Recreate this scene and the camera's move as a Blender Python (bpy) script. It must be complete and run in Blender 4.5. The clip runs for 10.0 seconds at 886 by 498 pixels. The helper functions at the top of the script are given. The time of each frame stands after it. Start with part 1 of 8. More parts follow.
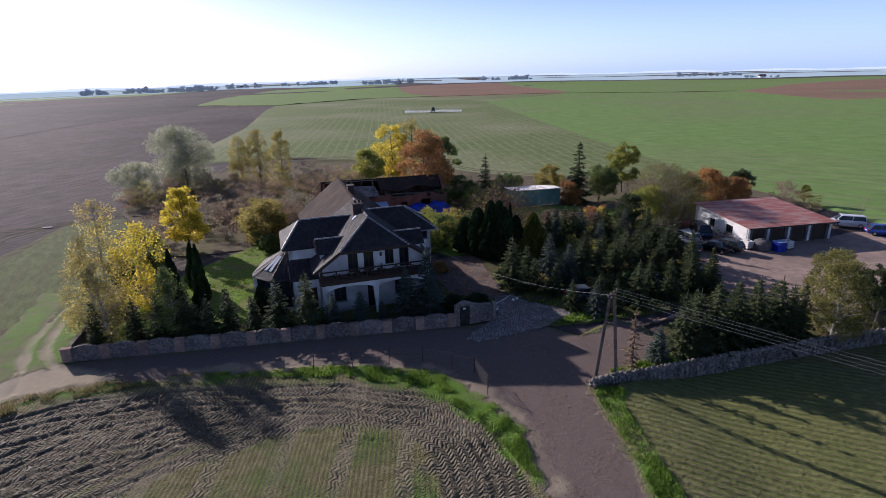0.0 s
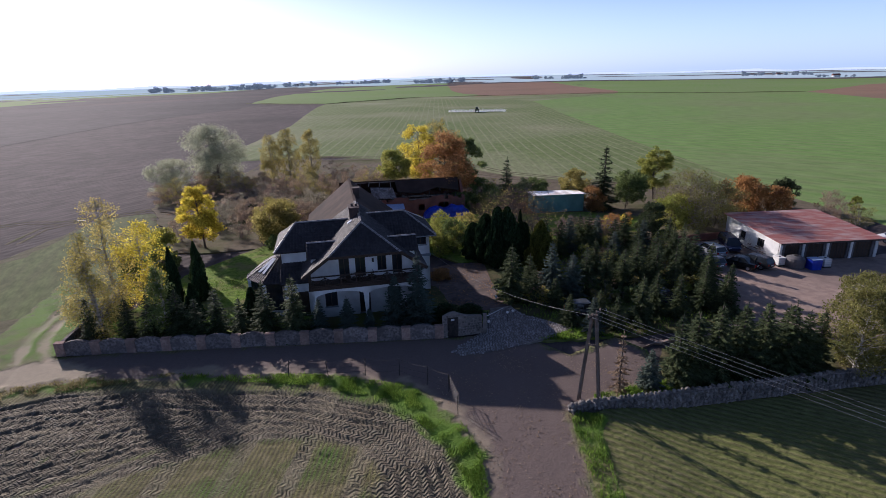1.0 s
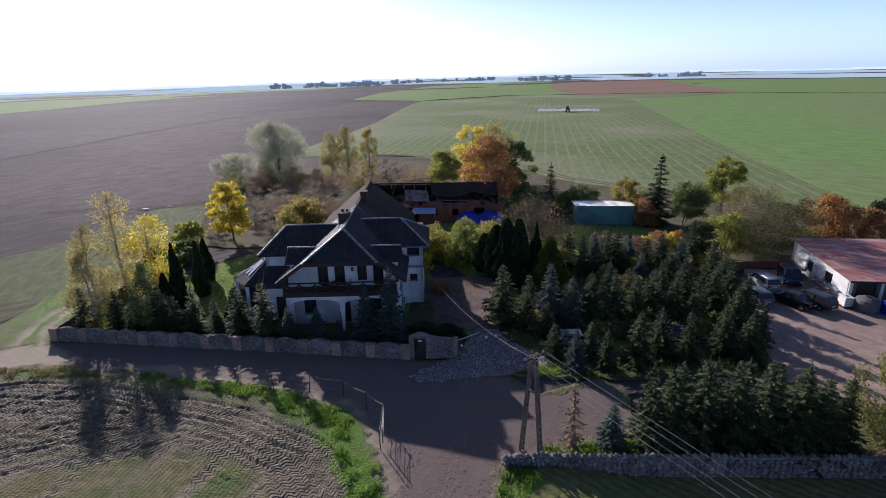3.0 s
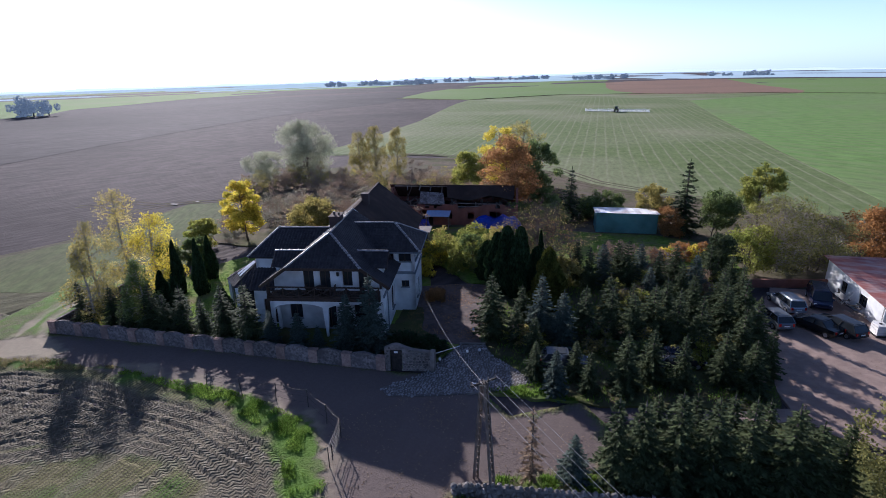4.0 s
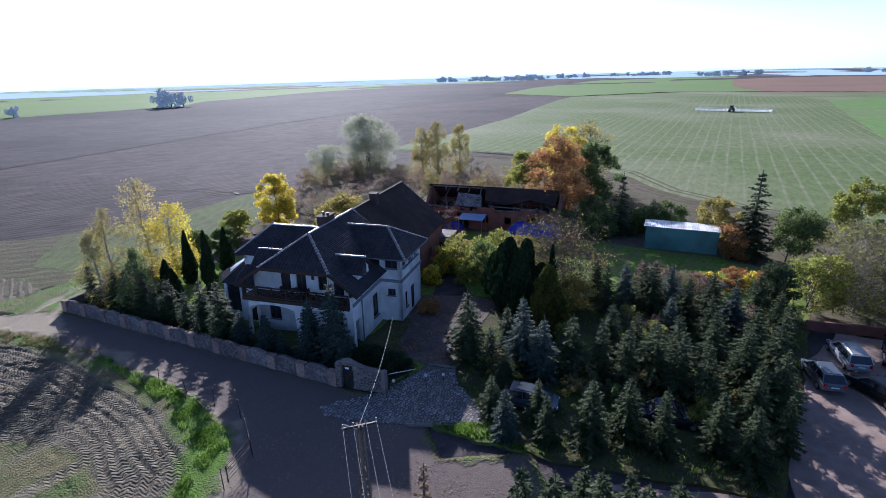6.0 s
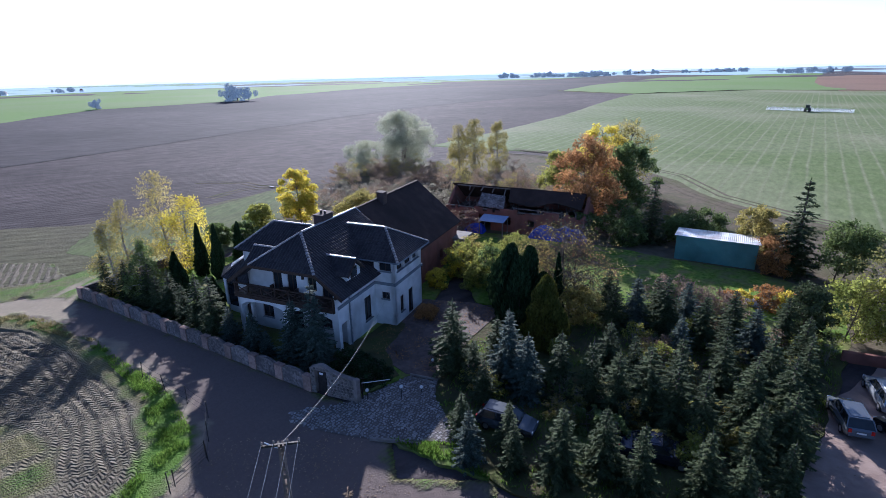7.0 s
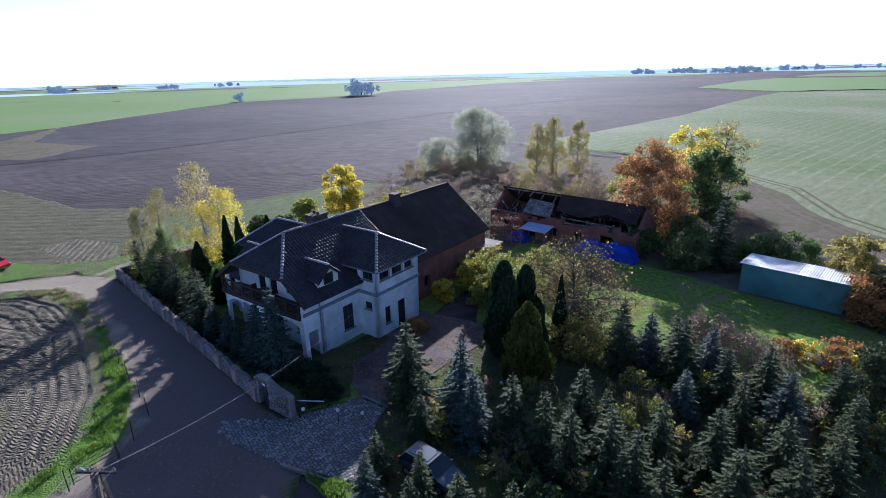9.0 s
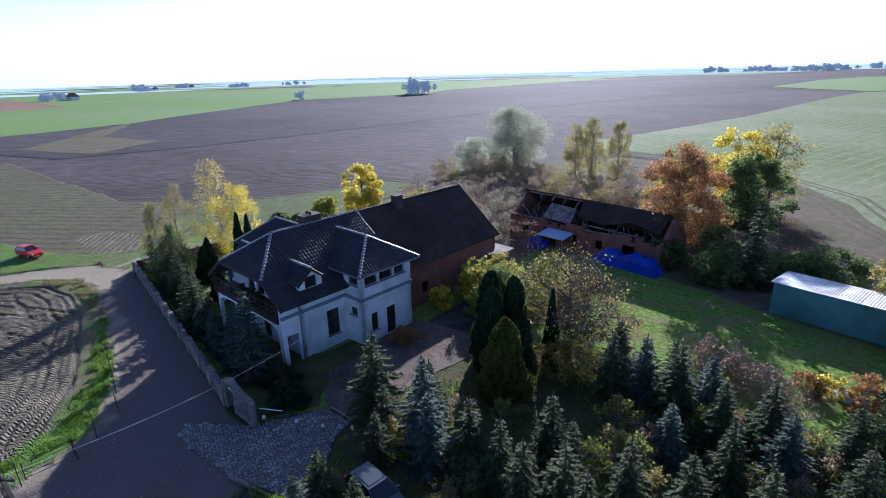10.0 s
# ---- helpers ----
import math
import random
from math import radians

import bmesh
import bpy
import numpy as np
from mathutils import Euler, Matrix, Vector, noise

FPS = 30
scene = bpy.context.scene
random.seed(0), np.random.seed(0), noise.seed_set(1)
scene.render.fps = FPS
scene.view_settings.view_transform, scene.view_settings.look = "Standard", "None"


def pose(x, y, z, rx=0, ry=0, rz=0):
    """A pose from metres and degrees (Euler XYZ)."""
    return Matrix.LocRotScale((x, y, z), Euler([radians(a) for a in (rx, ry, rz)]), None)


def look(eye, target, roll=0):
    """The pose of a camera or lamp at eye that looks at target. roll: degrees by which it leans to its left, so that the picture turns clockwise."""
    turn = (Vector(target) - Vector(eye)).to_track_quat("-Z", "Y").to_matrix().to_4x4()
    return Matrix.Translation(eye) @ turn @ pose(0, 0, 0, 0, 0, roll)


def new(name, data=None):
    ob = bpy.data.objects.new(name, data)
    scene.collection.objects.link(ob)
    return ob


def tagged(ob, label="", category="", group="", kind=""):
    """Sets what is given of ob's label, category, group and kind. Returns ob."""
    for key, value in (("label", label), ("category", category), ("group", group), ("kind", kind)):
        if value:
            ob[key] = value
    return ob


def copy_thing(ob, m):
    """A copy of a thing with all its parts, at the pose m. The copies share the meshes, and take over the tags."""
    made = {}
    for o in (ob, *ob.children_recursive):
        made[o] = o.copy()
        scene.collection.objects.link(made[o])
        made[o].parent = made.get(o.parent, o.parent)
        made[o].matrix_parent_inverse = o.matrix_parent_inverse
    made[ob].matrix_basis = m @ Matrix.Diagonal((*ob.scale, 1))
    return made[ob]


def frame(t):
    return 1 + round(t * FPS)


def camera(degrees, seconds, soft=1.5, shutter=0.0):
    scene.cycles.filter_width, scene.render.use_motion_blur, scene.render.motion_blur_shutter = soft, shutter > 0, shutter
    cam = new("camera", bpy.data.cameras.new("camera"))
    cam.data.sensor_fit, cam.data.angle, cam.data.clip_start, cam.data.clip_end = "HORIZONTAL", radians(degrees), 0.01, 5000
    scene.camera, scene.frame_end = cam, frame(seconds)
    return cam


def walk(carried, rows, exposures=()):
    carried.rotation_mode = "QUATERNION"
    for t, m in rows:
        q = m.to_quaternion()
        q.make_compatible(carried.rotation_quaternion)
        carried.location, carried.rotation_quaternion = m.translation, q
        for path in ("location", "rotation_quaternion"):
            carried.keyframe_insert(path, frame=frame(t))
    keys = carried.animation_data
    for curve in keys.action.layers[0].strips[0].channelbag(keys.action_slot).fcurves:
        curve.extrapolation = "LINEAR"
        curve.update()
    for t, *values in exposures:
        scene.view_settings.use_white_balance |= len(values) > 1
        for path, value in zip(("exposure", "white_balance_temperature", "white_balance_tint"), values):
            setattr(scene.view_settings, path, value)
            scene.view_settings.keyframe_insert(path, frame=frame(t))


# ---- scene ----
cam = camera(80.1, 10.0, soft=0.7)
METRES, EYE, TILT, LEAN, TURN = 60.0, 23.1, -18.4, 1.2, 0.0
KELVIN, TINT = 5150, 26
ROWS = [
    (0.0, 0.0, 0.0, 0.0, 0.0, 0.0, -0.0),
    (0.5, 0.0435, 0.0143, 0.0077, 2.66, -0.12, -0.89),
    (1.0, 0.0898, 0.0327, 0.0163, 5.23, -0.2, -1.79),
    (1.5, 0.1319, 0.0525, 0.0239, 7.72, -0.33, -2.61),
    (2.0, 0.1765, 0.0764, 0.0327, 10.54, -0.55, -3.53),
    (2.5, 0.2165, 0.1, 0.042, 13.18, -0.82, -4.38),
    (4.0, 0.336, 0.1862, 0.0769, 21.21, -1.86, -6.95),
    (4.5, 0.3703, 0.2186, 0.0882, 23.92, -2.31, -7.73),
    (5.0, 0.4044, 0.2559, 0.1001, 26.74, -2.79, -8.56),
    (5.5, 0.4341, 0.2925, 0.1102, 29.59, -3.32, -9.35),
    (7.0, 0.5123, 0.415, 0.1485, 39.1, -5.64, -11.92),
    (7.5, 0.5333, 0.457, 0.1607, 42.31, -6.45, -12.64),
    (8.0, 0.5536, 0.5038, 0.1751, 45.94, -7.41, -13.36),
    (8.5, 0.5693, 0.5478, 0.1893, 49.18, -8.23, -13.97),
    (9.0, 0.584, 0.597, 0.2049, 52.6, -9.16, -14.48),
    (9.5, 0.5942, 0.6432, 0.2188, 55.8, -10.05, -14.93),
    (10.0, 0.6023, 0.6938, 0.2331, 59.24, -11.0, -15.36),
]
walk(cam, [(t, pose(0, 0, EYE, TILT, LEAN, TURN) @ pose(METRES * x, METRES * y, METRES * z, 90 + pitch, roll, yaw)) for t, x, y, z, yaw, pitch, roll in ROWS],
     exposures=[(0.0, 0.4, KELVIN + 150, TINT + 3), (2.5, 0.46, KELVIN + 100, TINT + 2), (5.0, 0.8, KELVIN - 300, TINT - 1), (10.0, 1.04, KELVIN - 450, TINT - 2)])

# ---- sky and sun ----
SUN_AZ, SUN_EL = 48.0, 20.8          # degrees to the left of +y, degrees up
world = bpy.data.worlds.new("world")
scene.world = world
world.use_nodes = True
wn = world.node_tree.nodes
sky = wn.new("ShaderNodeTexSky")
sky.sky_type = "NISHITA"
sky.sun_disc = False
sky.sun_elevation = radians(SUN_EL)
sky.sun_rotation = radians(-SUN_AZ)
sky.dust_density, sky.air_density, sky.altitude = 1.0, 1.0, 80
SKY, HAZE = 0.056, 0.64                # the clear sky's strength, and the white haze low over the horizon
wn["Background"].inputs["Strength"].default_value = SKY
wl = world.node_tree.links
wl.new(sky.outputs[0], wn["Background"].inputs[0])
way = wn.new("ShaderNodeTexCoord")
split = wn.new("ShaderNodeSeparateXYZ")
wl.new(way.outputs["Generated"], split.inputs[0])
fall = wn.new("ShaderNodeMapRange")
fall.interpolation_type = "SMOOTHSTEP"
fall.inputs["From Min"].default_value, fall.inputs["From Max"].default_value = 0.0, 0.24
fall.inputs["To Min"].default_value, fall.inputs["To Max"].default_value = HAZE, 0.0
wl.new(split.outputs["Z"], fall.inputs["Value"])
veil = wn.new("ShaderNodeBackground")
veil.inputs["Color"].default_value = (0.4, 0.57, 1.0, 1)
wl.new(fall.outputs[0], veil.inputs["Strength"])
both = wn.new("ShaderNodeAddShader")
wl.new(wn["Background"].outputs[0], both.inputs[0])
wl.new(veil.outputs[0], both.inputs[1])
wl.new(both.outputs[0], wn["World Output"].inputs["Surface"])
sun = new("sun", bpy.data.lights.new("sun", "SUN"))
sun.data.energy, sun.data.angle, sun.data.color = 5.0, radians(0.6), (1.0, 0.87, 0.62)
_to = Vector((-math.sin(radians(SUN_AZ)) * math.cos(radians(SUN_EL)), math.cos(radians(SUN_AZ)) * math.cos(radians(SUN_EL)), math.sin(radians(SUN_EL))))
sun.matrix_world = look(_to * 200, (0, 0, 0))


# ---- materials ----
def mat(name, c1, c2=None, s1=1.0, c3=None, s2=0.1, rough=0.85, bump=0.0, bs=8.0, metal=0.0, stretch=(1, 1, 1), turn=0.0, spec=0.3, rand=0.0, trans=0.0, island=False):
    """Two noises of colour at two scales, a bump, and a random tone for each object or loose piece."""
    m = bpy.data.materials.new(name)
    m.use_nodes = True
    nt = m.node_tree
    n, l = nt.nodes, nt.links
    b = n["Principled BSDF"]
    b.inputs["Roughness"].default_value = rough
    b.inputs["Metallic"].default_value = metal
    b.inputs["Specular IOR Level"].default_value = spec
    geo = n.new("ShaderNodeNewGeometry")
    mp = n.new("ShaderNodeMapping")
    mp.inputs["Scale"].default_value = stretch
    mp.inputs["Rotation"].default_value = (0, 0, radians(turn))
    l.new(geo.outputs["Position"], mp.inputs["Vector"])

    def nz(scale, detail=4.0):
        t = n.new("ShaderNodeTexNoise")
        t.inputs["Scale"].default_value = scale
        t.inputs["Detail"].default_value = detail
        l.new(mp.outputs[0], t.inputs["Vector"])
        return t.outputs["Fac"]

    def ramp(f, lo, hi):
        r = n.new("ShaderNodeMapRange")
        r.inputs["From Min"].default_value, r.inputs["From Max"].default_value = lo, hi
        l.new(f, r.inputs["Value"])
        return r.outputs[0]

    def mix(f, a, c):
        x = n.new("ShaderNodeMix")
        x.data_type = "RGBA"
        if isinstance(f, float):
            x.inputs["Factor"].default_value = f
        else:
            l.new(f, x.inputs["Factor"])
        for k, v in (("A", a), ("B", c)):
            sock = [i for i in x.inputs if i.name == k and i.type == "RGBA"][0]
            if isinstance(v, tuple):
                sock.default_value = (*v, 1)
            else:
                l.new(v, sock)
        return [o for o in x.outputs if o.type == "RGBA"][0]

    col = mix(ramp(nz(s1), 0.35, 0.65), c1, c2 or c1)
    if c3:
        col = mix(ramp(nz(s2, 3.0), 0.45, 0.7), col, c3)
    if rand:
        hs = n.new("ShaderNodeHueSaturation")
        src = geo.outputs["Random Per Island"] if island else n.new("ShaderNodeObjectInfo").outputs["Random"]
        r = n.new("ShaderNodeMapRange")
        r.inputs["To Min"].default_value, r.inputs["To Max"].default_value = 1 - rand, 1 + rand
        l.new(src, r.inputs["Value"])
        l.new(r.outputs[0], hs.inputs["Value"])
        l.new(col, hs.inputs["Color"])
        col = hs.outputs["Color"]
    l.new(col, b.inputs["Base Color"])
    if bump:
        bp = n.new("ShaderNodeBump")
        bp.inputs["Strength"].default_value = 1.0
        bp.inputs["Distance"].default_value = bump
        l.new(nz(bs, 5.0), bp.inputs["Height"])
        l.new(bp.outputs[0], b.inputs["Normal"])
    if trans:
        tr = n.new("ShaderNodeBsdfTranslucent")
        l.new(col, tr.inputs["Color"])
        ms = n.new("ShaderNodeMixShader")
        ms.inputs[0].default_value = trans
        l.new(b.outputs[0], ms.inputs[1])
        l.new(tr.outputs[0], ms.inputs[2])
        l.new(ms.outputs[0], n["Material Output"].inputs["Surface"])
    return m


def rows_mat(name, c1, c2, c3, step, turn, s2=0.02, bump=0.1, dark=0.5, tram=0.0, lineamp=0.6, sharp=1.0, grain=0.0, gs=4.0, wheel=0.85):
    """A field: drilled rows along one way, with patches, and tramlines every tram metres."""
    m = mat(name, c1, c2, 0.25, c3, s2, rough=0.95, spec=0.06)
    nt = m.node_tree
    n, l = nt.nodes, nt.links
    b = n["Principled BSDF"]
    geo = n.new("ShaderNodeNewGeometry")
    mp = n.new("ShaderNodeMapping")
    mp.inputs["Rotation"].default_value = (0, 0, radians(turn))
    l.new(geo.outputs["Position"], mp.inputs["Vector"])
    sep = n.new("ShaderNodeSeparateXYZ")
    wob = n.new("ShaderNodeTexNoise")
    wob.inputs["Scale"].default_value = 0.05
    l.new(mp.outputs[0], wob.inputs["Vector"])
    l.new(mp.outputs[0], sep.inputs[0])

    def math_(op, a, c):
        q = n.new("ShaderNodeMath")
        q.operation = op
        for i, v in enumerate((a, c)):
            if isinstance(v, (int, float)):
                q.inputs[i].default_value = v
            else:
                l.new(v, q.inputs[i])
        return q.outputs[0]
    x = math_("ADD", sep.outputs["X"], math_("MULTIPLY", wob.outputs["Fac"], lineamp))
    wave = math_("SINE", math_("MULTIPLY", x, 2 * math.pi / step), 0)
    fine = n.new("ShaderNodeTexNoise")
    fine.inputs["Scale"].default_value = 3.0
    fine.inputs["Detail"].default_value = 6.0
    l.new(geo.outputs["Position"], fine.inputs["Vector"])
    f = math_("MULTIPLY", math_("POWER", math_("MULTIPLY", math_("ADD", wave, 1), 0.5), sharp), dark)
    f = math_("MULTIPLY", f, math_("MULTIPLY", fine.outputs["Fac"], math_("MULTIPLY", wob.outputs["Fac"], 3.6)))
    if tram:
        d = math_("ABSOLUTE", math_("SUBTRACT", math_("FRACT", math_("DIVIDE", x, tram), 0), 0.5), 0)
        d2 = math_("ABSOLUTE", math_("SUBTRACT", d, 0.9 / tram), 0)
        f = math_("MAXIMUM", f, math_("MULTIPLY", math_("LESS_THAN", d2, 0.28 / tram), wheel))
    mx = n.new("ShaderNodeMix")
    mx.data_type = "RGBA"
    ca = [i for i in mx.inputs if i.type == "RGBA"]
    l.new(f, mx.inputs["Factor"])
    old = b.inputs["Base Color"].links[0].from_socket
    l.new(old, ca[0])
    ca[1].default_value = (*c3, 1)
    tone = [o for o in mx.outputs if o.type == "RGBA"][0]
    if grain:                          # clods and tufts, lighter and darker
        gr, hs = n.new("ShaderNodeTexNoise"), n.new("ShaderNodeHueSaturation")
        gr.inputs["Scale"].default_value, gr.inputs["Detail"].default_value, gr.inputs["Roughness"].default_value = gs, 6.0, 0.7
        ways = n.new("ShaderNodeMapping")
        ways.inputs["Scale"].default_value = (1.0, 0.3, 1.0)
        l.new(mp.outputs[0], ways.inputs["Vector"])
        l.new(ways.outputs[0], gr.inputs["Vector"])
        l.new(math_("ADD", math_("MULTIPLY", gr.outputs["Fac"], 2 * grain), 1 - grain), hs.inputs["Value"])
        l.new(tone, hs.inputs["Color"])
        tone = hs.outputs["Color"]
    l.new(tone, b.inputs["Base Color"])
    bp = n.new("ShaderNodeBump")
    bp.inputs["Distance"].default_value = bump
    l.new(math_("ADD", math_("MULTIPLY", wave, 0.4), math_("MULTIPLY", fine.outputs["Fac"], 1.6)), bp.inputs["Height"])
    l.new(bp.outputs[0], b.inputs["Normal"])
    return m


M_PLASTER = mat("white_plaster", (0.74, 0.74, 0.72), (0.66, 0.66, 0.65), 1.5, (0.5, 0.5, 0.48), 0.5, 0.9, 0.01, 30)
# arcade wall only: the recess's shade put into a darker grey
M_LOWWALL = mat("shade_grey_render", (0.4, 0.4, 0.4), (0.48, 0.48, 0.47), 1.5, (0.32, 0.32, 0.31), 0.5, 0.92, 0.01, 30)
M_BAND = mat("grey_band", (0.16, 0.18, 0.2), (0.22, 0.24, 0.26), 2)
M_TILE = mat("dark_roof_tile", (0.034, 0.03, 0.032), (0.05, 0.044, 0.045), 3, (0.026, 0.024, 0.026), 0.5, 0.62, 0.004, 20, spec=0.2, rand=0.18, island=True)
M_RIDGE = mat("ridge_tile", (0.2, 0.18, 0.17), (0.28, 0.26, 0.25), 4, rough=0.35, spec=0.6, rand=0.2, island=True)
M_SHEET = mat("dark_barn_sheet", (0.048, 0.034, 0.029), (0.068, 0.047, 0.039), 0.8, (0.036, 0.028, 0.025), 0.25, 0.85, 0.006, 12, spec=0.05)
M_WOOD = mat("dark_stained_wood", (0.035, 0.022, 0.016), (0.06, 0.038, 0.026), 6, rough=0.6, bump=0.004, bs=20)
M_OLDWOOD = mat("weathered_timber", (0.16, 0.14, 0.12), (0.24, 0.21, 0.18), 5, (0.09, 0.075, 0.065), 1.2, 0.9, 0.01, 14)
M_OLDTILE = mat("weathered_roof_tiles", (0.1, 0.085, 0.08), (0.3, 0.27, 0.25), 4.5, (0.07, 0.06, 0.055), 1.4, 0.85, 0.03, 8)
M_GLASS = mat("window_glass", (0.015, 0.018, 0.022), (0.03, 0.035, 0.04), 0.6, rough=0.06, spec=0.6)
M_SKYLIGHT = mat("skylight_glass", (0.5, 0.52, 0.55), (0.6, 0.62, 0.65), 2, rough=0.12, spec=0.8)
M_METALWHITE = mat("pale_metal", (0.6, 0.6, 0.6), (0.5, 0.5, 0.5), 2, rough=0.35, metal=0.4)
M_BRICK = mat("red_brick", (0.2, 0.085, 0.06), (0.25, 0.11, 0.08), 1.2, (0.13, 0.065, 0.052), 0.35, 0.92, 0.015, 9)
M_CHIMNEY = mat("dark_brick", (0.06, 0.042, 0.038), (0.085, 0.056, 0.048), 2, (0.06, 0.045, 0.04), 0.8, 0.92, 0.01, 9)
M_STONE = mat("field_stone", (0.14, 0.125, 0.115), (0.24, 0.215, 0.19), 4.5, (0.1, 0.09, 0.082), 0.8, 0.9, 0.02, 9, rand=0.3)
M_STONEJ = mat("field_stone_joined", (0.14, 0.125, 0.115), (0.24, 0.215, 0.19), 4.5, (0.1, 0.09, 0.082), 0.8, 0.9, 0.02, 9, rand=0.3, island=True)
M_COBBLE = mat("cobble_stone", (0.25, 0.23, 0.22), (0.34, 0.315, 0.3), 2.5, (0.2, 0.185, 0.175), 0.8, 0.8, 0.01, 9, rand=0.25, island=True)
M_MORTAR = mat("wall_mortar", (0.18, 0.155, 0.14), (0.25, 0.215, 0.19), 3, (0.13, 0.115, 0.1), 0.7, 0.95, 0.03, 6)
M_PANEL = mat("wall_panel_stone", (0.09, 0.078, 0.074), (0.24, 0.205, 0.19), 4.5, (0.1, 0.086, 0.082), 0.9, 0.95, 0.06, 5, rand=0.2)
M_PIER = mat("wall_pier_brick", (0.24, 0.155, 0.125), (0.36, 0.25, 0.2), 4.5, (0.17, 0.12, 0.1), 0.7, 0.95, 0.02, 8, rand=0.12)
M_IRON = mat("dark_iron", (0.04, 0.038, 0.036), (0.07, 0.06, 0.055), 5, rough=0.6, metal=0.6)
M_CONCRETE = mat("pole_concrete", (0.2, 0.18, 0.16), (0.26, 0.235, 0.21), 3, (0.14, 0.125, 0.115), 0.9, 0.9, 0.01, 15)
M_POLE = mat("brown_pole_concrete", (0.14, 0.108, 0.088), (0.19, 0.15, 0.122), 3, (0.1, 0.08, 0.068), 0.9, 0.9, 0.01, 15)
M_WIRE = mat("wire", (0.25, 0.25, 0.26), (0.33, 0.33, 0.34), 3, rough=0.5, metal=0.3)
M_CABLE = mat("service_cable", (0.3, 0.3, 0.3), (0.38, 0.38, 0.38), 3, rough=0.6)
M_PORCELAIN = mat("white_plastic", (0.7, 0.68, 0.65), rough=0.2)
M_INSULATOR = mat("brown_insulator", (0.26, 0.2, 0.16), rough=0.3)
M_REDSHEET = mat("rusty_red_sheet", (0.3, 0.1, 0.078), (0.38, 0.16, 0.125), 0.7, (0.42, 0.31, 0.28), 0.35, 0.6, 0.01, 10, stretch=(1, 3, 1))
M_SHEDFRONT = mat("shed_front", (0.1, 0.095, 0.1), (0.15, 0.14, 0.14), 1.5, (0.07, 0.065, 0.07), 0.5, 0.85)
M_TEAL = mat("teal_sheet", (0.115, 0.27, 0.265), (0.15, 0.31, 0.3), 0.8, (0.08, 0.17, 0.165), 0.3, 0.55, 0.005, 8)
M_GARROOF = mat("pale_corrugated_sheet", (0.74, 0.75, 0.76), (0.82, 0.82, 0.83), 0.8, (0.4, 0.29, 0.22), 0.55, 0.32, rand=0.25, spec=0.8)
M_TARP = mat("blue_tarpaulin", (0.01, 0.035, 0.42), (0.02, 0.06, 0.55), 1.5, (0.008, 0.02, 0.25), 0.5, 0.35, 0.03, 3, spec=0.5)
M_PALEBLUE = mat("pale_blue_sheet", (0.25, 0.33, 0.5), (0.3, 0.38, 0.55), 2, rough=0.5)
M_TYRE = mat("tyre_rubber", (0.02, 0.02, 0.02), (0.03, 0.03, 0.03), 10, rough=0.9)
M_RIM = mat("wheel_rim", (0.4, 0.4, 0.42), rough=0.3, metal=0.7)
M_LAMP_RED = mat("tail_lamp", (0.4, 0.02, 0.015), rough=0.2)
M_LAMP_CLEAR = mat("head_lamp", (0.6, 0.62, 0.65), rough=0.1)
M_PLATE = mat("plate", (0.7, 0.7, 0.68), rough=0.5)
M_BARK = mat("bark", (0.1, 0.08, 0.065), (0.16, 0.13, 0.11), 4, (0.07, 0.055, 0.045), 1.0, 0.95, 0.03, 10)
M_BIRCHBARK = mat("birch_bark", (0.34, 0.31, 0.27), (0.46, 0.43, 0.38), 3, (0.1, 0.09, 0.08), 1.5, 0.8, 0.01, 10, stretch=(1, 1, 3))
M_TWIG = mat("grey_twigs", (0.24, 0.2, 0.175), (0.33, 0.28, 0.24), 1.0, rough=0.9)
M_REDTWIG = mat("reddish_twigs", (0.24, 0.16, 0.14), (0.3, 0.21, 0.18), 1.0, rough=0.9)


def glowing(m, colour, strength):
    """Gives far things an emission that stands in for haze before them."""
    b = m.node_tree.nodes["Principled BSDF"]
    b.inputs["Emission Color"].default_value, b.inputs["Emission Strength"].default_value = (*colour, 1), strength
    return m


def leaf(name, c1, c2, trans=0.5, s=0.35):
    return mat(name, c1, c2, s, rough=0.75, spec=0.1, rand=0.42, island=True, trans=trans)


L_SPRUCE = leaf("spruce_needles", (0.052, 0.07, 0.03), (0.088, 0.108, 0.046), 0.25)
L_BLUE = leaf("blue_spruce_needles", (0.068, 0.09, 0.07), (0.1, 0.128, 0.1), 0.2)
L_THUJA = leaf("thuja_foliage", (0.024, 0.0456, 0.0192), (0.0384, 0.066, 0.0264), 0.15)
L_GOLDTHUJA = leaf("golden_thuja_foliage", (0.09, 0.1, 0.02), (0.16, 0.14, 0.025), 0.25)
L_YELLOW = leaf("yellow_leaves", (0.58, 0.49, 0.05), (0.74, 0.62, 0.085), 0.6)
L_GOLD = leaf("golden_birch_leaves", (0.43, 0.36, 0.11), (0.58, 0.48, 0.16), 0.58)
L_OLIVE = leaf("olive_leaves", (0.3, 0.27, 0.08), (0.42, 0.35, 0.11), 0.58)
L_OLIVEGREEN = leaf("olive_green_leaves", (0.175, 0.175, 0.055), (0.26, 0.245, 0.08), 0.55)
L_GREEN = leaf("green_leaves", (0.12, 0.165, 0.055), (0.19, 0.235, 0.08), 0.55)
L_LIME = leaf("lime_leaves", (0.25, 0.28, 0.06), (0.36, 0.35, 0.08), 0.58)
L_ORANGE = leaf("orange_leaves", (0.33, 0.17, 0.06), (0.42, 0.23, 0.08))
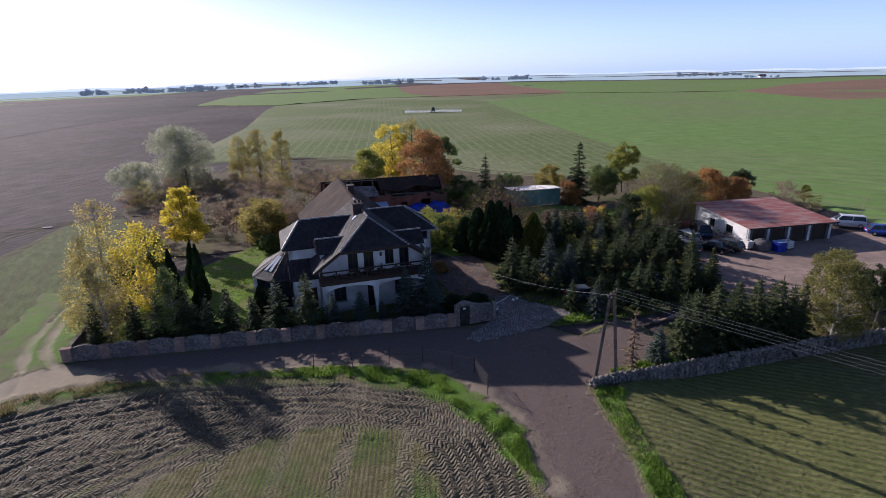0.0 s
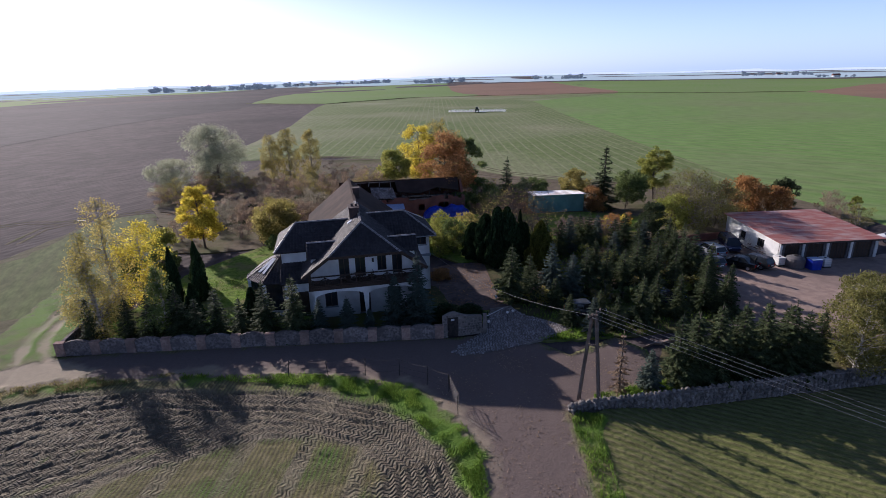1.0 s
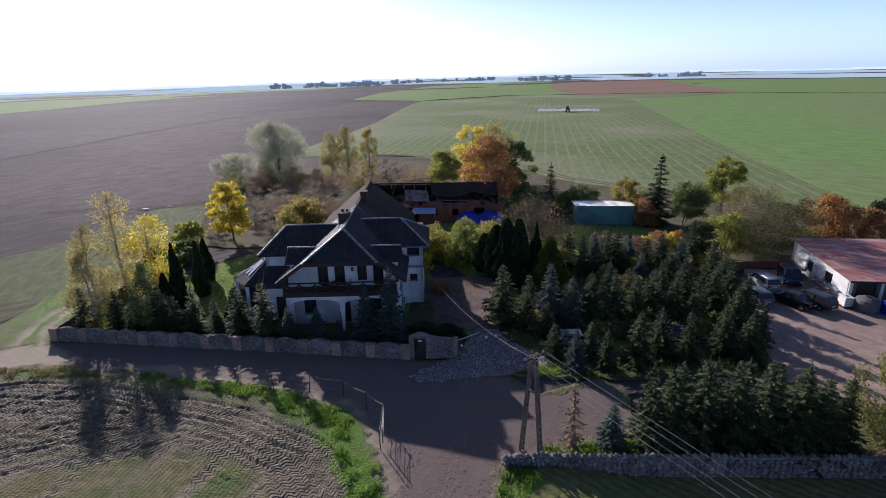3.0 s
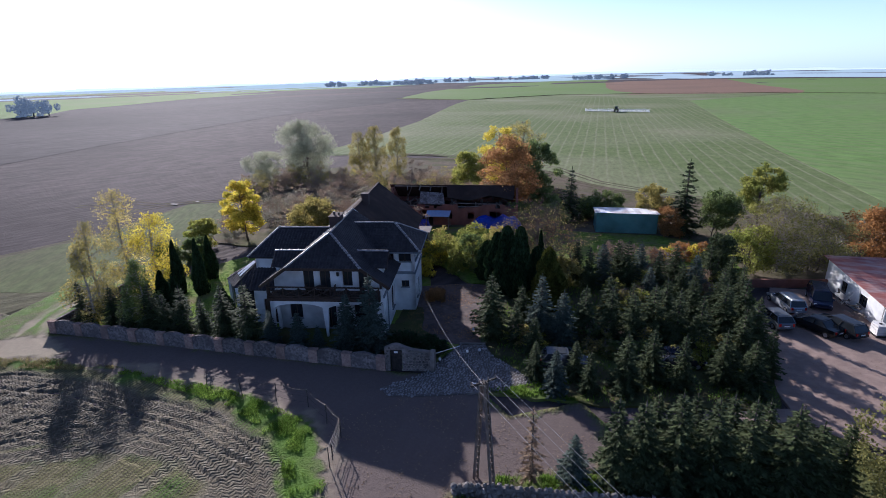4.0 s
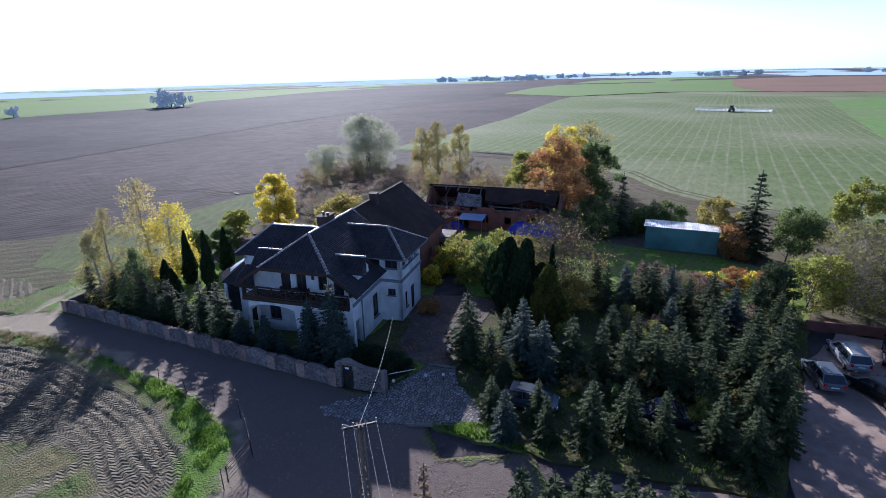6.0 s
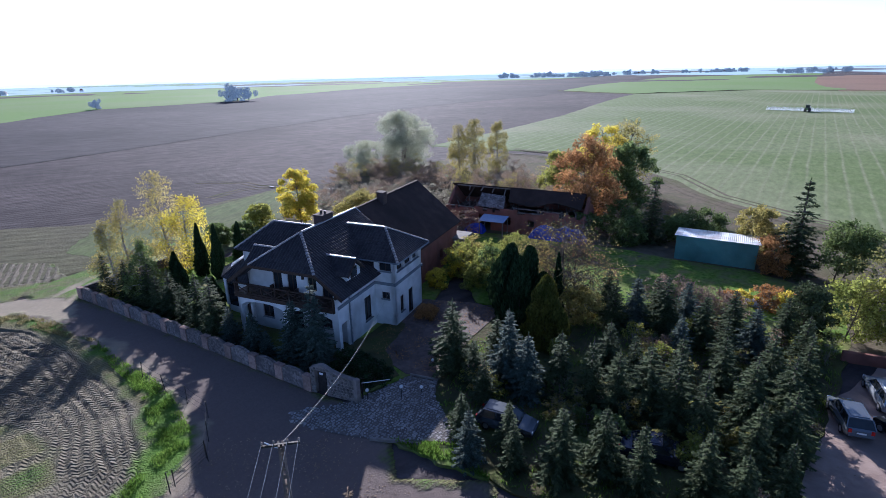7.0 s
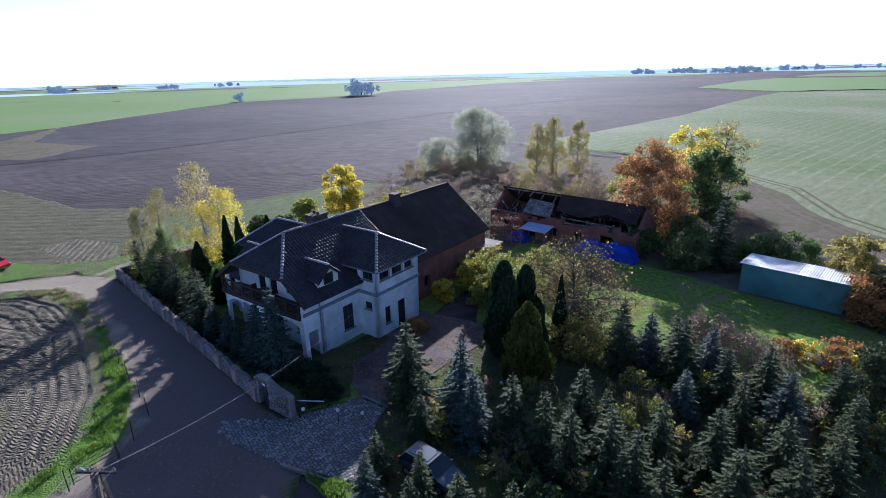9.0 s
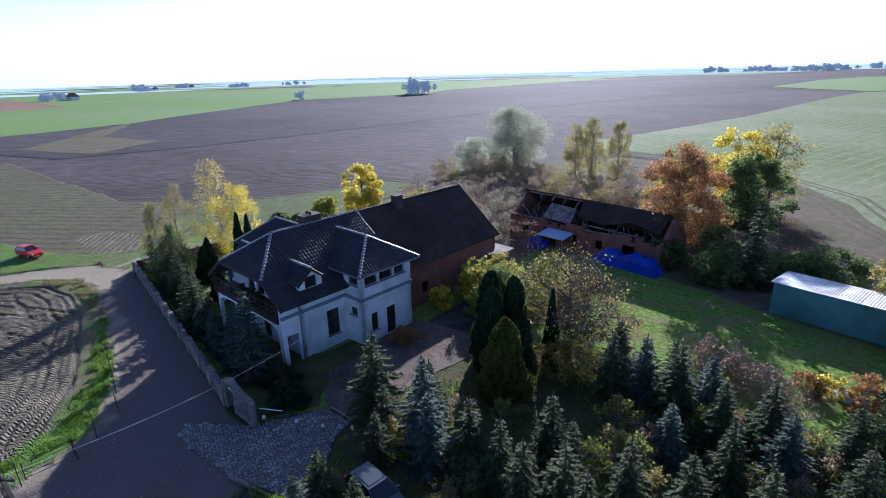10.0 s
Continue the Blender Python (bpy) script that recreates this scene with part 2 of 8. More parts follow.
L_RUST = leaf("rusty_leaves", (0.33, 0.18, 0.07), (0.44, 0.25, 0.1))
L_WILLOW = leaf("willow_leaves", (0.34, 0.36, 0.24), (0.5, 0.51, 0.36), 0.55)
L_BROWN = leaf("withered_leaves", (0.25, 0.185, 0.125), (0.36, 0.27, 0.185), 0.55)
L_GREY = leaf("withered_grey_leaves", (0.25, 0.23, 0.165), (0.35, 0.32, 0.23), 0.55)
L_GRASS = leaf("grass_blades", (0.11, 0.19, 0.025), (0.2, 0.3, 0.045), 0.5)
L_DRYGRASS = leaf("dry_grass_blades", (0.2, 0.18, 0.08), (0.28, 0.24, 0.11), 0.4)

G_SOIL = rows_mat("ploughed_soil", (0.09, 0.074, 0.071), (0.112, 0.092, 0.088), (0.055, 0.046, 0.046), 1.6, 22.0, 0.012, 0.06, 0.4, lineamp=4.0, grain=0.9, gs=0.5)
G_STRIPE = rows_mat("drilled_crop", (0.13, 0.17, 0.06), (0.155, 0.19, 0.075), (0.25, 0.25, 0.15), 3.4, -6.3, 0.012, 0.008, 0.65, sharp=14.0, lineamp=0.8, grain=0.6, gs=0.8)
G_THIN = rows_mat("thin_crop", (0.1, 0.096, 0.054), (0.118, 0.11, 0.062), (0.098, 0.085, 0.06), 2.2, 35.0, 0.03, 0.05, 0.12, lineamp=3.0, grain=0.9, gs=1.5)
G_THINGREEN = rows_mat("young_crop", (0.105, 0.13, 0.05), (0.125, 0.145, 0.06), (0.1, 0.095, 0.055), 2.6, -30.0, 0.03, 0.03, 0.3, lineamp=1.6, grain=0.8, gs=1.5)
# the far soil's cooler tint is haze put into its base colour
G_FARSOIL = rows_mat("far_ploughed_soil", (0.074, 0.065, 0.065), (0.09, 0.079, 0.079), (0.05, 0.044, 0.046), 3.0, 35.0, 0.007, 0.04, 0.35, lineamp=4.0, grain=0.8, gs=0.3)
G_BRIGHT = rows_mat("winter_crop", (0.145, 0.25, 0.062), (0.17, 0.275, 0.075), (0.19, 0.22, 0.1), 8.0, -52.0, 0.008, 0.05, 0.5, lineamp=3.0, grain=0.55, gs=0.4)
G_FARGREEN = rows_mat("far_crop", (0.15, 0.24, 0.06), (0.17, 0.25, 0.075), (0.19, 0.24, 0.1), 9.0, 20.0, 0.006, 0.05, 0.3)
G_BROWN = rows_mat("brown_stubble", (0.24, 0.15, 0.105), (0.27, 0.175, 0.12), (0.21, 0.14, 0.1), 4.0, 80.0, 0.01, 0.05, 0.4)
G_EAST = rows_mat("sprouting_crop", (0.115, 0.132, 0.038), (0.145, 0.158, 0.052), (0.16, 0.135, 0.08), 0.62, -68.0, 0.05, 0.06, 0.5, lineamp=0.3, grain=1.0, gs=5.0)
G_YARD = mat("yard_gravel", (0.26, 0.185, 0.15), (0.36, 0.265, 0.215), 1.1, (0.2, 0.15, 0.125), 0.15, 0.95, 0.03, 6)
G_LAWN = mat("lawn", (0.095, 0.165, 0.022), (0.2, 0.275, 0.05), 2.2, (0.2, 0.18, 0.08), 0.4, 0.95, 0.1, 5, spec=0.05)
G_VERGE = mat("grass_verge", (0.1, 0.145, 0.028), (0.145, 0.185, 0.042), 1.6, (0.15, 0.125, 0.075), 0.55, 0.95, 0.06, 5, spec=0.1)
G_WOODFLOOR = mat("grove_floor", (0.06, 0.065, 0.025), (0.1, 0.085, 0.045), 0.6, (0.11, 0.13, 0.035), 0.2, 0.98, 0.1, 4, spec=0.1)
G_LITTER = mat("leaf_litter_ground", (0.12, 0.1, 0.07), (0.165, 0.135, 0.095), 0.9, (0.1, 0.105, 0.045), 0.15, 0.98, 0.08, 4, spec=0.05)
G_PAVING = mat("driveway_paving", (0.1, 0.075, 0.066), (0.17, 0.125, 0.105), 2.6, (0.075, 0.056, 0.05), 0.4, 0.9, 0.01, 12)
G_COBBLEBED = mat("cobble_bed", (0.11, 0.095, 0.085), (0.15, 0.13, 0.115), 2.0, rough=0.95, bump=0.02)
G_WATER = mat("puddle", (0.05, 0.05, 0.05), rough=0.05, spec=0.8)
# haze put into the pale bluish colours and glow of the furthest land
G_HAZE = glowing(mat("hazy_far_country", (0.2, 0.26, 0.2), (0.25, 0.3, 0.26), 0.002, (0.27, 0.29, 0.3), 0.0006, 1.0, spec=0.0), (0.6, 0.74, 0.8), 0.3)
G_FARWOOD = glowing(mat("hazy_far_woods", (0.3, 0.36, 0.44), (0.34, 0.4, 0.48), 0.01, rough=1.0, spec=0.0), (0.78, 0.84, 0.92), 0.68)


# ---- building helpers ----
class Geo:
    """Collects points and faces of one mesh."""

    def __init__(self):
        self.v, self.f = [], []

    def add(self, verts, faces):
        k = len(self.v)
        self.v.extend(tuple(p) for p in verts)
        self.f.extend(tuple(i + k for i in q) for q in faces)
        return self

    def box(self, x0, x1, y0, y1, z0, z1):
        p = [(x, y, z) for z in (z0, z1) for x, y in ((x0, y0), (x1, y0), (x1, y1), (x0, y1))]
        return self.add(p, [(3, 2, 1, 0), (4, 5, 6, 7), (0, 1, 5, 4), (1, 2, 6, 5), (2, 3, 7, 6), (3, 0, 4, 7)])

    def beam(self, a, b, w, h=None):
        """A square bar from a to b."""
        a, b, h = Vector(a), Vector(b), h or w
        d = (b - a).normalized()
        side = d.cross(Vector((0, 0, 1)))
        side = (side if side.length > 1e-3 else Vector((1, 0, 0))).normalized()
        up = side.cross(d)
        p = [q + side * sx * w / 2 + up * sz * h / 2 for q in (a, b) for sx, sz in ((-1, -1), (1, -1), (1, 1), (-1, 1))]
        return self.add(p, [(0, 1, 2, 3), (7, 6, 5, 4), (0, 4, 5, 1), (1, 5, 6, 2), (2, 6, 7, 3), (3, 7, 4, 0)])

    def tube(self, pts, radii, n=6):
        pts = [Vector(p) for p in pts]
        rings = []
        for i, p in enumerate(pts):
            d = (pts[min(i + 1, len(pts) - 1)] - pts[max(i - 1, 0)]).normalized()
            s = d.cross(Vector((0.31, 0.17, 0.93)) if abs(d.z) < 0.9 else Vector((1, 0, 0))).normalized()
            t = d.cross(s)
            rings.append([p + (s * math.cos(2 * math.pi * k / n) + t * math.sin(2 * math.pi * k / n)) * radii[i] for k in range(n)])
        fs = [(i * n + k, i * n + (k + 1) % n, (i + 1) * n + (k + 1) % n, (i + 1) * n + k) for i in range(len(pts) - 1) for k in range(n)]
        fs += [tuple(range(n))[::-1], tuple((len(pts) - 1) * n + k for k in range(n))]
        return self.add([q for r in rings for q in r], fs)

    def prism(self, poly, d):
        """A flat polygon in space, pushed along d."""
        n, d = len(poly), Vector(d)
        p = [Vector(q) for q in poly]
        return self.add(p + [q + d for q in p], [tuple(range(n)), tuple(range(2 * n - 1, n - 1, -1))] + [(i, i + n, (i + 1) % n + n, (i + 1) % n) for i in range(n)])

    def ball(self, c, rx, ry, rz, rings=5, seg=8, jit=0.0, rng=None):
        k = [(c[0], c[1], c[2] - rz)]
        for i in range(1, rings):
            a = math.pi * i / rings - math.pi / 2
            for j in range(seg):
                q = 1 + (rng.uniform(-jit, jit) if rng else 0)
                t = 2 * math.pi * j / seg
                k.append((c[0] + rx * q * math.cos(a) * math.cos(t), c[1] + ry * q * math.cos(a) * math.sin(t), c[2] + rz * q * math.sin(a)))
        k.append((c[0], c[1], c[2] + rz))
        f = [(0, 1 + (j + 1) % seg, 1 + j) for j in range(seg)]
        for i in range(rings - 2):
            for j in range(seg):
                a, b = 1 + i * seg, 1 + (i + 1) * seg
                f.append((a + j, a + (j + 1) % seg, b + (j + 1) % seg, b + j))
        last, top = 1 + (rings - 2) * seg, len(k) - 1
        f += [(last + j, last + (j + 1) % seg, top) for j in range(seg)]
        return self.add(k, f)

    def weld(self):
        """Joins points that lie together."""
        seen, back = {}, []
        for p in self.v:
            back.append(seen.setdefault(tuple(round(c, 3) for c in p), len(seen)))
        kept = {}
        for i, p in zip(back, self.v):
            kept.setdefault(i, p)
        self.v = [kept[i] for i in range(len(kept))]
        self.f = [tuple(back[i] for i in q) for q in self.f]
        self.f = [q for q in self.f if len(set(q)) == len(q)]
        return self

    def mesh(self, name, material, smooth=False):
        me = bpy.data.meshes.new(name)
        me.from_pydata(self.v, [], self.f)
        me.materials.append(material)
        if smooth:
            me.shade_smooth()
        me.update()
        return me


def part(name, g, material, parent, label="", smooth=False, kind=""):
    """Links a Geo, a bmesh or a mesh as one mesh object under a thing or a part."""
    if isinstance(g, Geo):
        me = g.mesh(name, material, smooth)
    elif isinstance(g, bmesh.types.BMesh):
        me = bpy.data.meshes.new(name)
        g.to_mesh(me)
        g.free()
        me.materials.append(material)
    else:
        me = g
    ob = new(name, me)
    ob.parent = parent
    return tagged(ob, label, kind=kind)


def thing(name, label, category, m=None, group="", kind=""):
    ob = new(name)
    ob.empty_display_size = 0.3
    ob.matrix_basis = m if m is not None else Matrix()
    return tagged(ob, label, category, group, kind)


def solo(name, g, material, label, category, group="", kind="", smooth=False):
    me = g if isinstance(g, bpy.types.Mesh) else g.mesh(name, material, smooth)
    return tagged(new(name, me), label, category, group, kind)


def smooth(a, b, x):
    t = min(1.0, max(0.0, (x - a) / (b - a)))
    return t * t * (3 - 2 * t)


def H(x, y):
    """Height of the land: level round the farm, gently rolling further off."""
    r, w = math.hypot(x, y - 60), max(0.0, -60 - x)
    roll = smooth(160, 500, r) * (math.sin(x / 150 + 0.6) * math.cos(y / 190) + 0.7 * math.sin(x / 63 - y / 97))
    return roll - 0.0145 * (w * w / (w + 80)) - 0.001 * max(0.0, r - 700)


def inside(x, y, poly):
    c, n = False, len(poly)
    for i in range(n):
        (x0, y0), (x1, y1) = poly[i], poly[(i + 1) % n]
        if (y0 > y) != (y1 > y) and x < (x1 - x0) * (y - y0) / (y1 - y0) + x0:
            c = not c
    return c


def ragged(poly, step, amp, seed=0):
    """The outline of a patch, with more corners and an uneven edge."""
    out, n = [], len(poly)
    for i in range(n):
        a, b = Vector(poly[i]), Vector(poly[(i + 1) % n])
        k = max(1, int((b - a).length / step))
        side = Vector((-(b - a).y, (b - a).x)).normalized()
        for j in range(k):
            p = a.lerp(b, j / k)
            w = noise.noise((p.x / step / 2.3, p.y / step / 2.3, seed)) + 0.6 * noise.noise((p.x / step, p.y / step, seed + 5))
            p = p + side * amp * w
            out.append((p.x, p.y))
    return out


def patch(name, poly, material, z, label, category="ground", cell=0.0, step=1.0, amp=0.25, seed=0, bumpy=0.0, sunk=0.0):
    """A stretch of ground with its own surface, laid over the land."""
    bm = bmesh.new()
    pts = ragged(poly, step, amp, seed) if amp else poly
    bm.faces.new([bm.verts.new((x, y, 0)) for x, y in pts])
    if cell:
        xs, ys = [p[0] for p in pts], [p[1] for p in pts]
        for ax, lo, hi in ((0, min(xs), max(xs)), (1, min(ys), max(ys))):
            k = 1
            while lo + k * cell < hi:
                co = [0, 0, 0]
                co[ax] = lo + k * cell
                no = [0, 0, 0]
                no[ax] = 1
                bmesh.ops.bisect_plane(bm, geom=bm.verts[:] + bm.edges[:] + bm.faces[:], plane_co=co, plane_no=no)
                k += 1
    bmesh.ops.triangulate(bm, faces=[f for f in bm.faces if len(f.verts) > 4])
    for v in bm.verts:
        v.co.z = H(v.co.x, v.co.y) + z + (0.5 * bumpy * noise.noise((v.co.x * 0.4, v.co.y * 0.4, 3)) if bumpy else 0) - sunk * smooth(12.4, 21.0, v.co.x)
    bmesh.ops.recalc_face_normals(bm, faces=bm.faces)
    for f in bm.faces:
        if f.normal.z < 0:
            f.normal_flip()
    if 0 < cell <= 6:                 # a low edge down into the ground, with normals of its own
        for e in [e for e in bm.edges if e.is_boundary]:
            a, b = [Vector(v.co) for v in e.verts]
            low = Vector((0, 0, -0.25))
            bm.faces.new([bm.verts.new(p) for p in (a, b, b + low, a + low)])
    elif cell > 6:                    # a gentle apron that runs down into the land
        wide, low = (1.3, 0.27) if cell >= 20 else (0.45, 0.14)
        for e in [e for e in bm.edges if e.is_boundary]:
            a, b = [Vector(v.co) for v in e.verts]
            out = Vector((b.y - a.y, a.x - b.x, 0)).normalized()
            if out.dot((a + b) / 2 - e.link_faces[0].calc_center_median()) < 0:
                out = -out
            drop = out * wide - Vector((0, 0, low))
            q = bm.faces.new([bm.verts.new(p) for p in (a, b, b + drop, a + drop)])
            q.normal_update()
            if q.normal.z < 0:
                q.normal_flip()
    me = bpy.data.meshes.new(name)
    bm.to_mesh(me)
    bm.free()
    me.materials.append(material)
    me.shade_smooth()
    return tagged(new(name, me), label, category, kind="structure")


def quads(name, c, a, b, material):
    """Many small leaves: centre c, half axes a and b, all n x 3."""
    n = len(c)
    v = np.stack((c - a, c - b * 0.6, c + a, c + b * 0.6), 1).reshape(-1, 3)
    me = bpy.data.meshes.new(name)
    me.vertices.add(4 * n)
    me.vertices.foreach_set("co", v.astype(np.float32).ravel())
    me.loops.add(4 * n)
    me.loops.foreach_set("vertex_index", np.arange(4 * n, dtype=np.int32))
    me.polygons.add(n)
    me.polygons.foreach_set("loop_start", np.arange(0, 4 * n, 4, dtype=np.int32))
    me.materials.append(material)
    me.update(calc_edges=True)
    me.validate()
    return me


def rand_dirs(rng, n):
    d = rng.normal(size=(n, 3))
    return d / np.linalg.norm(d, axis=1, keepdims=True)


# ---- the land ----
def make_ground():
    g = Geo()
    rad = [0, *range(3, 100, 3), 100, 115, 130, 165, 200, 240, 290, 350, 420, 500, 600, 720, 860, 1030, 1250, 1500, 1900, 2500, 3300, 4400]
    n = 96
    g.v.append((0, 60, -0.12 + H(0, 60)))
    for r in rad[1:]:
        for k in range(n):
            x, y = r * math.cos(2 * math.pi * k / n), 60 + r * math.sin(2 * math.pi * k / n)
            low = 1.3 * smooth(8.5, 12.5, x) * smooth(-4.5, -0.6, 35 + 0.262 * (x - 11) - y) * smooth(130, 112, r)
            g.v.append((x, y, -0.12 - low + H(x, y)))
    g.f += [(0, 1 + k, 1 + (k + 1) % n) for k in range(n)]
    for i in range(len(rad) - 2):
        a, b = 1 + i * n, 1 + (i + 1) * n
        g.f += [(a + k, b + k, b + (k + 1) % n, a + (k + 1) % n) for k in range(n)]
    return solo("ground", g, G_SOIL, "wide ploughed brown farmland reaching to the horizon", "ground", kind="structure", smooth=True)


make_ground()
# far country: fields past the farm's own land, the furthest pale with painted haze
EDGE = [(-235, -40), (-255, 5), (-286, 40), (-340, 75), (-420, 125), (-468, 178), (-456, 250), (-452, 300), (-560, 400), (-620, 540), (-690, 800), (-640, 1000), (-615, 1200), (-640, 1600)]
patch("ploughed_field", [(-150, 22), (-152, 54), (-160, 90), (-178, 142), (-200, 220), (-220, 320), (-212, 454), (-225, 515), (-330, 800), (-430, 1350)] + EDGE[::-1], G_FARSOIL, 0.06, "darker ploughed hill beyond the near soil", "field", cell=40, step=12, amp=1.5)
patch("far_field", EDGE + [(-1200, 1500), (-3900, 1400), (-3900, -1200), (-700, -500)], G_FARGREEN, 0.25, "pale green crop field beyond the ploughed land", "field", cell=90, step=30, amp=2)
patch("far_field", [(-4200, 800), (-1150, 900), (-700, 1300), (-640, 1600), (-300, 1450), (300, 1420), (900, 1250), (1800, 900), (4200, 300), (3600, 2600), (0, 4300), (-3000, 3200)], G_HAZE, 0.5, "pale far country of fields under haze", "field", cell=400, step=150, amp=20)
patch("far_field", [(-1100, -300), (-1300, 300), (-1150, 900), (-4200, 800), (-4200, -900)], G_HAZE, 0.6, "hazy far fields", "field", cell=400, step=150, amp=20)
patch("stubble_field", [(-420, -120), (-522, -52), (-562, -9), (-700, -60), (-1300, -205), (-1000, -300)], G_BROWN, 0.5, "brown far field beside a farm", "field", cell=100, step=30, amp=3)
patch("crop_field", [(-80, 150), (-84, 188), (-97, 268), (-138, 430), (-148, 484), (-80, 586), (20, 597), (134, 612), (36, 462), (47.6, 261), (54, 174), (58, 133), (60, 107), (50, 113), (40, 117), (30, 119.5), (20, 122), (11, 126), (4, 131.5), (-3, 140), (-14, 148), (-28, 154), (-45, 159)], G_STRIPE, 0.1, "drilled green crop field with tractor tramlines", "field", cell=20, step=2.5, amp=0.7)
patch("green_field", [(36, 462), (134, 606), (313, 575), (420, 480), (640, 520), (1100, 640), (1100, -200), (90, -60), (70, 60), (66, 88), (60, 106), (58, 133), (54, 174), (47.6, 261)], G_BRIGHT, 0.14, "bright green winter crop field", "field", cell=40, step=10, amp=0.8)
patch("green_field", [(-235, 520), (-150, 486), (-81, 590), (20, 600), (-60, 800), (-120, 1400), (-430, 1600), (-320, 860)], G_FARGREEN, 0.16, "far pale green crop field", "field", cell=60, step=30, amp=3)
patch("stubble_field", [(-15, 580), (134, 606), (146, 657), (120, 1227), (-106, 1223), (-60, 800)], G_BROWN, 0.2, "far brown stubble field", "field", cell=60, step=30, amp=3)
patch("green_field", [(146, 657), (134, 606), (313, 575), (456, 724), (718, 899), (900, 1100), (300, 1300), (120, 1227)], G_FARGREEN, 0.18, "far green crop field", "field", cell=60, step=30, amp=3)
patch("stubble_field", [(313, 580), (275, 383), (310, 383), (700, 480), (1500, 700), (1800, 800), (900, 1100), (718, 899), (456, 724)], G_BROWN, 0.24, "far reddish brown bare field", "field", cell=80, step=30, amp=3)
patch("stubble_field", [(-185, 8), (-290, 42), (-211, 30), (-180, 49), (-155, 30)], G_LITTER, 0.12, "rough dry patch at the field's edge", "field", cell=20, step=5, amp=2)
patch("grass_strip", [(-150, -20), (-52, 20), (-44, 34), (-42, 46), (-38, 50), (-33.5, 55), (-40, 66), (-57, 90), (-64, 86), (-62, 66), (-66, 50), (-76, 38), (-150, 10)], G_THIN, 0.045, "thin brown-green crop beside the track", "field", cell=6.5, step=2, amp=0.7)
patch("grass_strip", [(-52, 44), (-44, 47), (-38, 50), (-33.5, 55), (-40, 66), (-57, 90), (-64, 86), (-60, 66), (-64, 52)], G_THINGREEN, 0.06, "thin green crop in rows beside the garden", "field", cell=6.5, step=1, amp=0.7)
patch("leaf_litter", [(-60, 95), (-66, 112), (-54, 148), (-30, 156), (-7, 148), (8, 133), (22, 125), (43, 120), (60, 110), (66, 90), (58, 80), (40, 78), (-10, 74), (-40, 68)], G_LITTER, 0.05, "brown leaf litter and rough grass under shrubs", "ground", cell=6, step=2, amp=1.0)


def wheel_track(line, width, material, z, label, gap=1.7):
    """Two wheel marks along a line."""
    for o in (-gap / 2, gap / 2):
        left, right = [], []
        for i, p in enumerate(line):
            a, b = Vector(line[max(0, i - 1)]), Vector(line[min(len(line) - 1, i + 1)])
            side = Vector((-(b - a).y, (b - a).x)).normalized()
            left.append(tuple(Vector(p) + side * (o + width / 2)))
            right.append(tuple(Vector(p) + side * (o - width / 2)))
        patch("wheel_track", left + right[::-1], material, z, label, "track", cell=6.5, step=1.5, amp=0.12)


wheel_track([(-85, 78), (-76, 84), (-70, 84), (-62, 90), (-55, 100), (-56, 118), (-60, 150)], 0.3, G_LITTER, -0.07, "pale wheel marks across the ploughed soil")
wheel_track([(-68, 72), (-70, 80), (-66, 88), (-58, 92), (-48, 98)], 0.3, G_LITTER, -0.07, "pale wheel marks across the ploughed soil")
wheel_track([(-60, 148), (-30, 152), (-8, 141), (3, 129), (12, 122.5), (26, 117), (42, 112)], 0.5, G_LITTER, 0.125, "dark wheel marks along the headland")
wheel_track([(-55, 158), (-30, 158), (-4, 146), (8, 131), (22, 123), (44, 116)], 0.5, G_LITTER, 0.125, "dark wheel marks along the headland")


def make_bank():
    g = Geo()
    line = [(-240, 520), (-150, 486), (-81, 590), (20, 600), (134, 615), (313, 585)]
    for a, b in zip(line, line[1:]):
        for k in range(10):
            p, q = Vector(a).lerp(Vector(b), k / 10), Vector(a).lerp(Vector(b), (k + 1) / 10)
            ps = []
            for s in (p, q):
                h = 0.6 + 0.5 * noise.noise((s.x / 20, s.y / 20, 0))
                z = H(s.x, s.y)
                ps += [(s.x, s.y - 2.5, z), (s.x, s.y, z + h), (s.x, s.y + 3, z)]
            g.add(ps, [(0, 3, 4, 1), (1, 4, 5, 2)])
    return solo("field_bank", g, G_WOODFLOOR, "dark rough grassy bank along the field's edge", "bank", kind="structure")


make_bank()


# near field: soil with wheel ruts and thin crop, as one fine sheet
OUTER = [(-38, 12), (-36.6, 22), (-35.4, 28), (-33.4, 32), (-29, 34.4), (-22, 35.9), (-8, 36.2), (-1, 34.5), (3, 30.5), (4.6, 26), (5.5, 16)]


ROAD = [(5.6, 8), (5.4, 24), (4.6, 28.5), (3.2, 32), (1.6, 34.4), (-1, 36.4), (-5.5, 37.6), (-10, 37.9), (-14.2, 37.6), (-23.7, 37.1), (-29.3, 35.6), (-33, 35), (-35, 38.5), (-33, 39.9), (-25, 41.6), (-16, 43), (-8, 44.1), (0.8, 45.4), (4.3, 46.2), (9, 45.4), (12, 43), (16.5, 46.6), (18.5, 44.5), (18.6, 39.9), (13, 37), (11, 35.6), (10.8, 34), (11.2, 28.3), (11.5, 24), (11, 8)]
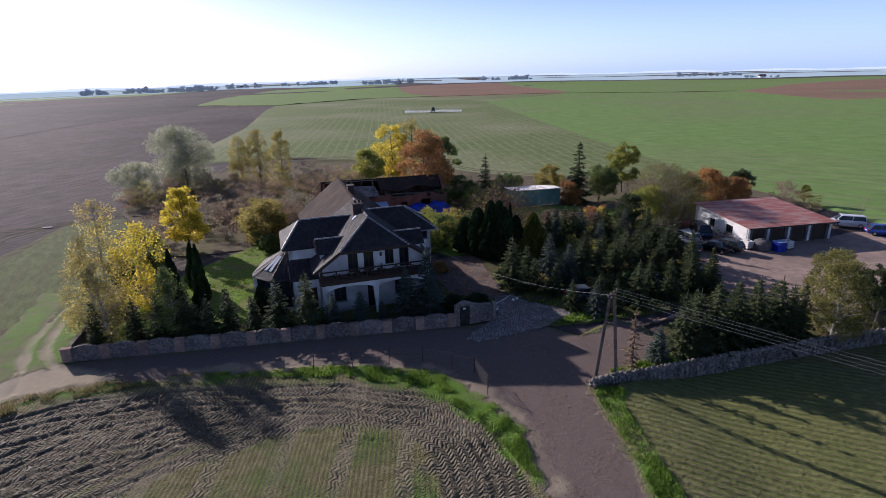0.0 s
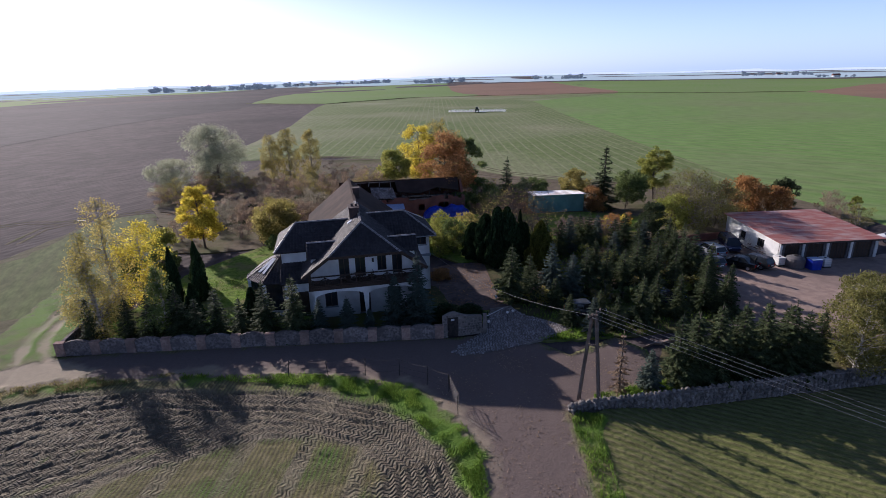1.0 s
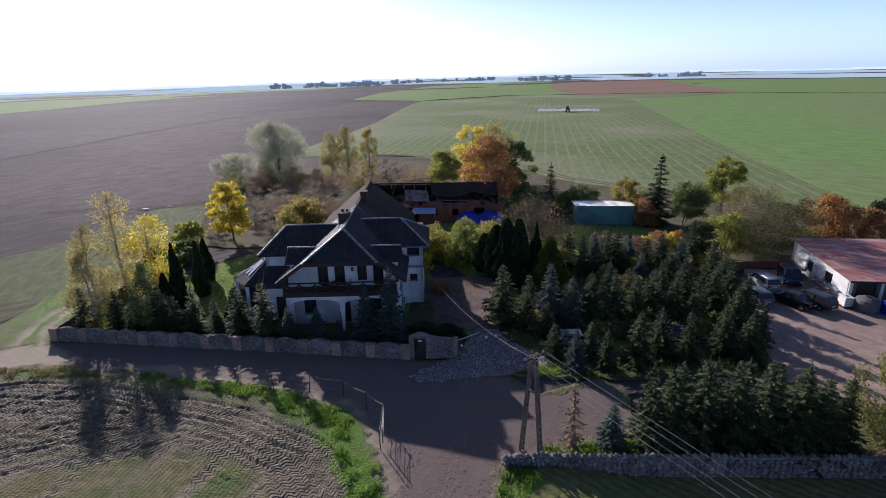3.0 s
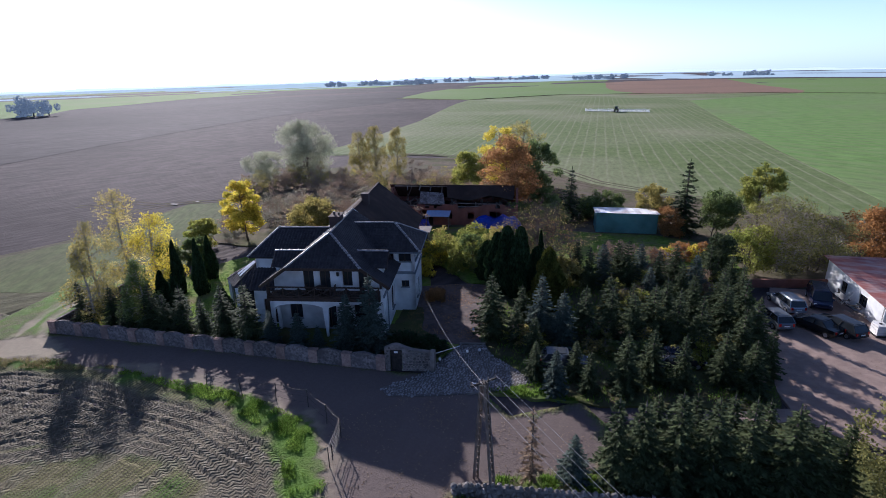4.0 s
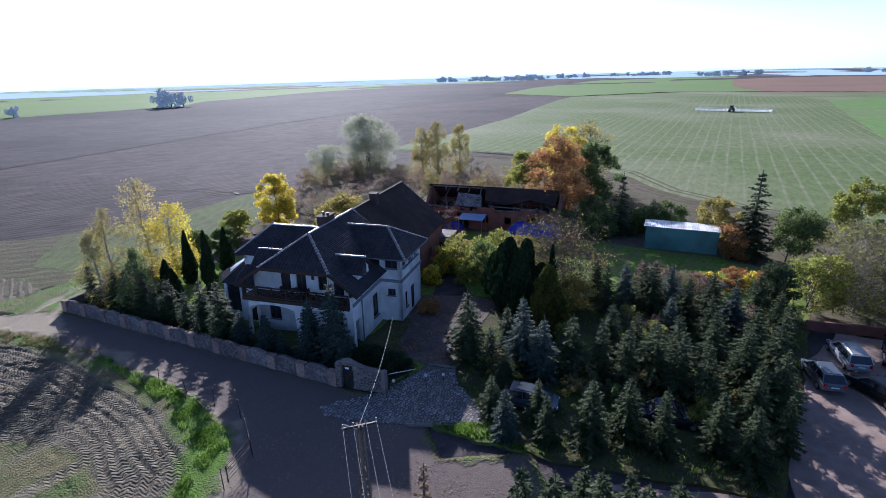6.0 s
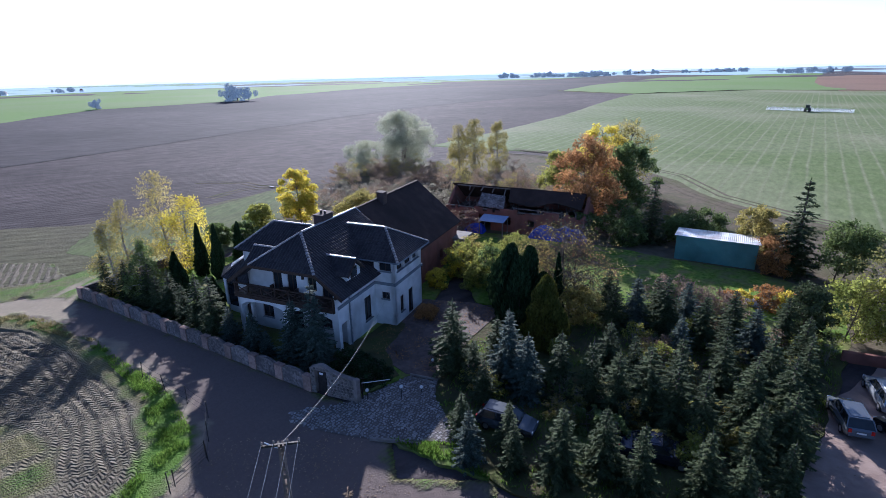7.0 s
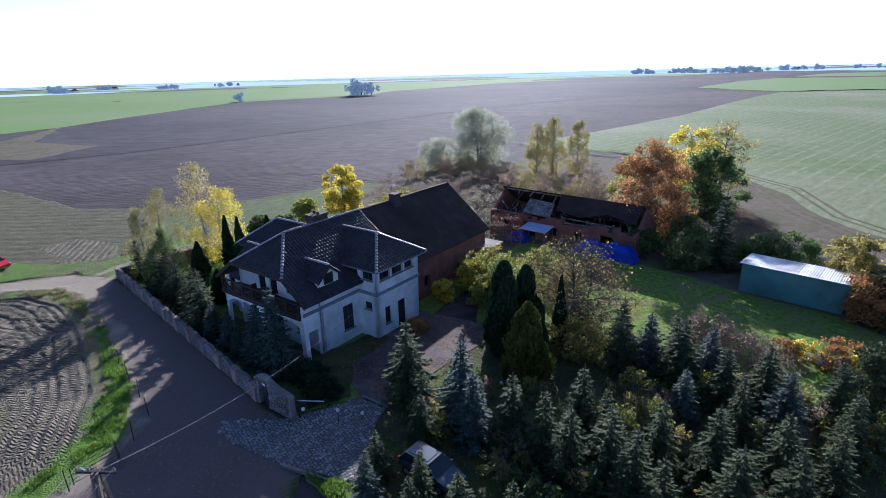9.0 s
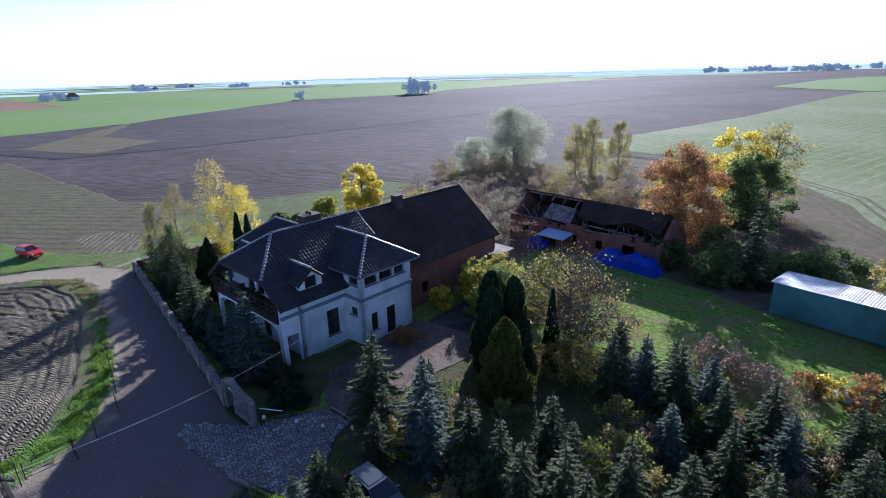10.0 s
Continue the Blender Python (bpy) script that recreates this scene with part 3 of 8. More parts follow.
SHOULDER = [(6.0, 20), (6.6, 25), (5.6, 29.6), (4.5, 32.6), (2.8, 35.4), (-0.4, 38.0), (-5, 39.2), (-10, 39.6), (-15, 39.3), (-22, 38.8), (-22, 37.5), (-14.5, 37.8), (-10, 38.2), (-5.5, 37.9), (-1.5, 37.1), (1.2, 35.2), (3.0, 32.9), (4.3, 30.2), (5.2, 25), (5.2, 20)]
TRACK = [(-32.6, 39.2), (-34.6, 39.0), (-37.4, 36.4), (-39.2, 32), (-40.0, 26), (-40.8, 15), (-41.5, -10), (-38.4, -10), (-37.6, 15), (-36.9, 26), (-36.0, 31), (-33.6, 34.9), (-29, 37), (-28, 38.4)]
VERGE = [(5.5, 25.5), (4.6, 30.5), (3.3, 33.2), (1.4, 35.6), (-1.5, 37.6), (-5.5, 38.4), (-10, 38.7), (-14.5, 38.2), (-20, 37.9), (-20, 37.2), (-13, 37.2), (-8, 36.9), (-4.5, 36.0), (-1.2, 34.4), (1.4, 31.8), (3.2, 29.0), (4.5, 26)]
THINVERGE = [(-20, 38.1), (-28, 36.8), (-32.6, 35.2), (-35, 32), (-36, 27), (-35.2, 27), (-34, 31), (-31, 34.2), (-24, 36.3)]
EVERGE = [(11.4, 35), (10.9, 34), (11.3, 28.3), (11.6, 24), (11.6, 18), (13.4, 18), (13.2, 24), (12.9, 28), (12.6, 33.2), (13.4, 34.8)]
BANKS = [[(-33.2, 41.2), (-34.0, 39.6), (-36, 37.8), (-39.4, 36.6), (-41.4, 40.6), (-42.4, 44.3), (-44.4, 50), (-46.6, 56), (-36, 56), (-33.4, 48)],
         [(-38.6, 35), (-40.2, 31.5), (-41, 25), (-41.5, 8), (-56, 8), (-56, 24), (-49, 28.6), (-45, 32.4), (-41.1, 38.6)]]
RUTS = [[(-34.2, 35.6), (-35.2, 37.6), (-36.8, 40.0), (-38.7, 43.1), (-39.6, 45.9), (-40.6, 49.0), (-42.4, 56)], [(-31.2, 38.6), (-33.4, 39.2), (-35.5, 41.2), (-37.0, 43.0), (-38.3, 46.2), (-39.1, 48.6), (-40.8, 56)]]
CLODS = [(-44.2, 34.9), (-41.6, 38), (-42.2, 41), (-48.3, 41.6), (-54.1, 37.2), (-52.7, 33)]
SEAM = [(-35.5, 30), (-33.5, 33.5), (-28, 36.4), (-20, 37.8), (-8, 38), (-1, 36.4), (2.6, 33), (5, 27), (5.6, 16), (4.4, 16), (3.4, 28), (-1, 33), (-8, 35.6), (-22, 35.2), (-31, 33), (-34, 29)]
FIELD = OUTER + [(5.5, 5), (-38, 5)]


def make_near_ground():
    """Road, track, verges and field before the farm as one fine sheet, whose surfaces run into one another."""
    x0, x1, y0, y1, st = -56.0, 18.8, 8.0, 56.0, 0.14
    nx, ny = int((x1 - x0) / st) + 1, int((y1 - y0) / st) + 1
    X, Y = np.meshgrid(np.linspace(x0, x1, nx), np.linspace(y0, y1, ny))
    def waves(scale, seed, amp):
        """Smooth value noise from a coarse grid."""
        r = np.random.default_rng(seed)
        gx, gy = int((x1 - x0) / scale) + 3, int((y1 - y0) / scale) + 3
        t = r.uniform(-1, 1, (gy, gx))
        fx, fy = (X - x0) / scale, (Y - y0) / scale
        ix, iy = fx.astype(int), fy.astype(int)
        ux, uy = fx - ix, fy - iy
        ux, uy = ux * ux * (3 - 2 * ux), uy * uy * (3 - 2 * uy)
        return amp * ((t[iy, ix] * (1 - ux) + t[iy, ix + 1] * ux) * (1 - uy) + (t[iy + 1, ix] * (1 - ux) + t[iy + 1, ix + 1] * ux) * uy)

    def lane(line):
        """Distance to the right of a line, and the way along it."""
        best, along_, signed, run = np.full(X.shape, 1e9), np.zeros_like(X), np.zeros_like(X), 0.0
        for (ax, ay), (bx, by) in zip(line, line[1:]):
            L = math.hypot(bx - ax, by - ay)
            dx, dy = (bx - ax) / L, (by - ay) / L
            q = np.clip((X - ax) * dx + (Y - ay) * dy, 0, L)
            px, py = X - ax - q * dx, Y - ay - q * dy
            d = np.hypot(px, py)
            side = np.where((X - ax) * dy - (Y - ay) * dx > 0, 1.0, -1.0)
            m = d < best
            best, along_, signed = np.where(m, d, best), np.where(m, run + q, along_), np.where(m, d * side, signed)
            run += L
        return signed, along_

    def within(poly):
        """Distance inside the outline of a patch, below nought outside it."""
        best, ins = np.full(X.shape, 1e9), np.zeros(X.shape, bool)
        for (ax, ay), (bx, by) in zip(poly, poly[1:] + poly[:1]):
            L2 = (bx - ax) ** 2 + (by - ay) ** 2
            q = np.clip(((X - ax) * (bx - ax) + (Y - ay) * (by - ay)) / L2, 0, 1)
            best = np.minimum(best, np.hypot(X - ax - q * (bx - ax), Y - ay - q * (by - ay)))
            if ay != by:
                ins ^= ((ay > Y) != (by > Y)) & (X < (bx - ax) * (Y - ay) / (by - ay) + ax)
        return np.where(ins, best, -best)

    def soft(d, wide, rough, seed):
        """A mask with a soft, uneven edge."""
        return np.clip((d + waves(1.7, seed, rough) + waves(0.5, seed + 1, rough * 0.7) + waves(0.28, seed + 2, rough * 0.35)) / wide + 0.5, 0, 1)
    d_road, d_track, d_field, d_clods = within(ROAD), within(TRACK), within(FIELD), within(CLODS)
    d_grass = np.maximum.reduce([within(VERGE), within(THINVERGE) - 0.35, within(EVERGE)] + [within(b) for b in BANKS])
    reach = np.maximum.reduce([d_road, d_track, d_field, d_clods, d_grass, within(SEAM)])
    d_ruts = np.full(X.shape, 1e9)
    for r_ in RUTS:
        d_ruts = np.minimum(d_ruts, np.abs(lane(r_)[0]))
    grass = soft(d_grass, 0.7, 0.55, 201)
    grass *= np.clip(0.8 + waves(2.4, 211, 0.75) + waves(0.6, 212, 0.4), 0, 1)
    sand = np.maximum(soft(d_track, 0.8, 0.5, 221), soft(0.5 - d_ruts, 0.5, 0.22, 231) * np.clip(0.85 + waves(1.5, 233, 0.4), 0, 1))
    road = soft(d_road, 0.6, 0.4, 241) * (1 - 0.9 * soft(d_track - 0.4, 1.6, 0.6, 251))
    pale = soft(within(SHOULDER), 0.9, 0.5, 261) * np.clip(0.6 + waves(1.3, 263, 0.6), 0, 1)
    D, S = lane(OUTER)
    field = np.clip((d_field + waves(1.4, 271, 0.35)) / 0.7 + 0.5, 0, 1)
    Z = waves(3.0, 1, 0.03) + waves(0.7, 2, 0.03) + waves(0.26, 3, 0.04)
    bare, cut, lip = np.zeros_like(X), np.zeros_like(X), np.zeros_like(X)
    for off, deep, wide in ((0.35, 0.2, 0.24), (1.25, 0.12, 0.2), (2.2, 0.22, 0.26), (3.0, 0.1, 0.2), (4.1, 0.16, 0.24), (5.9, 0.1, 0.22)):
        e = np.abs(D - off - waves(5.0, int(off * 10) + 40, 0.35) - waves(1.6, int(off * 10) + 60, 0.06))
        fade = 1 + waves(7.0, int(off * 10) + 80, 0.18)
        cut = np.maximum(cut, deep * 0.42 * fade * np.clip(1.25 - e / (0.8 * wide), 0, 1))
        lip = np.maximum(lip, 0.3 * deep * fade * np.exp(-((e - wide * 1.6) / 0.1) ** 2))
    for line, deep in (([(-39, 22), (-32, 25.5), (-27, 31), (-23, 35.0)], 0.16), ([(-38, 17), (-31, 22.4), (-24, 28.4), (-16, 33.6)], 0.14), ([(-36, 13), (-30, 18.5), (-22, 26.4), (-13, 32.4)], 0.1),
                       ([(-39, 27), (-33, 28.4), (-24, 31), (-14, 34)], 0.12), ([(-34, 15), (-28, 22), (-24.5, 27), (-24, 34)], 0.1)):
        d2, _ = lane(line)
        for off in (0.0, 1.8):
            e = np.abs(d2 - off - waves(3.0, int(deep * 100) + 3, 0.3) - waves(0.9, int(deep * 100) + 9, 0.07))
            worn = 1 + waves(5.0, int(deep * 100) + 30 + int(off), 0.2)
            cut = np.maximum(cut, 0.5 * worn * deep * np.clip(1.25 - e / 0.17, 0, 1))
            lip = np.maximum(lip, 0.3 * worn * deep * np.exp(-((e - 0.38) / 0.11) ** 2))
            bare = np.maximum(bare, np.clip(2.2 - e / 0.45, 0, 1))
    Z += np.where(cut > 0.02, -cut, lip)
    inner = 6.2 + 0.9 * np.sin(X / 3.1) + waves(1.1, 9, 0.8) + 0.28 * np.clip(-15 - X, 0, 40)
    bare = np.maximum(bare, np.clip((inner - D) / 0.9, 0, 1))
    strips = np.clip(4 * (np.sin(X * 2 * math.pi / 3.9 + waves(4, 5, 0.5)) - 0.55), 0, 1) * (0.5 + waves(4.0, 6, 0.5))
    bare = np.clip(np.maximum(bare, 0.8 * strips) + waves(0.35, 8, 0.12), 0, 1)
    clods = soft(d_clods, 0.7, 0.6, 281)
    Z = field * Z + (1 - field) * (0.06 + waves(2.5, 291, 0.02) + grass * (0.03 + waves(0.5, 292, 0.035)) - 0.05 * np.clip(1.2 - d_ruts / 0.4, 0, 1))
    Z += clods * (waves(0.8, 293, 0.05) + waves(0.3, 294, 0.035) + 0.06 * np.sin((X * 0.35 + Y) * 2 * math.pi / 0.9))
    Z += (1 - field) * (1 - grass) * (1 - clods) * waves(0.3, 295, 0.008)
    Z -= 0.2 * np.clip(-reach / 0.5 - 0.2, 0, 1)
    bare = np.maximum(bare * field, clods)
    grass, sand, road = grass * (1 - 0.85 * field * (d_field > 0.8)), sand * (1 - 0.8 * grass * (d_ruts > 0.6) * (d_track < 0.6)), road * (1 - grass)
    tread = np.clip(bare * field * (0.75 + waves(2.2, 12, 0.7)), 0, 1)
    verts = np.stack((X, Y, Z), -1).reshape(-1, 3)
    idx = np.arange(nx * ny).reshape(ny, nx)
    f = np.stack((idx[:-1, :-1], idx[:-1, 1:], idx[1:, 1:], idx[1:, :-1]), -1).reshape(-1, 4)
    keys = (("bare", bare), ("tread", tread), ("across", D + waves(4.0, 71, 0.5)), ("lengthwise", S + waves(3.0, 72, 0.3)), ("grass", grass), ("sand", np.maximum(sand, pale * road)), ("road", road), ("straw", 0.85 * strips * field * np.clip(1 - 1.5 * tread, 0, 1)))
    m = mat("field_soil_and_crop", (0.16, 0.155, 0.055), (0.24, 0.215, 0.1), 1.6, (0.09, 0.17, 0.022), 0.28, 0.9, 0.05, 6, spec=0.12)
    nt = m.node_tree
    n, l = nt.nodes, nt.links

    def attr(key):
        a = n.new("ShaderNodeAttribute")
        a.attribute_name = key
        return a.outputs["Fac"]

    def math_(op, a, c=0.0):
        q = n.new("ShaderNodeMath")
        q.operation = op
        for i, v in enumerate((a, c)):
            if isinstance(v, (int, float)):
                q.inputs[i].default_value = v
            else:
                l.new(v, q.inputs[i])
        return q.outputs[0]
    soil = n.new("ShaderNodeTexNoise")
    soil.inputs["Scale"].default_value = 2.0
    soil.inputs["Detail"].default_value = 8
    clod = n.new("ShaderNodeTexNoise")
    clod.inputs["Scale"].default_value = 9.0
    clod.inputs["Detail"].default_value = 5
    geo = n.new("ShaderNodeNewGeometry")
    for t in (soil, clod):
        l.new(geo.outputs["Position"], t.inputs["Vector"])
    cr = n.new("ShaderNodeMix")
    cr.data_type = "RGBA"
    ci = [i for i in cr.inputs if i.type == "RGBA"]
    ci[0].default_value, ci[1].default_value = (0.085, 0.071, 0.051, 1), (0.26, 0.222, 0.156, 1)
    l.new(soil.outputs["Fac"], cr.inputs["Factor"])
    mx = n.new("ShaderNodeMix")
    mx.data_type = "RGBA"
    mi = [i for i in mx.inputs if i.type == "RGBA"]
    b = n["Principled BSDF"]
    place_ = n.new("ShaderNodeSeparateXYZ")
    l.new(geo.outputs["Position"], place_.inputs[0])
    drill = math_("SINE", math_("MULTIPLY", math_("ADD", place_.outputs["X"], math_("MULTIPLY", place_.outputs["Y"], 0.04)), 2 * math.pi / 0.31))
    drill = math_("MULTIPLY", math_("ADD", math_("MULTIPLY", drill, 0.5), 0.5), math_("MULTIPLY", clod.outputs["Fac"], 1.3))
    rows = n.new("ShaderNodeMix")
    rows.data_type = "RGBA"
    ri = [i for i in rows.inputs if i.type == "RGBA"]
    l.new(b.inputs["Base Color"].links[0].from_socket, ri[0])
    ri[1].default_value = (0.095, 0.075, 0.05, 1)
    l.new(drill, rows.inputs["Factor"])
    l.new([o for o in rows.outputs if o.type == "RGBA"][0], mi[0])
    l.new([o for o in cr.outputs if o.type == "RGBA"][0], mi[1])
    l.new(attr("bare"), mx.inputs["Factor"])

    def over(below, dark, light, far_, key, scale, streak=1.0):
        """One more surface over those below, where the attribute says."""
        t1, t2 = n.new("ShaderNodeTexNoise"), n.new("ShaderNodeTexNoise")
        t1.inputs["Scale"].default_value, t2.inputs["Scale"].default_value = scale, scale * 0.17
        t1.inputs["Detail"].default_value = 7
        mixes = []
        for fac, two in ((t1.outputs["Fac"], light), (math_("MULTIPLY", t2.outputs["Fac"], 0.9), far_), (attr(key), None)):
            q = n.new("ShaderNodeMix")
            q.data_type = "RGBA"
            l.new(fac, q.inputs["Factor"])
            mixes.append((q, [i for i in q.inputs if i.type == "RGBA"], [o for o in q.outputs if o.type == "RGBA"][0]))
            if two:
                mixes[-1][1][1].default_value = (*two, 1)
        drawn = n.new("ShaderNodeMapping")
        drawn.inputs["Scale"].default_value = (1.0, streak, 1.0)
        l.new(geo.outputs["Position"], drawn.inputs["Vector"])
        l.new(geo.outputs["Position"], t1.inputs["Vector"])
        l.new(drawn.outputs[0], t2.inputs["Vector"])
        t1.inputs["Roughness"].default_value = 0.68
        if streak < 1:
            t2.inputs["Scale"].default_value, t2.inputs["Detail"].default_value = 1.6, 5
        mixes[0][1][0].default_value = (*dark, 1)
        l.new(mixes[0][2], mixes[1][1][0])
        l.new(below, mixes[2][1][0])
        l.new(mixes[1][2], mixes[2][1][1])
        return mixes[2][2]
    top = [o for o in mx.outputs if o.type == "RGBA"][0]
    top = over(top, (0.2, 0.17, 0.105), (0.42, 0.36, 0.24), (0.3, 0.255, 0.17), "straw", 3.0)
    top = over(top, (0.05, 0.14, 0.008), (0.18, 0.33, 0.03), (0.12, 0.17, 0.03), "grass", 3.2)
    top = over(top, (0.085, 0.067, 0.06), (0.235, 0.183, 0.157), (0.13, 0.1, 0.088), "road", 4.5, 0.16)
    top = over(top, (0.2, 0.165, 0.115), (0.42, 0.35, 0.25), (0.26, 0.215, 0.15), "sand", 2.2)
    l.new(top, b.inputs["Base Color"])
    lug = math_("ABSOLUTE", math_("SUBTRACT", math_("FRACT", math_("DIVIDE", attr("across"), 0.66)), 0.5))
    bar = math_("SINE", math_("MULTIPLY", math_("ADD", math_("DIVIDE", attr("lengthwise"), 0.34), math_("ADD", math_("MULTIPLY", lug, 1.9), math_("MULTIPLY", soil.outputs["Fac"], 1.3))), 6.283))
    bar = math_("MULTIPLY", math_("MULTIPLY", bar, attr("tread")), 1.5)
    bp = n["Bump"]
    bp.inputs["Distance"].default_value = 0.11
    l.new(math_("ADD", bar, math_("MULTIPLY", clod.outputs["Fac"], math_("SUBTRACT", 2.6, math_("MULTIPLY", math_("MAXIMUM", attr("road"), attr("sand")), 2.3)))), bp.inputs["Height"])
    l.new(math_("SUBTRACT", 0.85, math_("MULTIPLY", math_("MULTIPLY", attr("tread"), math_("GREATER_THAN", soil.outputs["Fac"], 0.6)), 0.22)), b.inputs["Roughness"])
    kinds = np.select([clods > 0.5, road > 0.5, sand > 0.5, grass > 0.4], [3, 1, 2, 4], 0).reshape(-1)[f].max(1)
    seen = (reach > -0.55).reshape(-1)[f].all(1)
    for k, name, label, cat_ in ((0, "near_field", "muddy field with deep tractor ruts and thin sprouting crop", "field"), (1, "road", "bare grey-brown dirt road before the garden wall", "road"), (2, "farm_track", "pale sandy farm track with wheel ruts", "track"),
                                 (3, "mud_patch", "rough dark patch of clods beside the track", "ground"), (4, "grass_verge", "rough green grass verge along the dirt road", "grass")):
        ff = f[seen & (kinds == k)]
        used = np.unique(ff)
        back = np.zeros(len(verts), np.int64)
        back[used] = np.arange(len(used))
        me = bpy.data.meshes.new(name)
        me.vertices.add(len(used))
        me.vertices.foreach_set("co", verts[used].astype(np.float32).ravel())
        me.loops.add(4 * len(ff))
        me.loops.foreach_set("vertex_index", back[ff].astype(np.int32).ravel())
        me.polygons.add(len(ff))
        me.polygons.foreach_set("loop_start", np.arange(0, 4 * len(ff), 4, dtype=np.int32))
        me.update(calc_edges=True)
        for key, val in keys:
            at = me.attributes.new(key, "FLOAT", "POINT")
            at.data.foreach_set("value", val.reshape(-1)[used].astype(np.float32))
        me.materials.append(m)
        me.shade_smooth()
        tagged(new(name, me), label, cat_, kind="structure")


make_near_ground()
patch("east_field", [(10.8, 10), (11.2, 24), (11.4, 28), (11.4, 34.4), (13.5, 35.6), (19, 37.3), (26, 39.1), (32, 40.6), (45, 43.5), (70, 48), (72, 46), (90, 20), (90, -60), (10, -60)], G_EAST, 0.06, "sprouting green crop field with fine rows", "field", cell=1.3, step=0.7, amp=0.2, bumpy=0.05, sunk=0.85)
patch("grass_verge", [(13, 37.2), (16, 38.4), (19, 39.8), (22, 40.2), (19, 37.9), (13, 36.1)], G_VERGE, 0.13, "green weeds along the stone wall", "grass", cell=0.8, step=0.4, amp=0.3, bumpy=0.1)
patch("planting_bed", [(-14.5, 44.6), (-6, 46.0), (0.3, 46.5), (3.9, 47.7), (4.3, 51.4), (2.4, 52.4), (0.6, 53.4), (-0.4, 56.2), (-1.4, 58.0), (-3.4, 58.0), (-2.4, 53.5), (-5, 51.4), (-14, 48.4)], G_WOODFLOOR, 0.125, "dark planting bed of soil inside the gate", "ground", cell=1.5, step=0.6, amp=0.2, bumpy=0.06)
GARDEN = [(-33, 41), (-25, 42.6), (-16, 44), (-8, 45), (0.5, 46), (4, 47.3), (4.8, 52), (-1, 60), (-4, 66), (-8, 76), (-28, 72), (-33, 60)]
patch("garden_lawn", GARDEN, G_LAWN, 0.05, "green garden lawn round the house", "grass", cell=1.5, step=1, amp=0.3, bumpy=0.08)
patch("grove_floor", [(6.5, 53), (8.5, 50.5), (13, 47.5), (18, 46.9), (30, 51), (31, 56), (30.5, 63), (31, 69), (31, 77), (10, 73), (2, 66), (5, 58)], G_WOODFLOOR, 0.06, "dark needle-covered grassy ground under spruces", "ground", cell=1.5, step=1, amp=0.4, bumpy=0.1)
patch("back_lawn", [(1, 66), (10, 73), (31, 77), (30, 90), (21, 93), (12, 91.5), (2, 91), (-14, 86), (-10, 79), (-6, 72)], G_LAWN, 0.07, "sunlit green lawn behind the spruces", "grass", cell=1.5, step=1, amp=0.3, bumpy=0.08)
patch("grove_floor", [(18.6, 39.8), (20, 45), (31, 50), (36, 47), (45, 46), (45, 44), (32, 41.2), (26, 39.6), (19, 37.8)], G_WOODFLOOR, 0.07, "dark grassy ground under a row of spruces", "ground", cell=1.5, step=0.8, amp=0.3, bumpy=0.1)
patch("yard", [(18.4, 45.2), (30.5, 51.3), (30.3, 56), (30.6, 63), (30.8, 69), (33, 76), (38, 77.5), (41, 68.5), (54, 71), (58, 73), (66, 74), (66, 66), (57, 60), (48, 52), (42, 47.5), (36, 48), (31, 50)], G_YARD, 0.085, "sunlit bare gravel yard before the workshop", "yard", cell=2, step=1, amp=0.4, bumpy=0.06)
patch("driveway", [(1, 66), (-4.4, 63), (-2.6, 57.4), (-1.6, 52), (0.6, 51), (2.4, 52.2), (4.6, 51.9), (7.2, 53), (6.2, 56), (5, 60), (4, 66)], G_PAVING, 0.1, "brown block-paved driveway beside the house", "pavement", cell=2, step=1.5, amp=0.08)
COBBLES = [(1.6, 43.2), (3.2, 45.2), (4.2, 46.9), (4.6, 49), (5.0, 51.8), (7.3, 52.6), (8.4, 51.0), (10.1, 50.1), (12.9, 48.2), (10.7, 46.6), (8.2, 44.8), (6.6, 44.0), (4.4, 43.0), (2.6, 42.5)]
patch("cobbled_drive", COBBLES, G_COBBLEBED, 0.12, "cobbled entrance drive of rounded grey stones", "pavement", cell=1.5, step=0.5, amp=0.1)
patch("weed_patch", [(9.4, 45.6), (11.2, 46.7), (13, 48), (15.5, 47.2), (16.4, 46.8), (13, 46.0)], G_VERGE, 0.14, "weedy green strip at the drive's edge", "grass", cell=0.8, step=0.4, amp=0.3, bumpy=0.12)
for px, py, pr in ((-67, 85, 0.5), (-64, 88, 0.35), (-55, 91, 0.6), (-50, 93, 0.45)):
    patch("puddle", [(px + pr * 1.6 * math.cos(a), py + pr * 0.7 * math.sin(a)) for a in np.linspace(0, 6.28, 13)[:-1]], G_WATER, 0.09, "shallow puddle in wheel ruts", "puddle", step=0.4, amp=0.2)


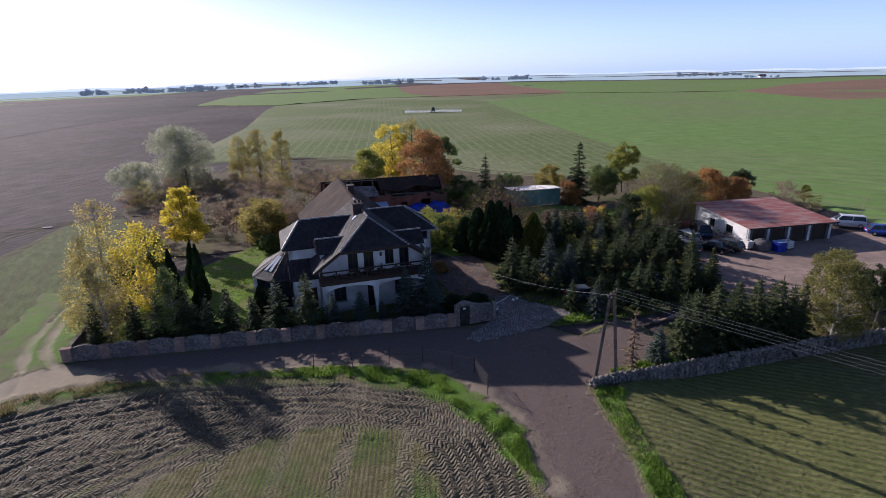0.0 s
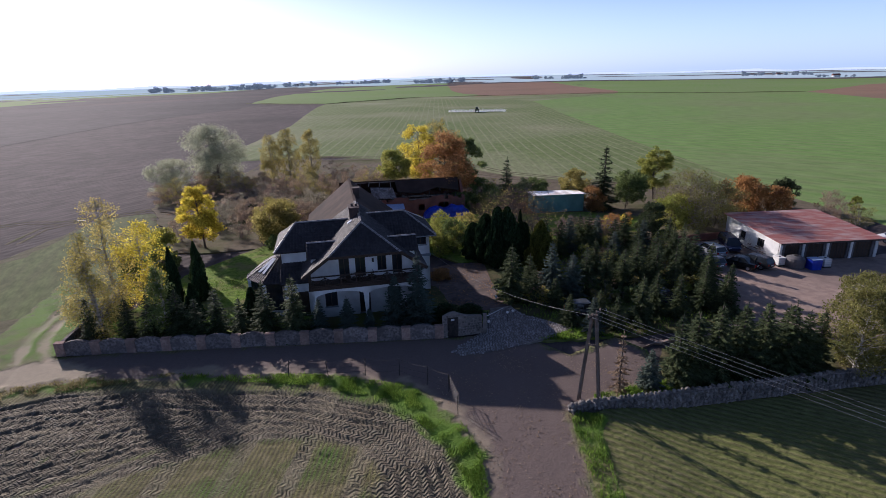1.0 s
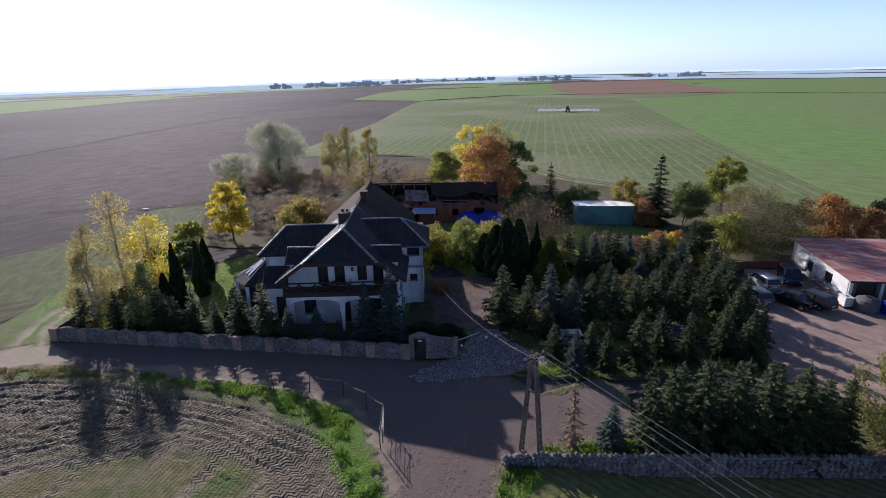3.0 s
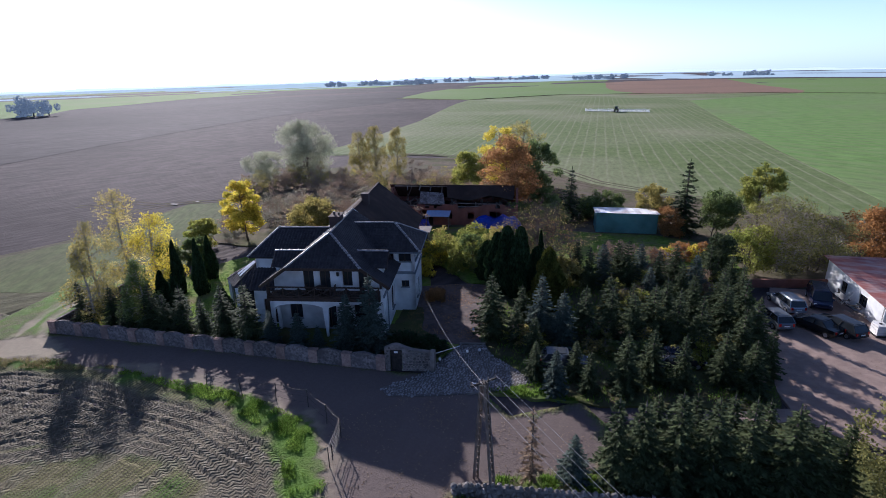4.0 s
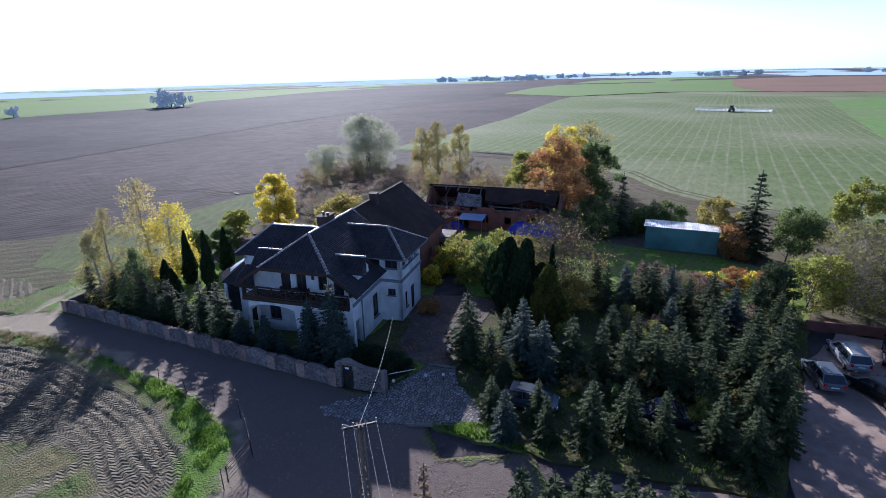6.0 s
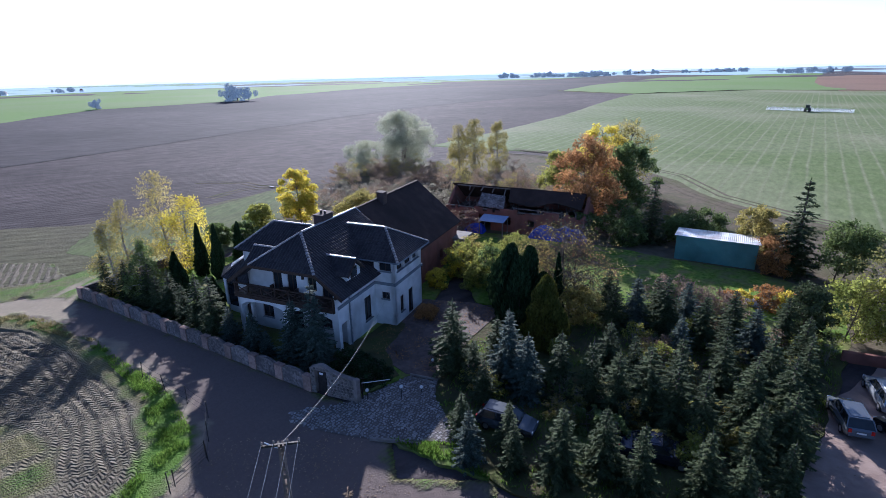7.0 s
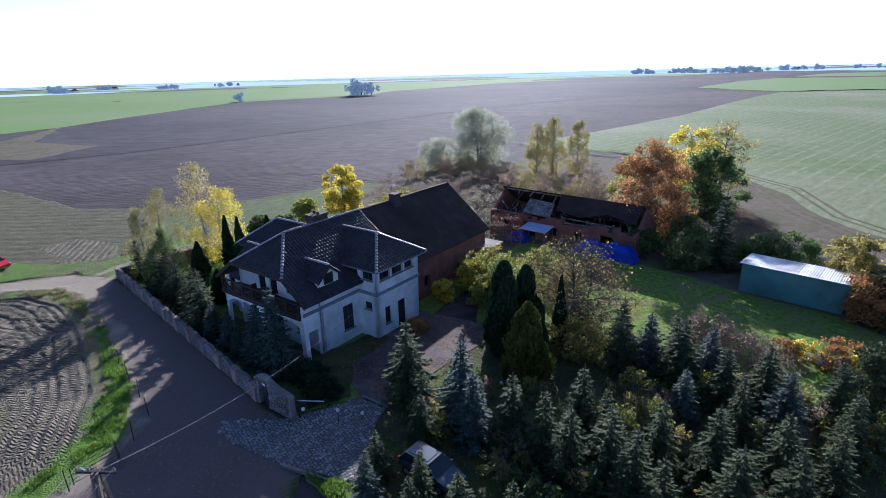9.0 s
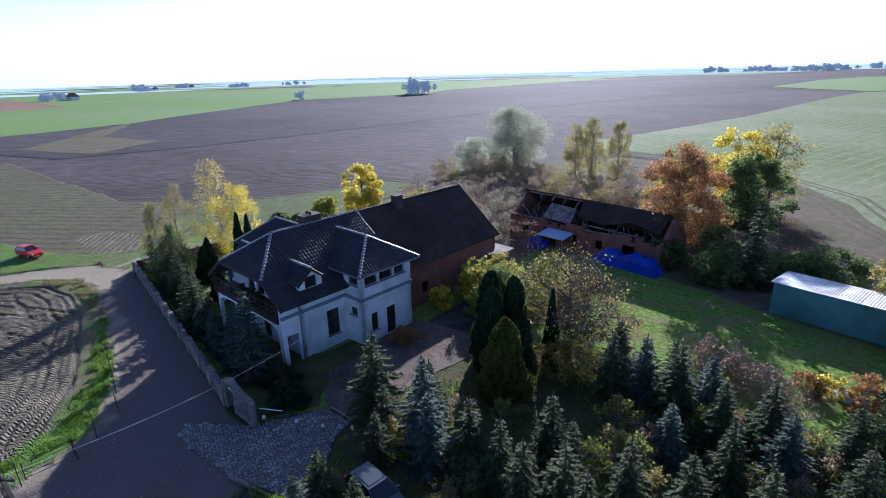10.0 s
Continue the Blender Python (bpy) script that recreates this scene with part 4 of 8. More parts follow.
# ---- the house ----
def wall_panel(g, a, b, z0, z1, thick, holes=()):
    """A wall from a to b in plan, its thickness to the left of the way, with holes (s0, s1, z0, z1) cut through; one joined skin."""
    ax, ay = a
    L = math.hypot(b[0] - ax, b[1] - ay)
    dx, dy = (b[0] - ax) / L, (b[1] - ay) / L
    ss = sorted({0.0, L, *[h[0] for h in holes], *[h[1] for h in holes]})
    zs = sorted({z0, z1, *[min(z1, max(z0, h[k])) for h in holes for k in (2, 3)]})
    index, pts, faces = {}, [], []

    def P(i, k, o):
        if (i, k, o) not in index:
            index[i, k, o] = len(pts)
            pts.append((ax + dx * ss[i] - dy * o * thick, ay + dy * ss[i] + dx * o * thick, zs[k]))
        return index[i, k, o]

    def solid(i, k):
        if not (0 <= i < len(ss) - 1 and 0 <= k < len(zs) - 1):
            return False
        sm, zm = (ss[i] + ss[i + 1]) / 2, (zs[k] + zs[k + 1]) / 2
        return not any(h[0] < sm < h[1] and h[2] < zm < h[3] for h in holes)
    for i in range(len(ss) - 1):
        for k in range(len(zs) - 1):
            if not solid(i, k):
                continue
            faces.append((P(i, k, 0), P(i + 1, k, 0), P(i + 1, k + 1, 0), P(i, k + 1, 0)))
            faces.append((P(i, k, 1), P(i, k + 1, 1), P(i + 1, k + 1, 1), P(i + 1, k, 1)))
            for (ni, nk), (i0, k0, i1, k1) in (((i - 1, k), (i, k, i, k + 1)), ((i + 1, k), (i + 1, k + 1, i + 1, k)), ((i, k - 1), (i + 1, k, i, k)), ((i, k + 1), (i, k + 1, i + 1, k + 1))):
                if not solid(ni, nk):
                    faces.append((P(i0, k0, 0), P(i1, k1, 0), P(i1, k1, 1), P(i0, k0, 1)))
    return g.add(pts, faces)


def window(parent, a, b, s0, s1, z0, z1, name="window", deep=0.12, bars=1, sill=True, label=""):
    """A framed window set into a wall that runs from a to b."""
    ax, ay = a
    L = math.hypot(b[0] - ax, b[1] - ay)
    dx, dy = (b[0] - ax) / L, (b[1] - ay) / L

    def P(s, o, z):
        return (ax + dx * s - dy * o, ay + dy * s + dx * o, z)
    w = 0.07
    g = Geo()
    edges = [(s0 + w / 2, z0, s0 + w / 2, z1), (s1 - w / 2, z0, s1 - w / 2, z1), (s0 + w, z0 + w / 2, s1 - w, z0 + w / 2), (s0 + w, z1 - w / 2, s1 - w, z1 - w / 2)]
    for k in range(bars):
        s = s0 + (s1 - s0) * (k + 1) / (bars + 1)
        edges.append((s, z0 + w, s, z1 - w))
    for sa, za, sb, zb in edges:
        g.beam(P(sa, deep, za), P(sb, deep, zb), w)
    fr = part(name, g, M_WOOD, parent, label or "dark wooden window frame")
    part("pane", Geo().prism([P(s0 + w, deep, z0 + w), P(s1 - w, deep, z0 + w), P(s1 - w, deep, z1 - w), P(s0 + w, deep, z1 - w)], (-dy * 0.02, dx * 0.02, 0)), M_GLASS, fr, "dark window glass")
    if sill:
        part("sill", Geo().beam(P(s0 - 0.08, -0.04, z0 - 0.03), P(s1 + 0.08, -0.04, z0 - 0.03), 0.2, 0.06), M_BAND, fr)
    return fr


def tile_slope(poly, parent, name="roof_slope", tile=(0.31, 0.36), thick=0.16, tiles=True, material=None):
    """A roof slope: a slab and, on it, rows of curved tiles. The poly's first edge is the eave."""
    material = material or M_TILE
    p = [Vector(q) for q in poly]
    e = (p[1] - p[0]).normalized()
    nrm = e.cross(p[2] - p[0]).normalized()
    if nrm.z < 0:
        nrm = -nrm
    up = nrm.cross(e)
    if up.z < 0:
        up = -up
    slab = part(name, Geo().prism(p, -nrm * thick), material, parent)
    if not tiles:
        return slab
    flat = [((q - p[0]).dot(e), (q - p[0]).dot(up)) for q in p]
    us, vs = [q[0] for q in flat], [q[1] for q in flat]
    g = Geo()
    tw, tl = tile
    prof = ((0.0, 0.012), (0.25, 0.05), (0.5, 0.05), (0.75, 0.014), (1.0, 0.012))
    v = min(vs) - 0.03
    row = 0
    while v < max(vs):
        u = min(us) + (0 if row % 2 else 0)
        while u < max(us):
            if inside(u + tw * 0.5, v + tl * 0.55, flat):
                pts = []
                for k, hgt in prof:
                    for vv, hh in ((v, 0.0), (v, hgt + 0.045), (v + tl, hgt + 0.01)):
                        pts.append(p[0] + e * (u + tw * k) + up * vv + nrm * hh)
                g.add(pts, [(3 * i, 3 * i + 3, 3 * i + 4, 3 * i + 1) for i in range(4)] + [(3 * i + 1, 3 * i + 4, 3 * i + 5, 3 * i + 2) for i in range(4)])
            u += tw
        v += tl
        row += 1
    part("tiles", g, material, slab, "rows of dark curved roof tiles", kind="stuff")
    return slab


def ridge(parent, a, b, name="ridge_cap", r=0.11, step=0.34, gap=0.04, material=None):
    """A line of half-round ridge tiles from a to b."""
    a, b = Vector(a), Vector(b)
    d = (b - a).normalized()
    side = d.cross(Vector((0, 0, 1))).normalized()
    up = side.cross(d)
    n = max(1, int((b - a).length / step))
    L = (b - a).length / n
    g = Geo()
    for i in range(n):
        pts = []
        for s, rr in ((i * L, r * 1.12), (i * L + L - gap, r * 0.92)):
            for k in range(6):
                t = math.pi * k / 5
                pts.append(a + d * s + side * math.cos(t) * rr * 1.25 + up * (math.sin(t) * rr + 0.02))
        g.add(pts, [(k, k + 1, k + 7, k + 6) for k in range(5)] + [tuple(range(6)), tuple(range(11, 5, -1))])
    return part(name, g, material or M_RIDGE, parent, "line of half-round ridge tiles", kind="stuff")


def make_house():
    h = thing("house", "white plastered two-storey house with dark tiled roofs", "house", pose(-7.98, 51.95, 0, 0, 0, 18))
    T = 0.35
    # ground floor and upper walls, anticlockwise so that the thickness lies inside
    F0, F1 = (-5.4, -1.4), (5.4, -1.4)
    g = Geo()
    low = [(1.3, 2.5, 1.2, 2.9), (4.7, 5.8, 0.2, 2.6), (7.6, 8.9, 1.2, 2.9)]
    upw = [(2.9, 3.9, 4.15, 6.3), (4.5, 5.5, 4.15, 6.3), (6.7, 7.6, 4.6, 6.3), (8.2, 9.2, 4.15, 6.3)]
    part("arcade_wall", wall_panel(Geo(), F0, F1, 0, 3.76, T, low), M_LOWWALL, h, "rendered wall behind the arcade, shade put into its grey colour")
    wall_panel(g, F0, F1, 3.76, 5.55, T, [(a, b, c, 5.55) for a, b, c, d in upw])
    # the gable's upper part, cut round the tall windows
    for a, b in ((0, 2.9), (3.9, 4.5), (5.5, 6.7), (7.6, 8.2), (9.2, 10.8)):
        za, zb = [min(8.25, 5.55 + 0.7 * min(s, 10.8 - s)) for s in (a, b)]
        g.prism([(-5.4 + a, -1.4, 5.55), (-5.4 + b, -1.4, 5.55), (-5.4 + b, -1.4, max(zb, 5.56)), (-5.4 + a, -1.4, max(za, 5.56))], (0, T, 0))
    for a, b, c, d in upw:
        za, zb = [min(8.25, 5.55 + 0.7 * min(s, 10.8 - s)) for s in (a, b)]
        g.prism([(-5.4 + a, -1.4, d), (-5.4 + b, -1.4, d), (-5.4 + b, -1.4, zb), (-5.4 + a, -1.4, za)], (0, T, 0))
    part("front_wall", g.weld(), M_PLASTER, h, "white plastered front wall")
    for a, b, c, d in low:
        window(h, F0, F1, a, b, c, d, "window" if c > 0.5 else "front_door", 0.14)
    for a, b, c, d in upw:
        window(h, F0, F1, a, b, c, d, "balcony_door", 0.14, sill=False)
    E0, E1 = (5.4, -1.4), (5.4, 3.1)
    part("east_wall", wall_panel(Geo(), E0, E1, 0, 5.5, T, [(2.5, 3.7, 1.1, 3.4)]), M_PLASTER, h)
    window(h, E0, E1, 2.5, 3.7, 1.1, 3.4)
    W0, W1 = (-5.4, 3.0), (-5.4, -1.4)
    part("west_wall", wall_panel(Geo(), W0, W1, 0, 5.5, T, [(1.6, 2.7, 0.9, 2.9)]), M_PLASTER, h)
    window(h, W0, W1, 1.6, 2.7, 0.9, 2.9)
    part("back_wall", wall_panel(Geo(), (5.4, 8.6), (-5.4, 8.6), 0, 5.5, T), M_PLASTER, h)
    # east wing
    A, B, C = (5.4, 3.1), (7.5, 3.1), (7.5, 8.8)
    part("wing_wall", wall_panel(Geo(), A, B, 0, 6.6, T, [(0.7, 1.5, 2.7, 3.4), (0.5, 1.75, 5.45, 6.4)]), M_PLASTER, h)
    window(h, A, B, 0.7, 1.5, 2.7, 3.4)
    window(h, A, B, 0.5, 1.75, 5.45, 6.4, deep=0.2)
    part("wing_wall", wall_panel(Geo(), B, C, 0, 6.6, T, [(1.0, 1.7, 1.1, 2.7), (2.7, 3.7, 0.15, 2.7), (0.5, 1.9, 5.35, 6.45), (2.1, 3.6, 5.35, 6.45), (3.8, 5.0, 5.35, 6.45)]), M_PLASTER, h)
    window(h, B, C, 1.0, 1.7, 1.1, 2.7)
    window(h, B, C, 2.7, 3.7, 0.15, 2.7, "side_door", sill=False, bars=0)
    for a, b in ((0.5, 1.9), (2.1, 3.6), (3.8, 5.0)):
        window(h, B, C, a, b, 5.35, 6.45, "loggia_window", 0.28)
    part("wing_wall", wall_panel(Geo(), C, (5.4, 8.8), 0, 6.6, T), M_PLASTER, h)
    # west wing
    a, b, c, d = (-8.1, 1.1), (-5.4, 1.1), (-8.1, 7.5), (-5.4, 7.5)
    part("wing_wall", wall_panel(Geo(), a, b, 0, 6.6, T, []), M_PLASTER, h)
    part("wing_wall", wall_panel(Geo(), c, a, 0, 6.6, T), M_PLASTER, h)
    part("wing_wall", wall_panel(Geo(), d, c, 0, 6.6, T), M_PLASTER, h)
    # string course at the upper floor
    for nm, p, q in (("band", (5.4, -3.1), (5.4, 3.1)), ("band", (5.4, 3.1), (7.5, 3.1)), ("band", (7.5, 3.1), (7.5, 8.8))):
        dx, dy = q[0] - p[0], q[1] - p[1]
        n = math.hypot(dx, dy)
        o = (dy / n * 0.05, -dx / n * 0.05)
        part(nm, Geo().beam((p[0] + o[0], p[1] + o[1], 4.25), (q[0] + o[0] + dx / n * 0.1, q[1] + o[1] + dy / n * 0.1, 4.25), 0.12, 0.26), M_BAND, h, "grey moulded band")
    # arcade under the balcony
    g = Geo()
    xs = [-5.3 + 10.6 * i / 60 for i in range(61)]

    def arch(x):
        for c0, r in ((-2.6, 2.4), (2.5, 2.4)):
            if abs(x - c0) < r:
                return 2.85 + 0.6 * math.sqrt(1 - ((x - c0) / r) ** 2)
        return 0.0
    for x0, x1 in zip(xs, xs[1:]):
        g.prism([(x0, -3.1, arch(x0 + 1e-3)), (x1, -3.1, arch(x1 - 1e-3)), (x1, -3.1, 3.75), (x0, -3.1, 3.75)], (0, 0.3, 0))
    part("arcade", g, M_PLASTER, h, "white plastered arcade of two low arches")
    part("arcade_side", wall_panel(Geo(), (5.4, -3.1), (5.4, -1.4), 0, 5.0, 0.25, [(0.4, 1.5, 0, 2.6)]), M_PLASTER, h)
    part("arcade_side", wall_panel(Geo(), (-5.3, -1.4), (-5.3, -3.1), 0, 3.75, 0.25, [(0.3, 1.4, 0, 2.6)]), M_PLASTER, h)
    bal = part("balcony", Geo().box(-5.5, 5.1, -3.25, -1.4, 3.76, 4.1), M_WOOD, h, "dark timber balcony floor")
    for i in range(8):
        x = -5.4 + 10.4 * i / 7
        part("baluster", Geo().beam((x, -3.15, 4.1), (x, -3.15, 5.1), 0.12), M_WOOD, bal)
    for i in range(7):
        x0, x1 = -5.4 + 10.4 * i / 7, -5.4 + 10.4 * (i + 1) / 7
        g = Geo().beam((x0, -3.15, 4.22), (x1, -3.15, 4.95), 0.07)
        g.beam((x0, -3.15, 4.95), ((x0 + x1) / 2, -3.15, 4.585), 0.07).beam(((x0 + x1) / 2, -3.15, 4.585), (x1, -3.15, 4.22), 0.07)
        part("cross_brace", g, M_WOOD, bal)
    part("handrail", Geo().beam((-5.5, -3.15, 5.12), (5.1, -3.15, 5.12), 0.14, 0.1), M_WOOD, bal)
    part("lower_rail", Geo().beam((-5.5, -3.15, 4.2), (5.1, -3.15, 4.2), 0.1, 0.1), M_WOOD, bal)
    # posts that carry the roof's overhang
    for x in (-5.3, 5.2):
        part("roof_post", Geo().beam((x, -3.0, 4.1), (x, -3.0, 5.5), 0.18), M_WOOD, h)
    # main roof, half-hipped in front
    Z = 9.4
    P, Q = (0, 0, Z), (0, 9.2, Z)
    fe, fw = (3.45, -3.25, 7.0), (-3.45, -3.25, 7.0)
    le, lw = (6.05, -3.25, 5.17), (-6.05, -3.25, 5.17)
    be, bw = (6.05, 9.2, 5.17), (-6.05, 9.2, 5.17)
    tile_slope([le, be, Q, P, fe], h)
    tile_slope([bw, lw, fw, P, Q], h)
    tile_slope([fw, fe, P], h)
    ridge(h, P, Q)
    ridge(h, fe, P, "hip_cap", gap=0.1)
    ridge(h, fw, P, "hip_cap", gap=0.02)
    for s in (-1, 1):
        part("verge_board", Geo().beam((3.45 * s, -3.3, 6.95), (6.05 * s, -3.3, 5.1), 0.06, 0.3), M_WOOD, h)
    part("eave_board", Geo().beam((-3.5, -3.3, 6.92), (3.5, -3.3, 6.92), 0.06, 0.26), M_WOOD, h)
    # east wing roof
    re0, re1 = (0.6, 5.95, 8.72), (5.2, 5.95, 8.72)
    f0, f1, f2, f3 = (3.0, 2.6, 6.62), (8.15, 2.6, 6.62), (8.15, 9.3, 6.62), (3.0, 9.3, 6.62)
    tile_slope([f0, f1, re1, re0], h)
    tile_slope([f1, f2, re1], h)
    tile_slope([f2, f3, re0, re1], h)
    ridge(h, re0, re1)
    ridge(h, f1, re1, "hip_cap", gap=0.1)
    ridge(h, f2, re1, "hip_cap", gap=0.02)
    part("gutter", Geo().tube([(3, 2.55, 6.55), (8.2, 2.55, 6.55), (8.2, 9.3, 6.55)], [0.07, 0.07, 0.07]), M_BAND, h)
    # west wing roof
    rw0, rw1 = (-0.6, 4.3, 8.66), (-6.6, 4.3, 8.66)
    k0, k1, k2, k3 = (-3.0, 0.7, 6.62), (-8.7, 0.7, 6.62), (-8.7, 8.0, 6.62), (-3.0, 8.0, 6.62)
    tile_slope([k1, k0, rw0, rw1], h)
    tile_slope([k2, k1, rw1], h)
    tile_slope([k3, k2, rw1, rw0], h)
    ridge(h, rw1, rw0, gap=0.01)
    ridge(h, k1, rw1, "hip_cap")
    # gabled dormers, one on each side
    for s in (1, -1):
        d = part("dormer", Geo().prism([(5.15 * s, -1.1, 5.5), (5.15 * s, 1.1, 5.5), (5.15 * s, 1.1, 6.5), (5.15 * s, 0, 7.4), (5.15 * s, -1.1, 6.5)], (-2.4 * s, 0, 0)), M_PLASTER, h, "white gabled dormer")
        for sv in (-1, 1):
            q = [(5.5 * s, sv * 1.38, 6.42), (3.9 * s, sv * 1.38, 6.42), (2.5 * s, 0, 7.58), (5.5 * s, 0, 7.58)]
            tile_slope(q, d, "dormer_slope", thick=0.1)
            part("verge_board", Geo().beam((5.52 * s, sv * 1.38, 6.34), (5.52 * s, 0, 7.5), 0.04, 0.16), M_WOOD, d)
        ridge(d, (2.5 * s, 0, 7.6), (5.5 * s, 0, 7.6), gap=0.01)
        w = part("dormer_window", Geo().box(*sorted((5.16 * s, 5.22 * s)), -0.5, 0.5, 5.95, 6.85), M_WOOD, d)
        part("pane", Geo().box(*sorted((5.2 * s, 5.23 * s)), -0.42, 0.42, 6.02, 6.78), M_GLASS, w)
    # chimneys and skylight
    ch = part("chimney", Geo().box(-0.95, 0.05, 3.3, 5.0, 8.4, 10.0), M_CHIMNEY, h, "dark brick chimney")
    part("chimney_cap", Geo().box(-1.03, 0.13, 3.22, 5.08, 10.0, 10.1), M_CHIMNEY, ch)
    part("flue", Geo().tube([(-0.6, 4.05, 10.1), (-0.6, 4.05, 10.4)], [0.12, 0.12], 8), M_IRON, ch)
    part("flue", Geo().tube([(-0.15, 4.05, 10.1), (-0.15, 4.05, 10.35)], [0.12, 0.12], 8), M_IRON, ch)
    sl = Vector((-1.0, 0, -0.7)).normalized()
    for v0 in (2.2,):
        p0 = Vector((-0.75, v0, Z - 0.7 * 0.75 + 0.1))
        part("skylight", Geo().prism([p0, p0 + sl * 0.55, p0 + sl * 0.55 + Vector((0, 0.5, 0)), p0 + Vector((0, 0.5, 0))], (-0.05, 0, 0.06)), M_SKYLIGHT, h, "pale skylight pane")
    # garden room with a many-sided roof on the west side
    eave = [(-8.1, -0.4), (-10.1, -0.1), (-11.75, 2.0), (-11.85, 3.0), (-10.6, 7.1), (-8.1, 7.5)]
    top0, top1 = (-8.15, 3.0, 5.9), (-8.15, 3.6, 5.9)
    gr = part("garden_room", Geo().prism([(x * 0.97 - 0.2, y * 0.9 + 0.35, 0.0) for x, y in eave], (0, 0, 0.75)), M_PLASTER, h, "many-sided garden room with white posts")
    for i in range(len(eave) - 1):
        (ax, ay), (bx, by) = eave[i], eave[i + 1]
        apex = top0 if i < 2 else top1
        poly = [(bx, by, 3.75), (ax, ay, 3.75), top0, top1] if i == 2 else [(bx, by, 3.75), (ax, ay, 3.75), apex]
        tile_slope(poly, gr, "room_roof", thick=0.12)
        ridge(gr, (bx, by, 3.78), top1 if i >= 2 else top0, "hip_cap", 0.08, material=M_TILE)
        ia, ib = ((ax * 0.97 - 0.2, ay * 0.9 + 0.35), (bx * 0.97 - 0.2, by * 0.9 + 0.35))
        part("post", Geo().beam((*ib, 0.7), (*ib, 3.7), 0.32), M_PLASTER, gr)
        part("pane", Geo().beam(((ia[0] * 0.9 + ib[0] * 0.1), (ia[1] * 0.9 + ib[1] * 0.1), 2.2), ((ia[0] * 0.1 + ib[0] * 0.9), (ia[1] * 0.1 + ib[1] * 0.9), 2.2), 0.06, 2.9), M_GLASS, gr)
    for k in (0.28, 0.62):
        a0, a1 = Vector((-10.1, -0.1, 3.85)).lerp(Vector((-11.75, 2.0, 3.85)), k), Vector(top0) + Vector((0, 0, 0.1))
        p0, p1 = a0.lerp(a1, 0.25), a0.lerp(a1, 0.75)
        dd = Vector((-1.65, 2.1, 0)).normalized() * 0.36
        part("skylight", Geo().prism([p0, p0 + dd, p1 + dd, p1], (0, 0, 0.07)), M_SKYLIGHT, gr, "long pale skylight")
    # the garden room's roof runs on before the wing, over a shaded porch
    tile_slope([(-8.3, -0.75, 3.75), (-5.42, -0.75, 3.75), (-5.42, 1.08, 5.35), (-8.1, 1.08, 5.35)], gr, "porch_roof", thick=0.12)
    part("porch_wall", wall_panel(Geo(), (-8.0, -0.4), (-5.45, -0.4), 0, 3.6, 0.2, [(0.9, 2.3, 0.15, 2.7)]), M_PLASTER, gr)
    part("porch_door", Geo().box(-7.08, -5.72, -0.3, -0.24, 0.15, 2.68), M_WOOD, gr, "dark porch door in the shade")
    # downpipe at the front corner
    part("downpipe", Geo().tube([(5.5, -1.45, 0), (5.5, -1.45, 5.1)], [0.06, 0.06]), M_BAND, h)
    part("wall_lamp", Geo().box(0.75, 0.95, -1.55, -1.41, 5.6, 6.0), M_IRON, h)
    return h


make_house()


def make_barn():
    b = thing("barn", "long barn with a steep plain dark roof", "barn", pose(-7.98, 51.95, 0, 0, 0, 18))
    v0, v1, half, zr, ze = 9.25, 23.9, 6.0, 9.35, 4.5
    part("wall", wall_panel(Geo(), (half - 0.5, v0), (half - 0.5, v1), 0, ze + 0.2, 0.4, [(3, 4, 1.2, 2.4), (9, 10, 1.2, 2.4)]), M_BRICK, b, "red brick barn wall")
    part("wall", wall_panel(Geo(), (-half + 0.5, v1), (-half + 0.5, v0), 0, ze + 0.2, 0.4), M_BRICK, b)
    for v in (v0 + 0.02, v1 - 0.4):
        part("gable", Geo().prism([(-half + 0.5, v, 0), (half - 0.5, v, 0), (half - 0.5, v, ze + 0.2), (0, v, zr - 0.2), (-half + 0.5, v, ze + 0.2)], (0, 0.35, 0)), M_BRICK, b)
    va, vb = v0 - 0.15, v1 + 0.3
    for s in (1, -1):
        q = [(half * s, va, ze), (half * s, vb, ze), (0, vb, zr), (0, va, zr)]
        tile_slope(q, b, "roof_slope", thick=0.15, tiles=False, material=M_SHEET)
        n = Vector(((zr - ze) * s, 0, half)).normalized()
        part("verge", Geo().beam(Vector((half * s, va, ze)) + n * 0.05, Vector((0, va, zr)) + n * 0.05, 0.2, 0.12), M_METALWHITE, b, "pale metal verge flashing")
    part("ridge_board", Geo().beam((0, va, zr + 0.03), (0, vb, zr + 0.03), 0.3, 0.08), M_SHEET, b)
    c = part("chimney", Geo().box(0.0, 0.8, 13.6, 14.5, 8.6, 10.0), M_CHIMNEY, b, "dark red brick chimney")
    part("chimney_cap", Geo().box(-0.06, 0.86, 13.54, 14.56, 10.0, 10.1), M_CHIMNEY, c)
    return b


make_barn()


